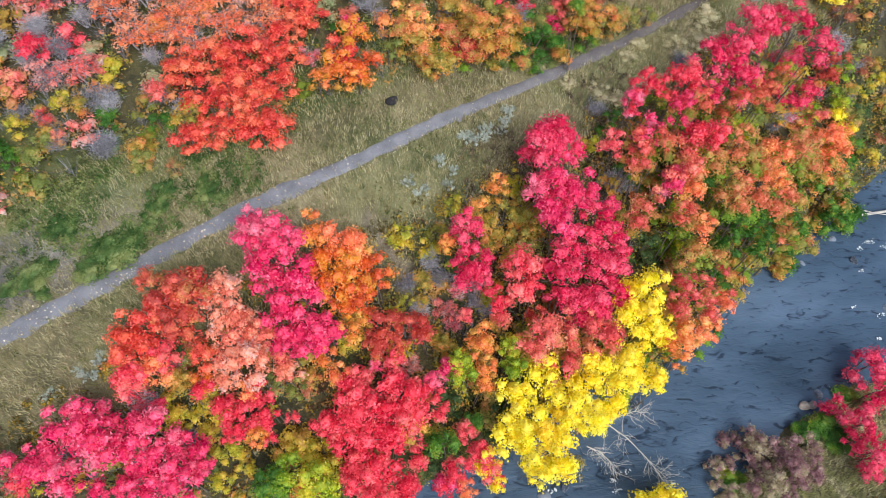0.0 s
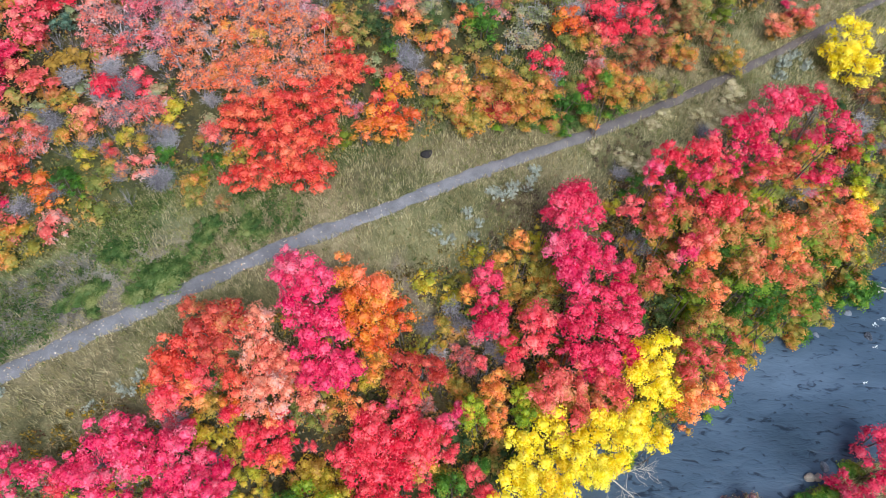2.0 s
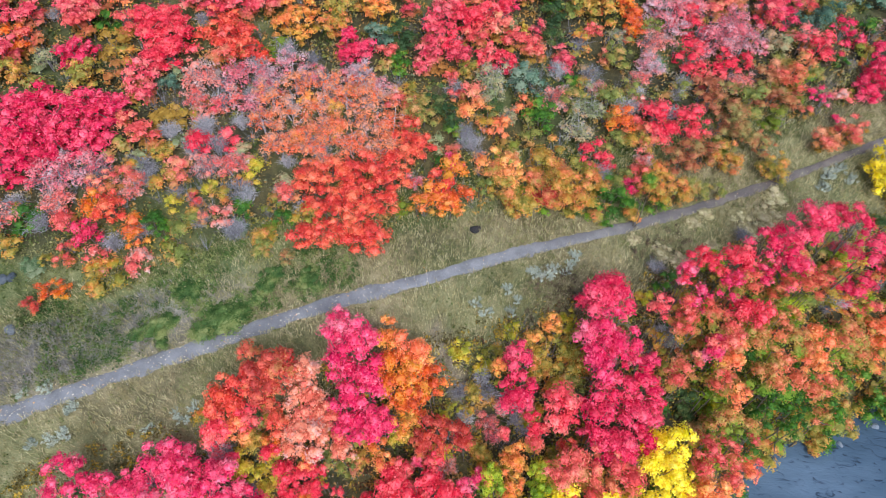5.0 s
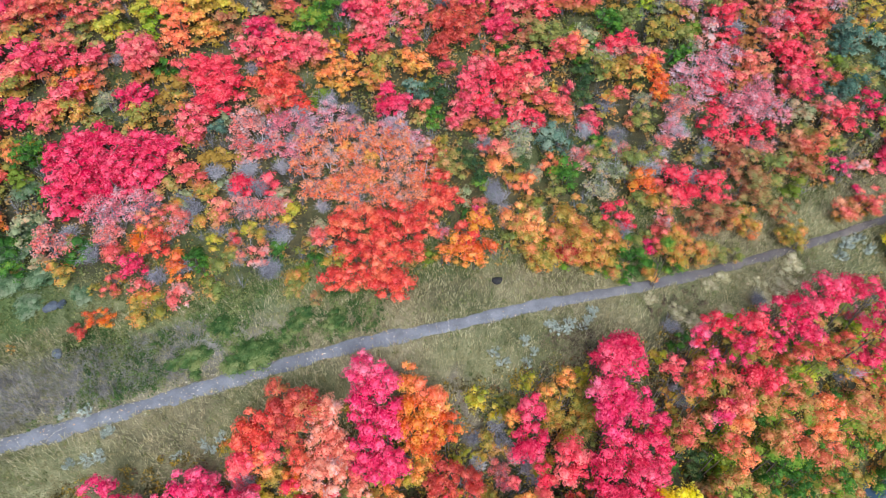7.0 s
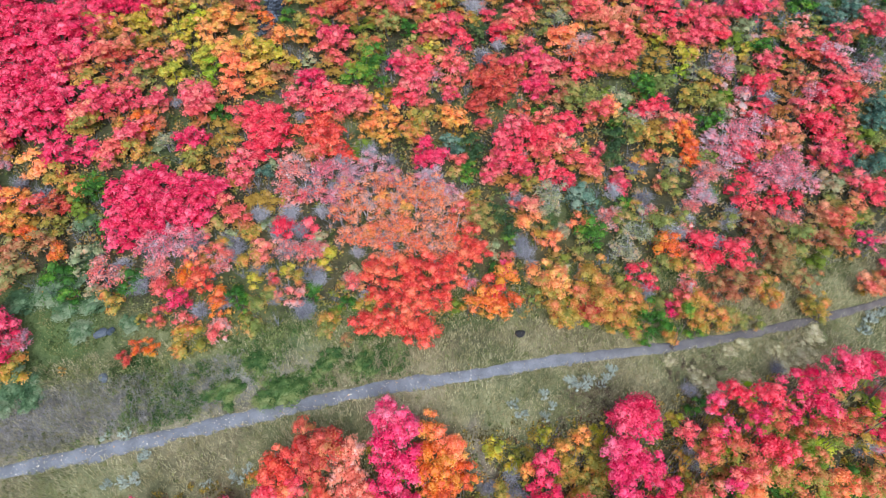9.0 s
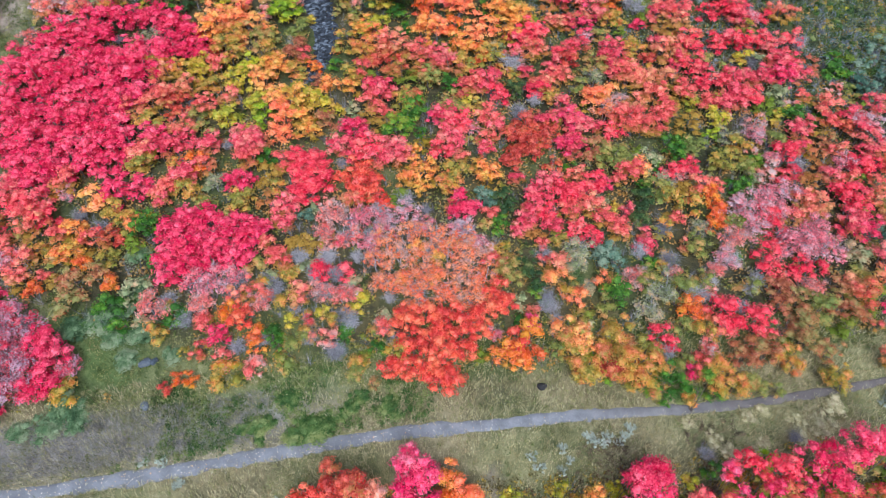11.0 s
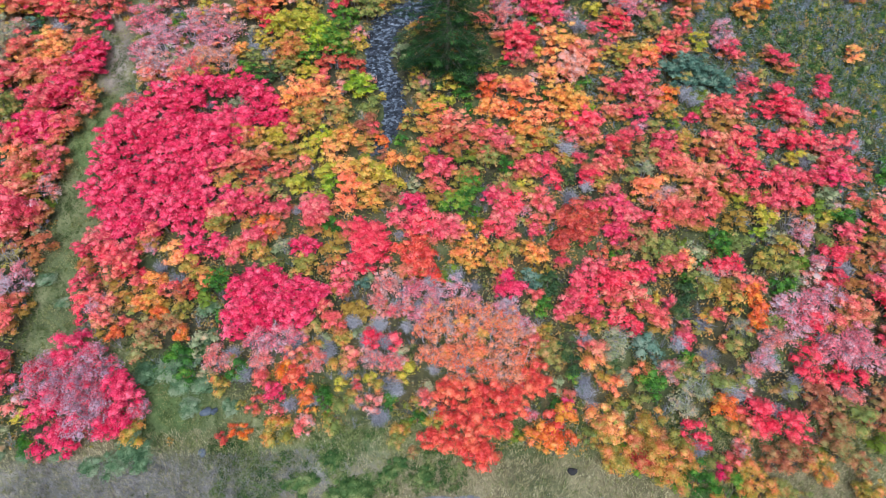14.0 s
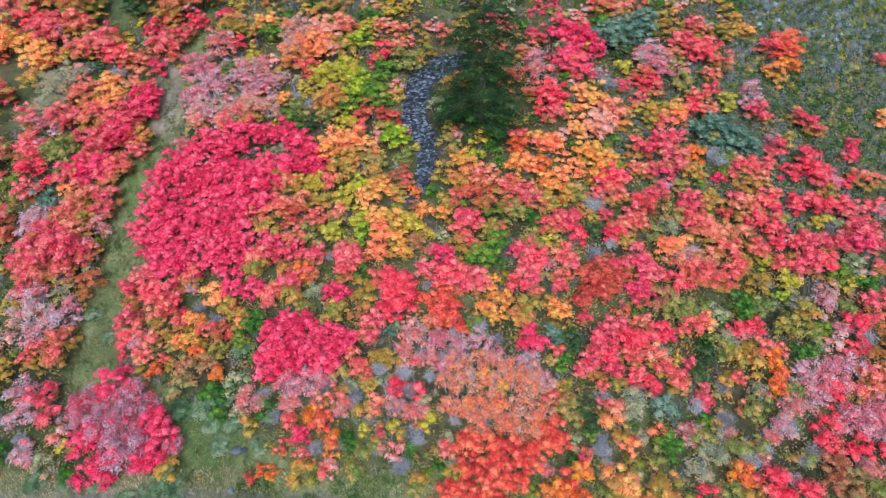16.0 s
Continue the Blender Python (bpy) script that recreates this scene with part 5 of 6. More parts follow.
plant("palecoral", [(-70.3, 26.8, 1.5), (-79.5, 57.6, 2.2), (-71.8, 57.2, 2.5), (-67.8, 58.6, 1.5), (-72.6, 47.6, 2.2), (-68.9, 49.9, 2.2), (-71.3, 41.8, 1.4), (-67.2, 13.9, 1.8), (-65.3, 15.1, 1.8), (-38.9, 21.4, 1.5), (-35.1, 23.6, 1.3), (-30.4, 26.2, 1.1), (-25.8, 29.8, 1.2), (-23.9, 30.3, 1.2), (-28.9, 37.5, 1.6), (-26.4, 36, 1.5), (-29, 35.3, 1.1), (-36.6, 79.7, 1.8), (-7, 64.4, 1.4), (8.4, 68.6, 1.4), (2.1, 58.2, 0.9), (9.5, 53.6, 1.1), (8.7, 52.2, 1.2), (8.2, 48.5, 1), (1, 43.7, 1.3), (4.2, 46.7, 0.8), (17.4, 50.5, 1.2), (0.2, 17, 0.9), (1, 18.2, 0.7), (-2.2, 13.6, 0.7)])
plant("salmon", [(-67.8, 67.9, 2.5), (-64.9, 66.8, 1.8), (-66.6, 71.7, 1.7), (-61.2, 74.5, 1.7), (-24.8, 79.7, 2), (-25, 76.4, 2.2), (-13.1, 15.8, 0.9), (-13.3, 14.4, 1), (-12.3, 15.3, 0.9), (-12, 14, 1.1), (-12.9, 13.4, 0.9), (-12.5, 12.7, 1.1), (-11.1, 13.2, 0.9), (-11.6, 11.6, 1.2), (-10.1, 12, 1.1), (-12.9, 11.3, 0.9), (-9.2, 11.9, 0.9), (-11.4, 12.4, 0.9), (-10.7, 13.5, 0.7), (-12.9, 11.8, 0.9)])
plant("paleyellow", [(-66.8, 18.7, 1.4), (-21.1, 6.6, 0.8), (8.9, 8, 1), (9.8, 7.7, 0.7)])
plant("yellowolive", [(-63, 73.4, 1.7), (-61.6, 61.5, 2.3), (-60.5, 64, 2.3), (-55.2, 57.8, 1.6), (-44.7, 59.8, 0.7), (-52.1, 48, 1.6), (-46.8, 47.7, 1.6), (-37.6, 49.1, 1.5), (-43.6, 46, 1.3), (-51.4, 46.5, 1.5), (-45.1, 42.8, 1.4), (-37.1, 62.1, 1.7), (-27, 88.1, 1.2), (-11.9, 90.6, 1.4), (4.8, 78.1, 1.1), (1, 68.9, 1), (4, 67.3, 1.3), (10.9, 72.4, 0.9), (-23, 5.6, 0.8), (-21.1, 5.7, 0.7), (-16.3, 9.8, 0.9), (-15.1, 9.4, 0.9), (-13.9, 10, 0.9), (-16.8, 9.1, 0.7), (-14.6, 8.8, 0.6), (-13.3, 7.7, 0.8), (-12.5, 7, 0.7), (-13.7, 6.2, 0.8), (-6.3, 14.4, 0.7), (-2.4, 17.3, 0.6)])
plant("yellowolive", [(4.9, 25.4, 0.7), (-9.4, 8.5, 1), (-8.6, 8, 0.9), (-7.4, 7.1, 0.9), (36.7, 33.2, 1.2)])
plant("pinkcoral", [(-107.3, 45, 2.2), (-91, 47.7, 2.1), (-85.8, 28, 1.9), (-85.6, 59.6, 1.7), (-78, 60, 1.2), (-58.1, 70.3, 1.5), (-64.8, 61.4, 1.2), (-57.5, 24.6, 1.6), (-54.2, 24.4, 1.3), (-55.3, 18.4, 1.2), (-26.9, 31.4, 1.1), (-34.1, 41.4, 2.1), (-32.4, 40.1, 1.8), (-32.7, 38.3, 1.6), (-32.8, 76.9, 2.2), (-22.4, 87.6, 1.6), (-18.2, 96.9, 2.3), (-15.8, 87.5, 1.4), (-0.6, 94.9, 0.8), (-20.5, 69.1, 1.8), (-18.9, 70.1, 1.5), (-15, 69.4, 1.5), (-4.3, 82.5, 1.6), (1.8, 85.5, 1.9), (-0.6, 84.1, 1.3), (6.1, 86.4, 1.1), (-19.7, 59.6, 1.4), (-16, 62.1, 1.4), (-8.2, 69.4, 1.6), (-1.4, 76.7, 1.8)])
plant("pinkcoral", [(-0.5, 74.3, 1.6), (1.6, 79.1, 1.3), (4, 80.3, 1.6), (9.7, 84, 1.4), (6.5, 82.1, 1.3), (3.4, 73.3, 1), (6.8, 72.6, 1.5), (1.5, 72.6, 1.1), (-22.1, 53.7, 1.4), (-29.3, 46, 1.5), (-22.4, 49.4, 1.2), (-6.1, 60.5, 1.2), (-8.5, 49.8, 1.4), (-9.4, 47.4, 1.1), (-7.1, 51.2, 1.3), (-5.8, 52.8, 1.3), (-6, 47.2, 1.2), (-4, 47.1, 1.1), (1.5, 58, 1.1), (2.8, 59.9, 1), (12.2, 65.9, 1.4), (12.5, 62.9, 0.9), (12, 57.2, 1.3), (17.2, 52.9, 1.2), (15.9, 52.4, 1.2), (15.3, 51.2, 0.8), (5, 39.4, 1.2), (6.2, 39.4, 0.9), (9.5, 44, 1.2), (10.6, 43.9, 1.1)])
plant("pinkcoral", [(12.6, 44.6, 1.2), (14, 44.7, 1), (-17.1, 11.1, 1), (-17.9, 10.5, 0.8), (-12.4, 9.5, 0.9), (-11.5, 9.7, 0.9), (-12.1, 8.9, 0.9), (-10.5, 9.8, 0.9), (-11, 9.2, 0.8), (-12.8, 8.6, 0.5), (-11.3, 10.3, 0.7), (-1.2, 14.6, 0.7), (4.5, 17.6, 1.2), (5.6, 18, 1.1), (3.8, 17, 1), (6, 17.4, 0.8), (-6.3, 9.4, 1.2), (-5, 10.1, 1.3), (-3.7, 10.5, 1.2), (-2.3, 10.9, 1.3), (-3, 11.8, 1), (-4.3, 8.9, 1.3), (-6, 8.4, 1.1), (-3, 9.6, 1.3), (-1.6, 10, 1.1), (-4.7, 7.7, 1.2), (-5.7, 7.1, 1), (-3.3, 8.1, 1.1), (-7.4, 9.1, 0.8), (-5.1, 6.2, 1.2)])
plant("pinkcoral", [(-3, 6.6, 1.1), (-3.7, 5.6, 1.1), (-5.8, 5.8, 0.8), (-1.6, 7.9, 0.8), (-2.3, 6, 0.9), (-3.3, 12.8, 0.7), (2, 9.2, 0.7), (12.5, 28.3, 0.7), (13, 29, 1), (14.5, 29.6, 1), (15.7, 30.2, 1.1), (17.1, 30.4, 0.8), (16.6, 31, 1), (10.9, 25.4, 0.8), (17.9, 27.9, 1.2), (18.9, 28.1, 1)])
plant("greyolive", [(-92.6, 39.2, 3.2), (-92.4, 35.7, 2.4), (-44.6, 55.7, 1), (-59.5, 49, 1.2), (-41.6, 35.4, 1.2), (-10.6, 67.1, 1.4), (5.6, 65.2, 1.3), (0.8, 56.3, 1.3), (9.3, 61.1, 1), (-4.8, 44.1, 1.5), (-4.8, 42.8, 1.2), (5.7, 52.6, 1.1), (-2.9, 41.5, 0.9), (3.7, 44.1, 1.4), (2.9, 41.6, 1.4)])
plant("bluegreen", [(-93, 44.7, 1), (-79, 25.5, 1.9), (-31.2, 36.2, 0.8), (-31.6, 91.3, 2.2), (-29.7, 93.1, 2.7), (-28.2, 95.9, 2.4), (-13.5, 83.8, 1.9), (-10.7, 85.4, 2.5), (-8.7, 84.7, 2.1), (-11.2, 83.1, 1.7), (-6.4, 85, 1.7), (-15.6, 46.5, 1.3), (-2.1, 45.3, 1.2)])
plant("palepeach", [(-68.1, 52, 2.4), (-65.8, 53.4, 2), (-71, 66.5, 2.5), (-69.4, 63.2, 2.3), (-7.8, 62.8, 1.5), (-22.6, 37, 1.5), (-20.9, 38.9, 1.5), (-18.5, 39.7, 1.5), (-15.7, 40.8, 1.5), (-22.6, 34.7, 1.4), (-20.6, 36, 1.4), (-18.6, 37.4, 1.4), (-16.6, 38.7, 1.4), (-14.3, 39.5, 1.4), (-20.8, 33, 1.4), (-18.8, 34.3, 1.4), (-17, 35.9, 1.4), (-14.9, 36.9, 1.4), (-12.6, 37.7, 1.4), (-17.4, 33.1, 1.4), (-15, 34.7, 1.4), (-12.7, 35.5, 1.4)])
plant("palecrimson", [(-49.1, 14.7, 2.1), (-52.8, 11.5, 2), (-48.5, 11.4, 2.3), (-46.7, 12.5, 1.7), (-45.4, 10.5, 2.2), (-52.7, 9.8, 1.4), (-42.1, 13.7, 1), (-18, 10.2, 0.9), (26.8, 37.9, 0.8)])


GAP_HUES = ["olive", "goldolive", "yellowolive", "coralolive", "greyolive", "green", "palecoral"]
BANK_HUES = ["yellowolive", "goldolive", "olive", "rustolive", "goldolive", "yellowolive", "darkgreen"]


def young_growth(count, seed):
    """Suckers round the larger trees of the slope and young growth in the gaps: one joined mesh a hue."""
    rand = np.random.default_rng(seed)
    beds = {}

    def grow(x, y, r, tall, hue):
        leaf = 0.2 if side(x, y) > 16 else 0.14
        if hue == "rose" and side(x, y) > 9:
            hue = "slopered"
        groups = dome(np.array([x, y, float(ground_z(x, y))]), r, 0.1, tall, leaf, 0.7, rand)
        beds.setdefault((hue, leaf), []).extend(groups)

    for x, y, r, hue in planted:
        if -21 < side(x, y) < -5 and hue in HIGH_CROWNS:
            # a lower storey of suckers under the tall crowns of the bank
            low = ["green", "olive", "orangeolive", "lime", "goldolive"] if x > 12 else ["goldolive", "yellowolive", "olive", "darkgreen", "rustolive"]
            if x > 12 or rand.uniform() < 0.45:
                grow(x + rand.normal() * 0.7, y + rand.normal() * 0.7, r * (0.85 if x > 12 else 0.55), rand.uniform(2.0, 3.8) if x > 12 else rand.uniform(0.8, 1.8), low[rand.integers(5)])
        if side(x, y) < 9 or r < 2.2:
            continue
        n = 3 if r < 3.3 else 5
        turn = rand.uniform(0, 6.28)
        for k in range(n):
            az, far = turn + 2 * math.pi * k / n + rand.normal() * 0.25, r * rand.uniform(0.6, 0.9)
            kin = KIN.get(hue, [hue, hue, hue, "olive"])
            grow(x + far * math.cos(az), y + far * math.sin(az), float(np.clip(r * rand.uniform(0.28, 0.46), 0.5, 1.6)), (1.0 + 1.45 * r) * rand.uniform(0.45, 0.9), kin[rand.integers(len(kin))])
    old = np.array([p[:3] for p in planted])
    hues = [p[3] for p in planted]
    made = 0
    for x, y in zip(rand.uniform(-95, 40, 90000), rand.uniform(-5, 118, 90000)):
        gap = np.hypot(old[:, 0] - x, old[:, 1] - y)
        near = int(np.argmin(gap - old[:, 2]))
        r = float(gap[near] - old[near, 2] * 0.6)
        d = side(x, y)
        if r < 0.45 or not scatter_ok(x, y) or (x > -16 and d > 52) or (x > -2 and d > 40):
            continue
        r = float(np.clip(r, 0.55, 0.75 + 0.75 * rand.uniform())) * (1.0 if d > 4 else 0.7)
        hue = hues[near] if d > 9 and rand.uniform() < 0.5 else (GAP_HUES if d > 4 else BANK_HUES)[rand.integers(7)]
        if hue in ("yellow", "salmon") or (hue == "bluegreen" and d < 9):
            hue = "goldolive"
        grow(x, y, r, r * rand.uniform(1.2, 2.3), hue)
        old, hues = np.vstack([old, [x, y, r]]), hues + [hue]
        made += 1
        if made == count:
            break
    for (hue, leaf), groups in beds.items():
        v, f = foliage_of(groups, leaf, rand)
        ob = new("young_growth", raw_mesh("young_growth", v, f, MATS[hue], True))
        words = TREE_LABELS[hue].split(" with ")[-1] if hue in TREE_LABELS else "soft grey-green leaves"
        tagged(ob, "young growth among the trees: " + words, "saplings", kind="stuff")


young_growth(1500, 15)


# ---- shrubs ----
def shrub_mesh(name, rand, silver=False):
    """A bush a metre in radius: leafy domes, or upright silvery sprigs."""
    if not silver:
        groups = []
        for k in range(5):
            az, far = k * 1.3 + rand.uniform(), rand.uniform(0.3, 0.6)
            groups += dome(np.array([far * math.cos(az), far * math.sin(az), 0]), rand.uniform(0.36, 0.6), 0.0, rand.uniform(0.5, 0.9), 0.1, 0.6, rand)
        v, f = foliage_of(groups, 0.1, rand)
        return raw_mesh(name, v, f, MATS["sage"], True)
    places, normals = [], []
    for k in range(26):
        az, rr = rand.uniform(0, 6.28), 0.85 * math.sqrt(rand.uniform())
        foot = np.array([rr * 0.6 * math.cos(az), rr * 0.6 * math.sin(az), 0.05])
        tip = np.array([rr * math.cos(az), rr * math.sin(az), rand.uniform(0.5, 1.0) * (1.1 - 0.5 * rr)])
        t = rand.uniform(0.25, 1, 34)[:, None]
        places.append(foot + (tip - foot) * t + rand.normal(size=(34, 3)) * 0.055)
        normals.append(rand.normal(size=(34, 3)) + (tip - foot) * 0.6)
    v, f = leaf_tris(np.concatenate(places), np.concatenate(normals), 0.12, rand)
    return raw_mesh(name, v, f, MATS["sage"])


def stem_mesh(name, radius, rand):
    """A short gnarled woody stem."""
    v, f = limb(bent(np.array([0, 0, -0.12]), np.array([0.1, 0.05, 0.55]) * radius, 0.12, rand, 4), [0.06, 0.05, 0.035, 0.015], 6)
    return raw_mesh(name, v, f, MATS["bark"])


SHRUBS = [(shrub_mesh("foliage", np.random.default_rng(30 + k), k > 2), stem_mesh("stem", 1.0, np.random.default_rng(40 + k))) for k in range(6)]


def shrubs(kind, hue, label, spots):
    for x, y, r in spots:
        r *= 1.2 if hue == "sage" else 1.0
        leaves, stems = SHRUBS[tree_rand.randrange(3) + (3 if hue == "sage" else 0)]
        ob = root(kind, pose(x, y, float(ground_z(x, y)) - 0.03, 0, 0, tree_rand.uniform(0, 360)) @ Matrix.Diagonal((r, r, r * tree_rand.uniform(0.45, 0.65) * (1.4 if hue == "sage" else 1.0), 1)), label, "shrub", kind + " group")
        child("stem", stems, ob)
        child("foliage", leaves, ob, mat=MATS[hue])


shrubs("sagebrush", "sage", "silvery grey-green sagebrush on the dry grassy bench", [
    (-2.4, 24.9, 0.6), (-1.5, 24.4, 0.6), (-0.2, 26.6, 0.6), (0.4, 25, 0.6), (0.7, 26, 0.5), (1.6, 28.4, 0.7), (2.5, 28.4, 0.8), (3.1, 29.1, 0.6), (4.4, 29.8, 0.6),
    (4.7, 30.6, 0.7), (4.1, 29.2, 0.5), (-32.1, 10.3, 0.5), (-30.7, 11, 0.6), (-28.3, 10.2, 0.5), (-28.2, 8.3, 0.7), (-28.9, 7.9, 0.6), (-29.9, 7.3, 0.5), (-21.1, 11.5, 0.6),
    (-20.6, 12.4, 0.5), (-21.6, 11.7, 0.5), (-23.1, 10.2, 0.5), (-28.4, 10, 0.5), (25.9, 44.3, 0.8), (27, 45.2, 0.7), (28.1, 44.5, 0.7), (25.5, 43, 0.7)])
shrubs("green_bush", "bush_green", "low soft green bush in the grass above the trail", [
    (-21.1, 18.9, 1.6), (-19.8, 19.7, 1.4), (-21.8, 17.7, 1.1), (-25.3, 16.8, 1.1), (-24.5, 17.6, 0.9), (-26.3, 16, 0.7), (-24.2, 20.1, 1.1), (-23.4, 20, 0.7), (-18.6, 22.1, 0.9),
    (-18.1, 23.3, 0.8), (-24.4, 16.2, 0.6), (-15.5, 23.6, 0.9), (-14.6, 23.2, 0.6), (-18.9, 21, 0.6), (9.5, 36.6, 0.8), (7.9, 35.5, 0.8), (4, 34.8, 0.7), (10.6, 38, 0.7),
    (-42.1, 21.6, 0.9), (-30, 18.6, 0.7), (-28.7, 20, 0.7)])
shrubs("bank_bush", "green", "bright green bush on the far river bank", [(26.2, 10.2, 1.0), (27.3, 10.3, 1.2), (28.1, 9.5, 1.1), (20.3, 6.8, 0.9), (29.9, 12.9, 0.9), (22.9, 6.9, 0.6), (24.4, 8.4, 0.5)])
shrubs("straw_bush", "dry_grass", "pale olive and straw bush on the grassy bench", [
    (19.1, 37.2, 1.0), (17.8, 38.1, 0.9), (20.5, 38.8, 1.1), (14.1, 36.0, 0.7), (11.7, 33.2, 0.8), (15.9, 34.7, 0.9), (13.1, 32.8, 0.9), (21.1, 40.4, 1.1), (9.1, 33.3, 0.6), (15.2, 37.3, 0.7)])
shrubs("grey_green_bush", "meadow_bush", "soft grey-green bush at the edge of the meadow", [
    (-42.2, 19.6, 1.7), (-44.8, 17.1, 1.7), (-39.3, 19.2, 1.2), (-40.9, 11.0, 1.6), (-41.2, 9.2, 1.3), (-44.3, 25.6, 1.3), (-39.0, 10.2, 1.1),
    (-43.3, 18.5, 1.4), (-40.9, 17.9, 1.3), (-42.2, 20.8, 1.2), (-46.3, 7.5, 1.3), (-48.7, 5.9, 1.3), (-51.6, 3.4, 1.2), (-57.3, 22.0, 0.9), (-58.3, 17.9, 0.9), (-61.8, 19.0, 1.1),
    (-39.1, 19.4, 1.5), (-38.6, 16.5, 1.3), (-43.3, 18.4, 1.2), (-40.0, 11.0, 1.3), (-41.8, 23.3, 1.0), (-21.8, 26.1, 0.8), (-35.3, 19.0, 0.9), (-43.0, 7.7, 1.1)])


def bare_tree_mesh(rand):
    """A grey leafless thicket: leaning stems, each with a brush of fine twigs."""
    pieces, feet = [], []
    for k in range(13):
        az, lean = rand.uniform(0, 2 * math.pi), rand.uniform(0.1, 0.75)
        base = np.array([math.cos(az) * 0.15, math.sin(az) * 0.15, -0.2])
        tip = np.array([math.cos(az) * lean * 1.5, math.sin(az) * lean * 1.5, rand.uniform(1.6, 2.6)])
        spine = bent(base, tip, 0.06, rand)
        pieces.append(limb(spine, [0.04, 0.028, 0.018, 0.006], 4))
        feet += [spine[1] + (spine[3] - spine[1]) * u for u in rand.uniform(0.2, 0.9, 4)]
    pieces.append(brush(np.array(feet), 9, 0.85, rand, 0.015))
    v, f = joined(pieces)
    return raw_mesh("stem", v, f, MATS["grey_twig"])


BARE = [bare_tree_mesh(np.random.default_rng(60 + k)) for k in range(3)]


def bare(spots):
    for x, y, k in spots:
        m = pose(x, y, float(ground_z(x, y)), tree_rand.uniform(-8, 8), tree_rand.uniform(-8, 8), tree_rand.uniform(0, 360))
        ob = root("bare_tree", m @ Matrix.Diagonal((k * 1.15, k * 1.15, k * 0.85, 1)), "bare silver-grey leafless small tree in the thicket", "tree", "bare trees")
        child("stem", tree_rand.choice(BARE), ob)


bare([(5.9, 38.1, 0.6)])
bare([(25, 76.4, 0.8)])
bare([(-33.4, 27.1, 0.8), (-31.2, 28.7, 0.7), (-30.1, 32.1, 0.7), (-27, 33.2, 0.8), (-27.4, 31.1, 0.7), (-25.7, 30, 0.7), (-22, 28.3, 0.7), (-33.2, 26, 0.7), (-30, 27.4, 0.7), (-26.8, 35.9, 0.7), (-24.7, 34.6, 0.7), (-19.5, 40.5, 0.7), (-16.2, 42.2, 0.7), (-5.8, 38.9, 0.7), (5.9, 38.5, 0.7), (-7.8, 43, 0.7), (8, 47.2, 0.7), (-19, 29.4, 0.7), (-21.7, 25.7, 0.7)])
bare([(-88.9, 46.1, 1), (-61.7, 57, 1.1), (-64.4, 57.6, 0.8), (-65.7, 36.2, 0.6), (-61.2, 34.9, 0.6), (-58.7, 34.3, 0.6), (-57.5, 30.9, 0.6), (-63.3, 46.9, 0.6), (-76.4, 56.4, 0.9), (-44, 40.3, 0.6), (-55.9, 5.4, 0.6), (-48.2, 13.1, 0.6), (-46.6, 11, 0.6), (-48.6, 14.9, 0.6), (-52.2, 12, 0.6), (-44.5, 14.3, 0.6), (-51.7, 26.3, 0.7), (-48.9, 26.3, 0.8), (-36, 21.6, 0.8), (-38.3, 22.8, 0.7), (-30, 21.6, 0.7), (-28.5, 23, 0.6), (-29.5, 31.9, 0.8), (-30.1, 28.2, 0.7), (-27.1, 32.7, 0.8), (-25.7, 31.8, 0.8), (-24.6, 25.3, 0.6), (-22.4, 28.6, 0.8), (-21.9, 25, 0.8), (-31.3, 43.7, 0.6)])
bare([(-26.8, 37.7, 0.7), (-27.3, 26.9, 0.6), (-27.7, 84.6, 1.1), (-10.4, 81.2, 1), (-9.1, 81.2, 0.8), (-19.9, 64.5, 1.1), (-16.5, 58.4, 1), (6.1, 78.4, 0.8), (11.1, 84, 0.9), (-15.8, 61.1, 0.7), (2.2, 66, 0.6), (13.6, 65.3, 0.9), (13.6, 55.5, 0.8), (1.9, 50.8, 0.8), (3.7, 47.6, 0.9), (0.9, 47.3, 0.8), (9.7, 50.9, 0.6), (7.4, 45.2, 0.8), (6.3, 45.3, 0.7), (-5.4, 38, 0.8), (-4.6, 37.1, 0.6), (0, 37.6, 0.6), (11.2, 45.9, 0.6), (12.4, 49.1, 0.8), (11.7, 48.1, 0.6), (-20.8, 37, 0.6), (-24.9, 40.5, 0.8), (-23, 42.9, 0.9), (-20.9, 42.5, 0.6), (-17.8, 33.8, 0.8)])
bare([(-14.9, 39.5, 0.6), (-19.9, 32.2, 0.6), (-25.1, 37.4, 0.6), (-18.6, 38.7, 0.6), (-17.3, 28.8, 0.6), (-17.8, 10.3, 0.6), (-17.3, 10, 0.6), (-20.2, 6.3, 0.6), (-21.7, 7, 0.6), (-23.8, 5.9, 0.6), (-18.1, 7.3, 0.6), (-15.5, 8.6, 0.6), (-0.9, 19.9, 0.6), (-0.5, 18.9, 0.6), (-1.5, 17.1, 0.6), (-2.4, 18.5, 0.6), (2.1, 17.9, 0.6), (0.6, 19.2, 0.6), (3, 17.5, 0.6), (6.7, 23.3, 0.6), (27.8, 34.1, 0.8), (26.9, 33.5, 0.6), (33.5, 40.7, 0.8), (33.2, 39.6, 0.6), (35.1, 39.8, 0.7), (12.9, 26.5, 0.8), (12.1, 26.8, 0.6), (18.2, 36.1, 0.6), (11.3, 31.4, 0.6), (29.2, 35.2, 0.6)])



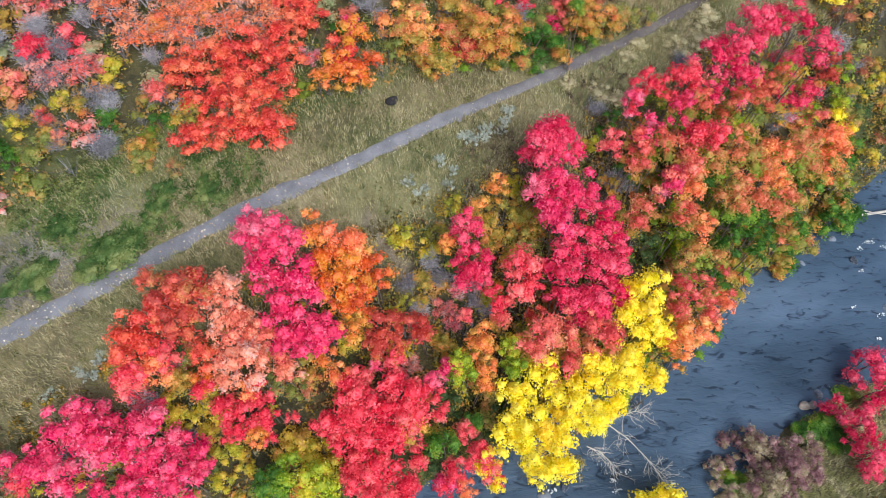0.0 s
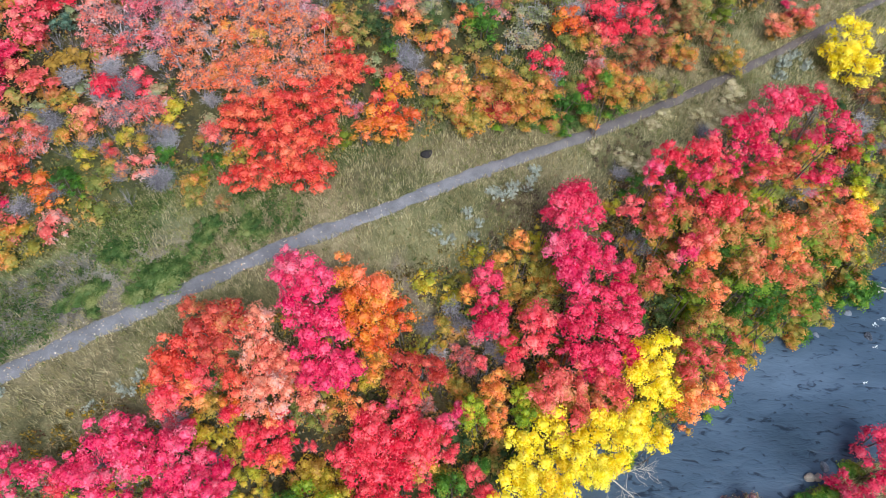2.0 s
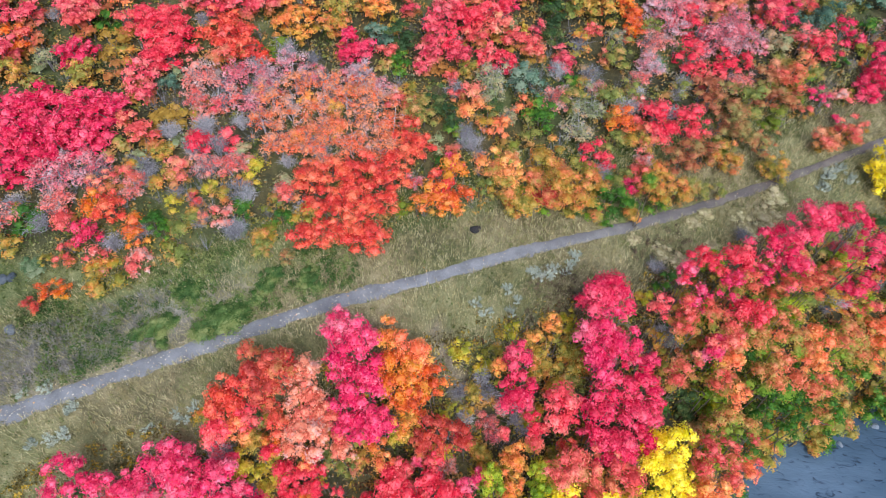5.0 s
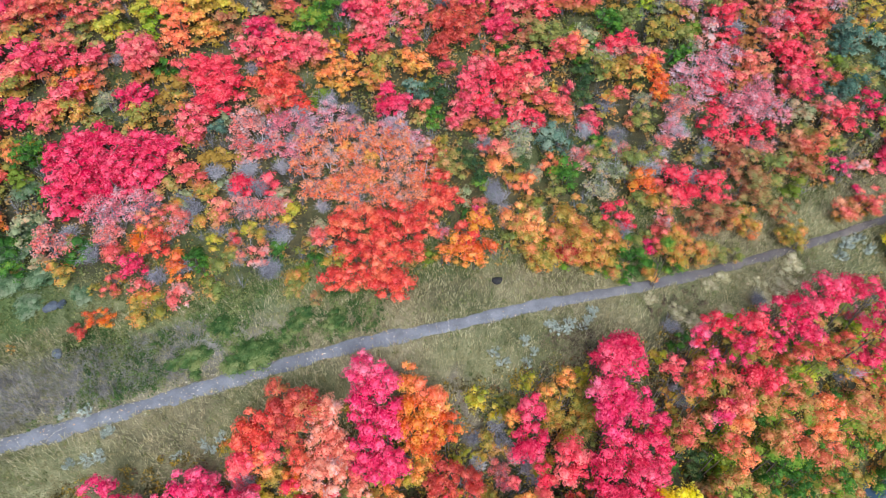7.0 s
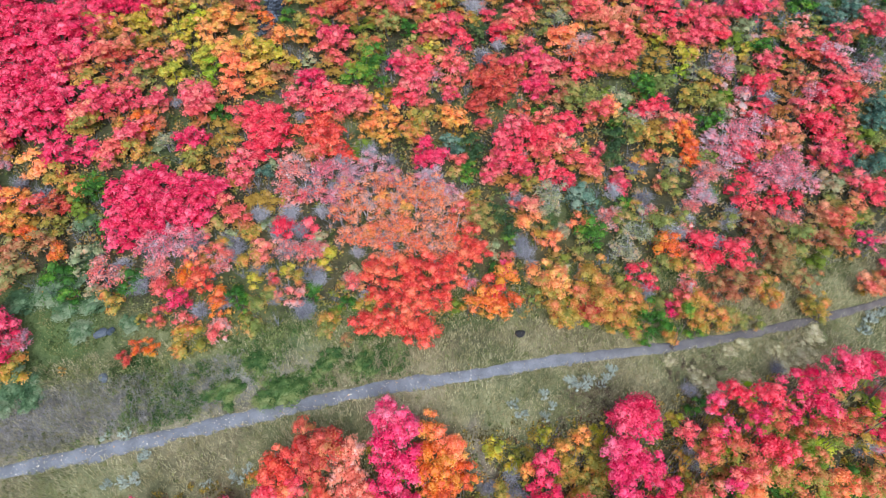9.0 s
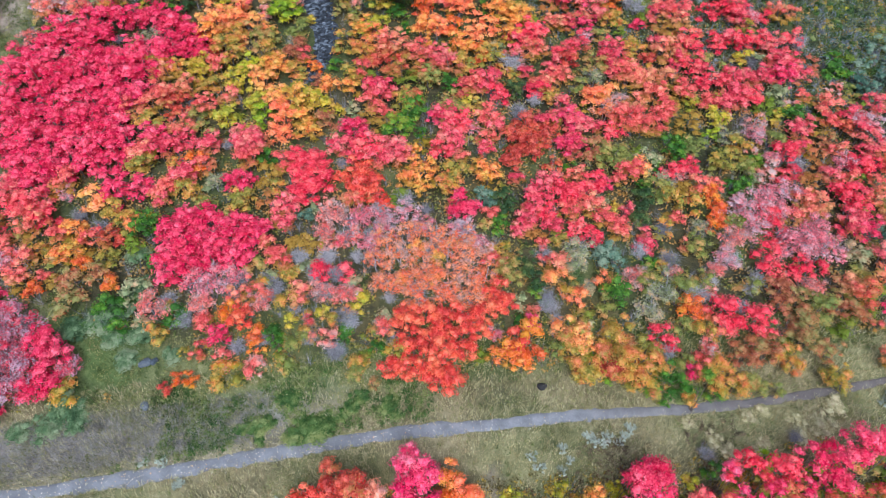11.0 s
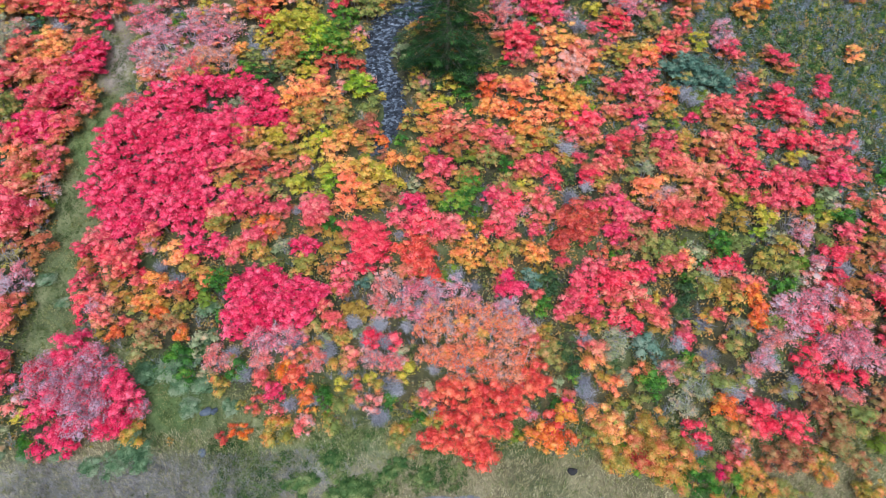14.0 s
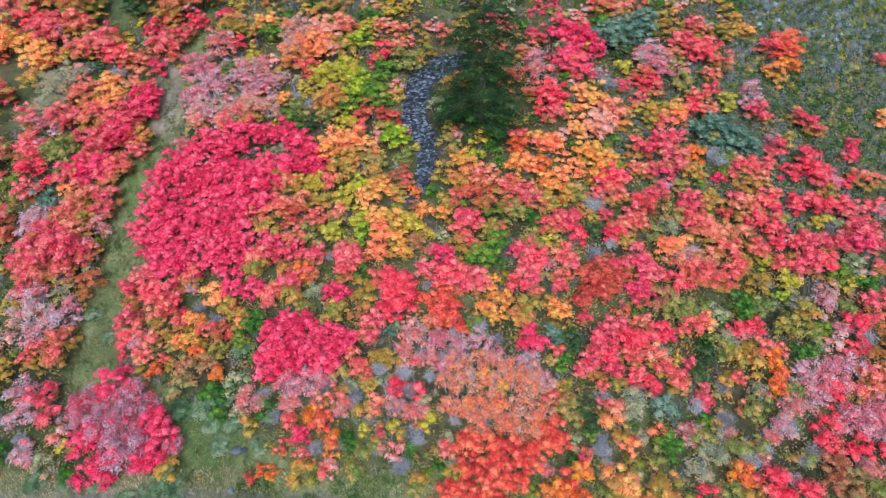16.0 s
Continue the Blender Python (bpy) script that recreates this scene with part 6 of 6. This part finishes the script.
# ---- conifer ----
def conifer(x, y, height, spread, seed):
    rand = np.random.default_rng(seed)
    ob = root("conifer_tree", pose(x, y, float(ground_z(x, y))), "tall dark green fir tree beside a stony gully", "tree")
    pts = np.array([[0, 0, -0.3], [0.05, 0, height * 0.4], [0, 0.05, height * 0.75], [0, 0, height]])
    v, f = limb(pts, [0.32, 0.22, 0.12, 0.02], 8)
    child("trunk", raw_mesh("trunk", v, f, MATS["bark"]), ob)
    places, normals, wood = [], [], []
    tiers = 21
    for tier in range(tiers):
        level = (tier + 0.4) / tiers
        full = spread * (1 - level) ** 0.6 * min(1, 0.62 + level * 2.5) + 0.3
        for k in range(int(6 + 5 * (1 - level))):
            z = height * (0.05 + 0.94 * level) + rand.normal() * 0.22
            reach = full * rand.uniform(0.5, 1.18)
            az = k * 2.39996 + tier * 1.1 + rand.normal() * 0.2
            d = np.array([math.cos(az), math.sin(az), 0.0])
            a, b = np.array([0, 0, z]), d * reach + [0, 0, z - reach * 0.26]
            wood.append(limb(bent(a, b, 0.03, rand), [0.06, 0.04, 0.025, 0.008], 4))
            across = np.array([-d[1], d[0], 0])
            m = int(36 + 80 * reach)
            t = rand.uniform(0.12, 1.0, m) ** 0.8
            # side sprays that stand in pairs along the branch
            off = np.sign(rand.normal(size=m)) * rand.uniform(0, 1, m) * (0.12 + 0.25 * reach * np.sin(np.pi * np.clip(t, 0.1, 0.93)))
            p = a + (b - a) * t[:, None] + across * off[:, None] + d * (np.abs(off) * 0.5)[:, None]
            p[:, 2] -= np.abs(off) * 0.3 + rand.uniform(0, 0.16, m)
            places.append(p)
            normals.append(rand.normal(size=(m, 3)) * 0.45 + [0, 0, 1] + d * 0.3)
    v, f = joined(wood)
    child("limb", raw_mesh("limb", v, f, MATS["bark"]), ob)
    v, f = leaf_tris(np.concatenate(places), np.concatenate(normals), 0.15, rand)
    child("crown", raw_mesh("crown", v, f, MATS["conifer"]), ob)


conifer(-39.3, 67.9, 29.0, 7.4, 80)


# ---- stones and wood ----
def stone_mesh(name, rand, mat, flat=0.65, fine=2):
    bm = bmesh.new()
    bmesh.ops.create_icosphere(bm, subdivisions=fine, radius=1.0)
    ph = rand.uniform(0, 6, 6)
    for vert in bm.verts:
        c = vert.co
        k = 1 + 0.16 * math.sin(2.7 * c.x + ph[0]) + 0.14 * math.sin(3.1 * c.y + ph[1]) + 0.1 * math.sin(4.3 * c.z + ph[2] + c.x * 2)
        vert.co = Vector((c.x * k * 1.15, c.y * k, c.z * k * flat))
    me = bpy.data.meshes.new(name)
    bm.to_mesh(me)
    bm.free()
    me.materials.append(mat)
    return me


STONES = [stone_mesh("stone", np.random.default_rng(90 + k), MATS["boulder"]) for k in range(4)]

PEBBLE = stone_mesh("pebble", np.random.default_rng(95), MATS["talus_stone"], 0.6, 1)


def rocks(name, label, mat, spots, level=None):
    for x, y, r in spots:
        ob = new(name, STONES[tree_rand.randrange(4)])
        ob.material_slots[0].link = "OBJECT"
        ob.material_slots[0].material = MATS[mat]
        ob.matrix_basis = pose(x, y, (float(ground_z(x, y)) if level is None else level) + r * 0.25, 0, 0, tree_rand.uniform(0, 360)) @ Matrix.Diagonal((r, r, r, 1))
        tagged(ob, label, "rock", name + " group")


rocks("boulder", "blue-grey weathered boulder in the meadow grass", "boulder", [(-37.0, 17.1, 0.5), (-36.3, 17.6, 0.33), (-34.8, 14.1, 0.38)])
rocks("dark_stump", "dark weathered stump in dry grass above the trail", "dark_wood", [(-3.6, 31.0, 0.4)])
rocks("river_rock", "pale rounded rock at the edge of the river", "pale_rock", [(26.8, 12.3, 0.35), (27.5, 12.3, 0.3)], WATER)


def log(points, radii, label, name="fallen_log"):
    v, f = limb(points, radii, 8)
    tagged(new(name, raw_mesh(name, v, f, MATS["driftwood"], True)), label, "log")


log([(34.6, 28.3, -11.5), (36.5, 28.9, -11.45), (38.5, 29.2, -11.4), (41.0, 30.2, -11.2)], [0.1, 0.12, 0.13, 0.14], "pale bleached log lying along the river edge")
log([(35.2, 29.6, -11.2), (37.2, 28.9, -11.15), (38.6, 28.7, -11.2)], [0.05, 0.06, 0.03], "thin bleached branch across a river log", "driftwood_branch")



def bare_bough(spine, seed):
    """A bleached dead bough: side branches and twigs in one mesh."""
    rand = np.random.default_rng(seed)
    spine = np.array(spine, float)
    pieces = [limb(spine, np.linspace(0.05, 0.014, len(spine)), 6)]
    for k in range(22):
        at = rand.uniform(0.1, 0.97) * (len(spine) - 1)
        i = min(int(at), len(spine) - 2)
        a = spine[i] + (spine[i + 1] - spine[i]) * (at - i)
        way = unit(unit(spine[i + 1] - spine[i]) + rand.normal(size=3) * [0.8, 0.8, 0.25])
        tip = a + way * rand.uniform(0.6, 1.7)
        pieces.append(limb(bent(a, tip, 0.1, rand), [0.024, 0.018, 0.012, 0.005], 4))
        for _ in range(5):
            s = a + (tip - a) * rand.uniform(0.3, 1)
            e = s + unit(way + rand.normal(size=3) * [0.8, 0.8, 0.3]) * rand.uniform(0.25, 0.7)
            pieces.append(limb(bent(s, e, 0.1, rand, 3), [0.011, 0.008, 0.003], 3))
    v, f = joined(pieces)
    tagged(new("bare_branch", raw_mesh("bare_branch", v, f, MATS["driftwood"])), "bleached bare bough reaching over the river water", "branch", "bare boughs")


bare_bough([(11.7, 10.6, -10.2), (13.1, 9.7, -10.6), (14.5, 8.2, -10.9), (15.4, 6.9, -11.2)], 121)
bare_bough([(10.0, 9.0, -9.9), (10.9, 8.7, -10.2), (11.6, 8.2, -10.6), (12.1, 7.3, -11.0)], 122)
bare_bough([(10.9, 10.1, -9.6), (12.4, 11.1, -10.2), (13.8, 11.6, -10.6), (14.7, 11.6, -10.9)], 123)
rocks("wet_rock", "dark wet rock breaking the river surface", "talus_stone", [(34.4, 24.4, 0.35), (33.2, 26.6, 0.3), (30.0, 24.2, 0.25), (8.5, 6.6, 0.35), (7.0, 6.0, 0.4), (35.6, 20.0, 0.4), (28.2, 13.2, 0.35)], WATER - 0.12)


def foam(seed):
    """White water behind stones: thin ragged flakes."""
    rand = np.random.default_rng(seed)
    places, normals = [], []
    for x, y, r in ((36.3, 26.2, 0.5), (35.2, 25.6, 0.3), (34.7, 23.5, 0.3), (35.3, 19.6, 0.6), (33.0, 20.2, 0.2), (34.1, 17.5, 0.3), (13.0, 7.6, 0.3), (11.9, 7.0, 0.3), (12.0, 6.3, 0.3), (16.1, 6.8, 0.15), (7.7, 6.3, 0.4), (37.6, 25.8, 0.5)):
        n = int(34 * r + 4)
        off = rand.normal(size=(n, 2)) * r * 0.42
        off = np.stack([off[:, 0] * 1.3 + off[:, 1] * 0.5, off[:, 1] * 0.6], -1)
        places.append(np.stack([x + off[:, 0], y + off[:, 1], np.full(n, WATER + 0.09)], -1))
        normals.append(rand.normal(size=(n, 3)) * 0.15 + [0, 0, 1])
    v, f = leaf_tris(np.concatenate(places), np.concatenate(normals), 0.11, rand)
    tagged(new("foam", raw_mesh("foam", v, f, MATS["foam"])), "white foam flecks on the river riffles", "foam", kind="stuff")


foam(111)

# ---- stuff ----


def cover(name, hue, label, count, box, accept, radius, tall, leaf, per, seed, thick=0.35, core=True, lift=0.03):
    """Low growth: tufts of leaves over the ground."""
    rand = np.random.default_rng(seed)
    x, y = rand.uniform(box[0], box[1], count), rand.uniform(box[2], box[3], count)
    keep = accept(x, y)
    x, y = x[keep], y[keep]
    n = len(x)
    r = rand.uniform(0.5, 1.2, n) * radius
    h = rand.uniform(0.35, 1.0, n) * tall
    az, rr = rand.uniform(0, 2 * math.pi, (n, per)), np.sqrt(rand.uniform(0, 1, (n, per)))
    px, py = x[:, None] + r[:, None] * rr * np.cos(az), y[:, None] + r[:, None] * rr * np.sin(az)
    pz = ground_z(px, py) + lift + h[:, None] * np.sqrt(np.clip(1 - rr**2, 0, 1)) * rand.uniform(thick, 1, (n, per))
    nrm = np.stack([np.cos(az) * rr, np.sin(az) * rr, np.full_like(rr, 0.9)], -1).reshape(-1, 3) + rand.normal(size=(n * per, 3)) * 0.55
    pieces = [leaf_tris(np.stack([px, py, pz], -1).reshape(-1, 3), nrm, leaf, rand)]
    if core:
        pieces.append(cushions(np.stack([x, y, ground_z(x, y) + 0.02], -1), r * 0.62, 0.8, rand))
    v, f = joined(pieces)
    ob = new(name, raw_mesh(name, v, f, MATS[hue], True))
    tagged(ob, label, "undergrowth", kind="stuff")


def blades(name, hue, label, count, box, accept, tall, seed):
    """Grass: thin upright blades in tufts."""
    rand = np.random.default_rng(seed)
    x, y = rand.uniform(box[0], box[1], count), rand.uniform(box[2], box[3], count)
    keep = accept(x, y)
    x, y = x[keep], y[keep]
    n, per = len(x), 5
    bx, by = x[:, None] + rand.normal(size=(n, per)) * 0.1, y[:, None] + rand.normal(size=(n, per)) * 0.1
    bz = ground_z(bx, by)
    az = rand.uniform(0, 2 * math.pi, (n, per))
    h, w = tall * rand.uniform(0.4, 1.1, (n, per)), 0.022
    lean = rand.uniform(0.2, 0.9, (n, per)) * h
    a = np.stack([bx - w * np.sin(az), by + w * np.cos(az), bz - 0.02], -1)
    b = np.stack([bx + w * np.sin(az), by - w * np.cos(az), bz - 0.02], -1)
    c = np.stack([bx + lean * np.cos(az), by + lean * np.sin(az), bz + h], -1)
    v = np.stack([a, b, c], 2).reshape(-1, 3)
    ob = new(name, raw_mesh(name, v, np.arange(len(v)).reshape(-1, 3), MATS[hue]))
    tagged(ob, label, "grass", kind="stuff")


def twigs(name, label, count, box, accept, seed):
    """Grey leafless twigs: thin upright slivers fanned from a foot."""
    rand = np.random.default_rng(seed)
    x, y = rand.uniform(box[0], box[1], count), rand.uniform(box[2], box[3], count)
    keep = accept(x, y)
    x, y = x[keep], y[keep]
    n, per = len(x), 36
    az, h = rand.uniform(0, 2 * math.pi, (n, per)), rand.uniform(0.7, 2.3, (n, per))
    lean = rand.uniform(0.1, 0.65, (n, per)) * h
    start = rand.uniform(0, 0.6, (n, per))
    bx, by = x[:, None] + lean * start * np.cos(az), y[:, None] + lean * start * np.sin(az)
    bz = ground_z(x, y)[:, None] + h * start
    side_az = az + rand.normal(size=(n, per)) * 0.6
    w = 0.014
    a = np.stack([bx - w * np.sin(az), by + w * np.cos(az), bz], -1)
    b = np.stack([bx + w * np.sin(az), by - w * np.cos(az), bz], -1)
    c = np.stack([bx + (lean * (1 - start) + 0.15) * np.cos(side_az), by + (lean * (1 - start) + 0.15) * np.sin(side_az), bz + h * (1 - start)], -1)
    v = np.stack([a, b, c], 2).reshape(-1, 3)
    tagged(new(name, raw_mesh(name, v, np.arange(len(v)).reshape(-1, 3), MATS["grey_twig"])), label, "twigs", kind="stuff")


def on_meadow(x, y):
    d = side(x, y)
    return (np.abs(d) > np.interp(x, [-12, 10, 22], [0.62, 0.5, 0.42])) & (d < 8) & (d > -7.5) & (near_line(x, y, GULLY) > 2)


def on_strip(x, y):
    return (near_line(x, y, GRASS_STRIP) < 4.5) | ((side(x, y) < -30.5) & (side(x, y) > -40))


def on_upper_heath(x, y):
    return side(x, y) > np.interp(x, [-14, -4, 4, 20], [62, 56, 50, 36])


cover("undergrowth", "understory_leaf", "dense olive, gold and rust undergrowth between the maples", 18000, (-98, 44, -10, 122), scatter_ok, 0.75, 0.9, 0.22, 20, 101, 0.2, False)
cover("bank_shrubs", "bank_leaf", "low gold and olive shrubs under the trees of the river bank", 5000, (-48, 42, -10, 52), lambda x, y: (side(x, y) < -4.2) & (side(x, y) > -19.2), 0.62, 1.0, 0.16, 34, 108, 0.15, False)
cover("thicket", "thicket_leaf", "grey-green and olive thicket on the upper slope", 8500, (-24, 48, 66, 135), lambda x, y: (side(x, y) > np.interp(x, [-20, -2, 4, 20], [46, 40, 37, 26])) & (rng.uniform(size=np.shape(x)) < 0.85), 0.75, 1.2, 0.21, 30, 102, 0.2, False)
cover("olive_scrub", "olive", "olive clumps of low scrub on the upper slope", 1300, (-14, 48, 84, 135), on_upper_heath, 0.62, 0.8, 0.17, 80, 117, 0.3)
cover("yellow_scrub", "yellowolive", "a few yellow-green clumps of low scrub on the upper slope", 260, (-14, 48, 84, 135), on_upper_heath, 0.6, 0.8, 0.17, 80, 121, 0.3)
cover("green_scrub", "bush_green", "dark green clumps of low scrub on the upper slope", 2600, (-14, 48, 84, 135), on_upper_heath, 0.66, 0.8, 0.17, 70, 118, 0.3)
cover("blue_scrub", "bluegrey", "blue-grey low scrub along the top of the slope", 1600, (-16, 48, 98, 135), lambda x, y: side(x, y) > 66.5 + 2 * np.sin(x), 0.7, 0.8, 0.18, 70, 119, 0.3)
blades("dry_grass", "dry_grass", "dry tan grass beside the trail", 120000, (-62, 40, -8, 62), on_meadow, 0.45, 103)
blades("green_grass", "green_grass", "olive green grass of the meadow and grassy strips", 90000, (-95, 40, -12, 66), lambda x, y: on_meadow(x, y) & (np.sin(x * 0.35 + 1) + np.sin(y * 0.5) > np.where(side(x, y) < 0, 0.7, -0.3)) | on_strip(x, y), 0.32, 104)
blades("edge_grass", "dry_grass", "short dry grass creeping over the edges of the trail", 60000, (-62, 40, -8, 62), lambda x, y: np.abs(np.abs(side(x, y)) - np.interp(x, [-12, 10, 22], [0.66, 0.55, 0.46])) < 0.16, 0.22, 115)
blades("straw_grass", "straw_leaf", "pale straw grass on the far river bank", 60000, (16, 48, -8, 26), lambda x, y: (side(x, y) < -30.2) & (side(x, y) > -42), 0.4, 114)
twigs("bare_twigs", "silver-grey leafless twigs standing among the shrubs", 2600, (-95, 42, -5, 118), scatter_ok, 110)


def weed_patch(x, y):
    d = side(x, y)
    wave = np.sin(0.62 * x + 0.9) * np.sin(0.55 * y - 0.2 * x + 0.6) + 0.5 * np.sin(1.7 * x + 0.8 * y) * np.sin(1.3 * y - 0.9 * x)
    return (d > 0.9) & (d < 7.5) & (x > -34) & (x < -12) & (wave > -0.08)


def on_weedy_bench(x, y):
    """Two patches of the bench above the river maples."""
    return ((np.hypot(x - 4.6, y - 26.6) < 3.3) | (np.hypot(x - 11.8, y - 33.2) < 2.6)) & (side(x, y) < -1.2)


def on_heath(x, y):
    d = side(x, y)
    return (d > 1.3) & (d < 5.6) & (x > -48) & (x < -25)


cover("strip_weeds", "green_grass", "low green weeds along the grassy strips", 14000, (-95, -28, 8, 66), lambda x, y: (near_line(x, y, GRASS_STRIP) < 4.0) & (np.sin(1.3 * x + y) * np.sin(1.1 * y - 0.7 * x) > -0.15), 0.5, 0.55, 0.15, 10, 116, 0.35, False)
cover("green_weeds", "bush_green", "soft green weeds in patches of the meadow", 6000, (-34, -12, 4, 34), weed_patch, 0.4, 0.5, 0.13, 16, 112, 0.35, False)
blades("heath_stalks", "heath_stalk", "mauve-grey dry stalks of the meadow", 30000, (-48, -25, -5, 24), on_heath, 0.4, 113)
cover("bench_weeds", "mauve_weed", "mauve-brown dry weeds on the bench by the maples", 1500, (-2, 18, 20, 40), on_weedy_bench, 0.36, 0.5, 0.1, 22, 120, 0.3, False)
cover("edge_weeds", "green_grass", "knee-high green weeds along the foot of the thicket", 6500, (-36, 24, 10, 58), lambda x, y: (side(x, y) > 3.6) & (side(x, y) < 8.6), 0.42, 0.6, 0.13, 16, 122, 0.3, False)
cover("low_forbs", "green_grass", "low olive weeds in the meadow grass", 5000, (-62, 40, -8, 62), on_meadow, 0.3, 0.25, 0.12, 10, 105, 0.35, False)
cover("fallen_leaves", "fallen_leaf", "small pale fallen leaves scattered on the gravel trail", 70000, (-60, 45, -10, 60), lambda x, y: (np.abs(side(x, y)) < 1.0) & (rng.uniform(size=np.shape(x)) < np.clip((8 - x) / 30, 0.12, 1)), 0.1, 0.05, 0.1, 1, 106, 0.9, False, 0.1)


def talus(seed):
    """Loose dark stones in the gully."""
    rand = np.random.default_rng(seed)
    n = 5200
    x, y = rand.uniform(-62, -34, n * 12), rand.uniform(50, 88, n * 12)
    keep = near_line(x, y, GULLY) < np.interp(y, [56, 60, 66, 72], [0.7, 1.4, 2.0, 2.6])
    x, y = x[keep][:n], y[keep][:n]
    base = np.array([v.co for v in PEBBLE.vertices])
    tri = np.array([p.vertices for p in PEBBLE.polygons])
    r = rand.uniform(0.14, 0.5, len(x)) * rand.uniform(0.6, 1, len(x))
    t = rand.uniform(0, 6.28, len(x))
    c, s = np.cos(t), np.sin(t)
    vx = (base[:, 0] * c[:, None] - base[:, 1] * s[:, None]) * r[:, None] + x[:, None]
    vy = (base[:, 0] * s[:, None] + base[:, 1] * c[:, None]) * r[:, None] + y[:, None]
    vz = base[:, 2] * r[:, None] + (ground_z(x, y) - 0.25)[:, None]
    f = (tri[None] + (np.arange(len(x)) * len(base))[:, None, None]).reshape(-1, 3)
    ob = new("talus", raw_mesh("talus", np.stack([vx, vy, vz], -1).reshape(-1, 3), f, MATS["talus_stone"]))
    tagged(ob, "loose dark slate stones filling a gully", "stones", kind="stuff")


talus(107)
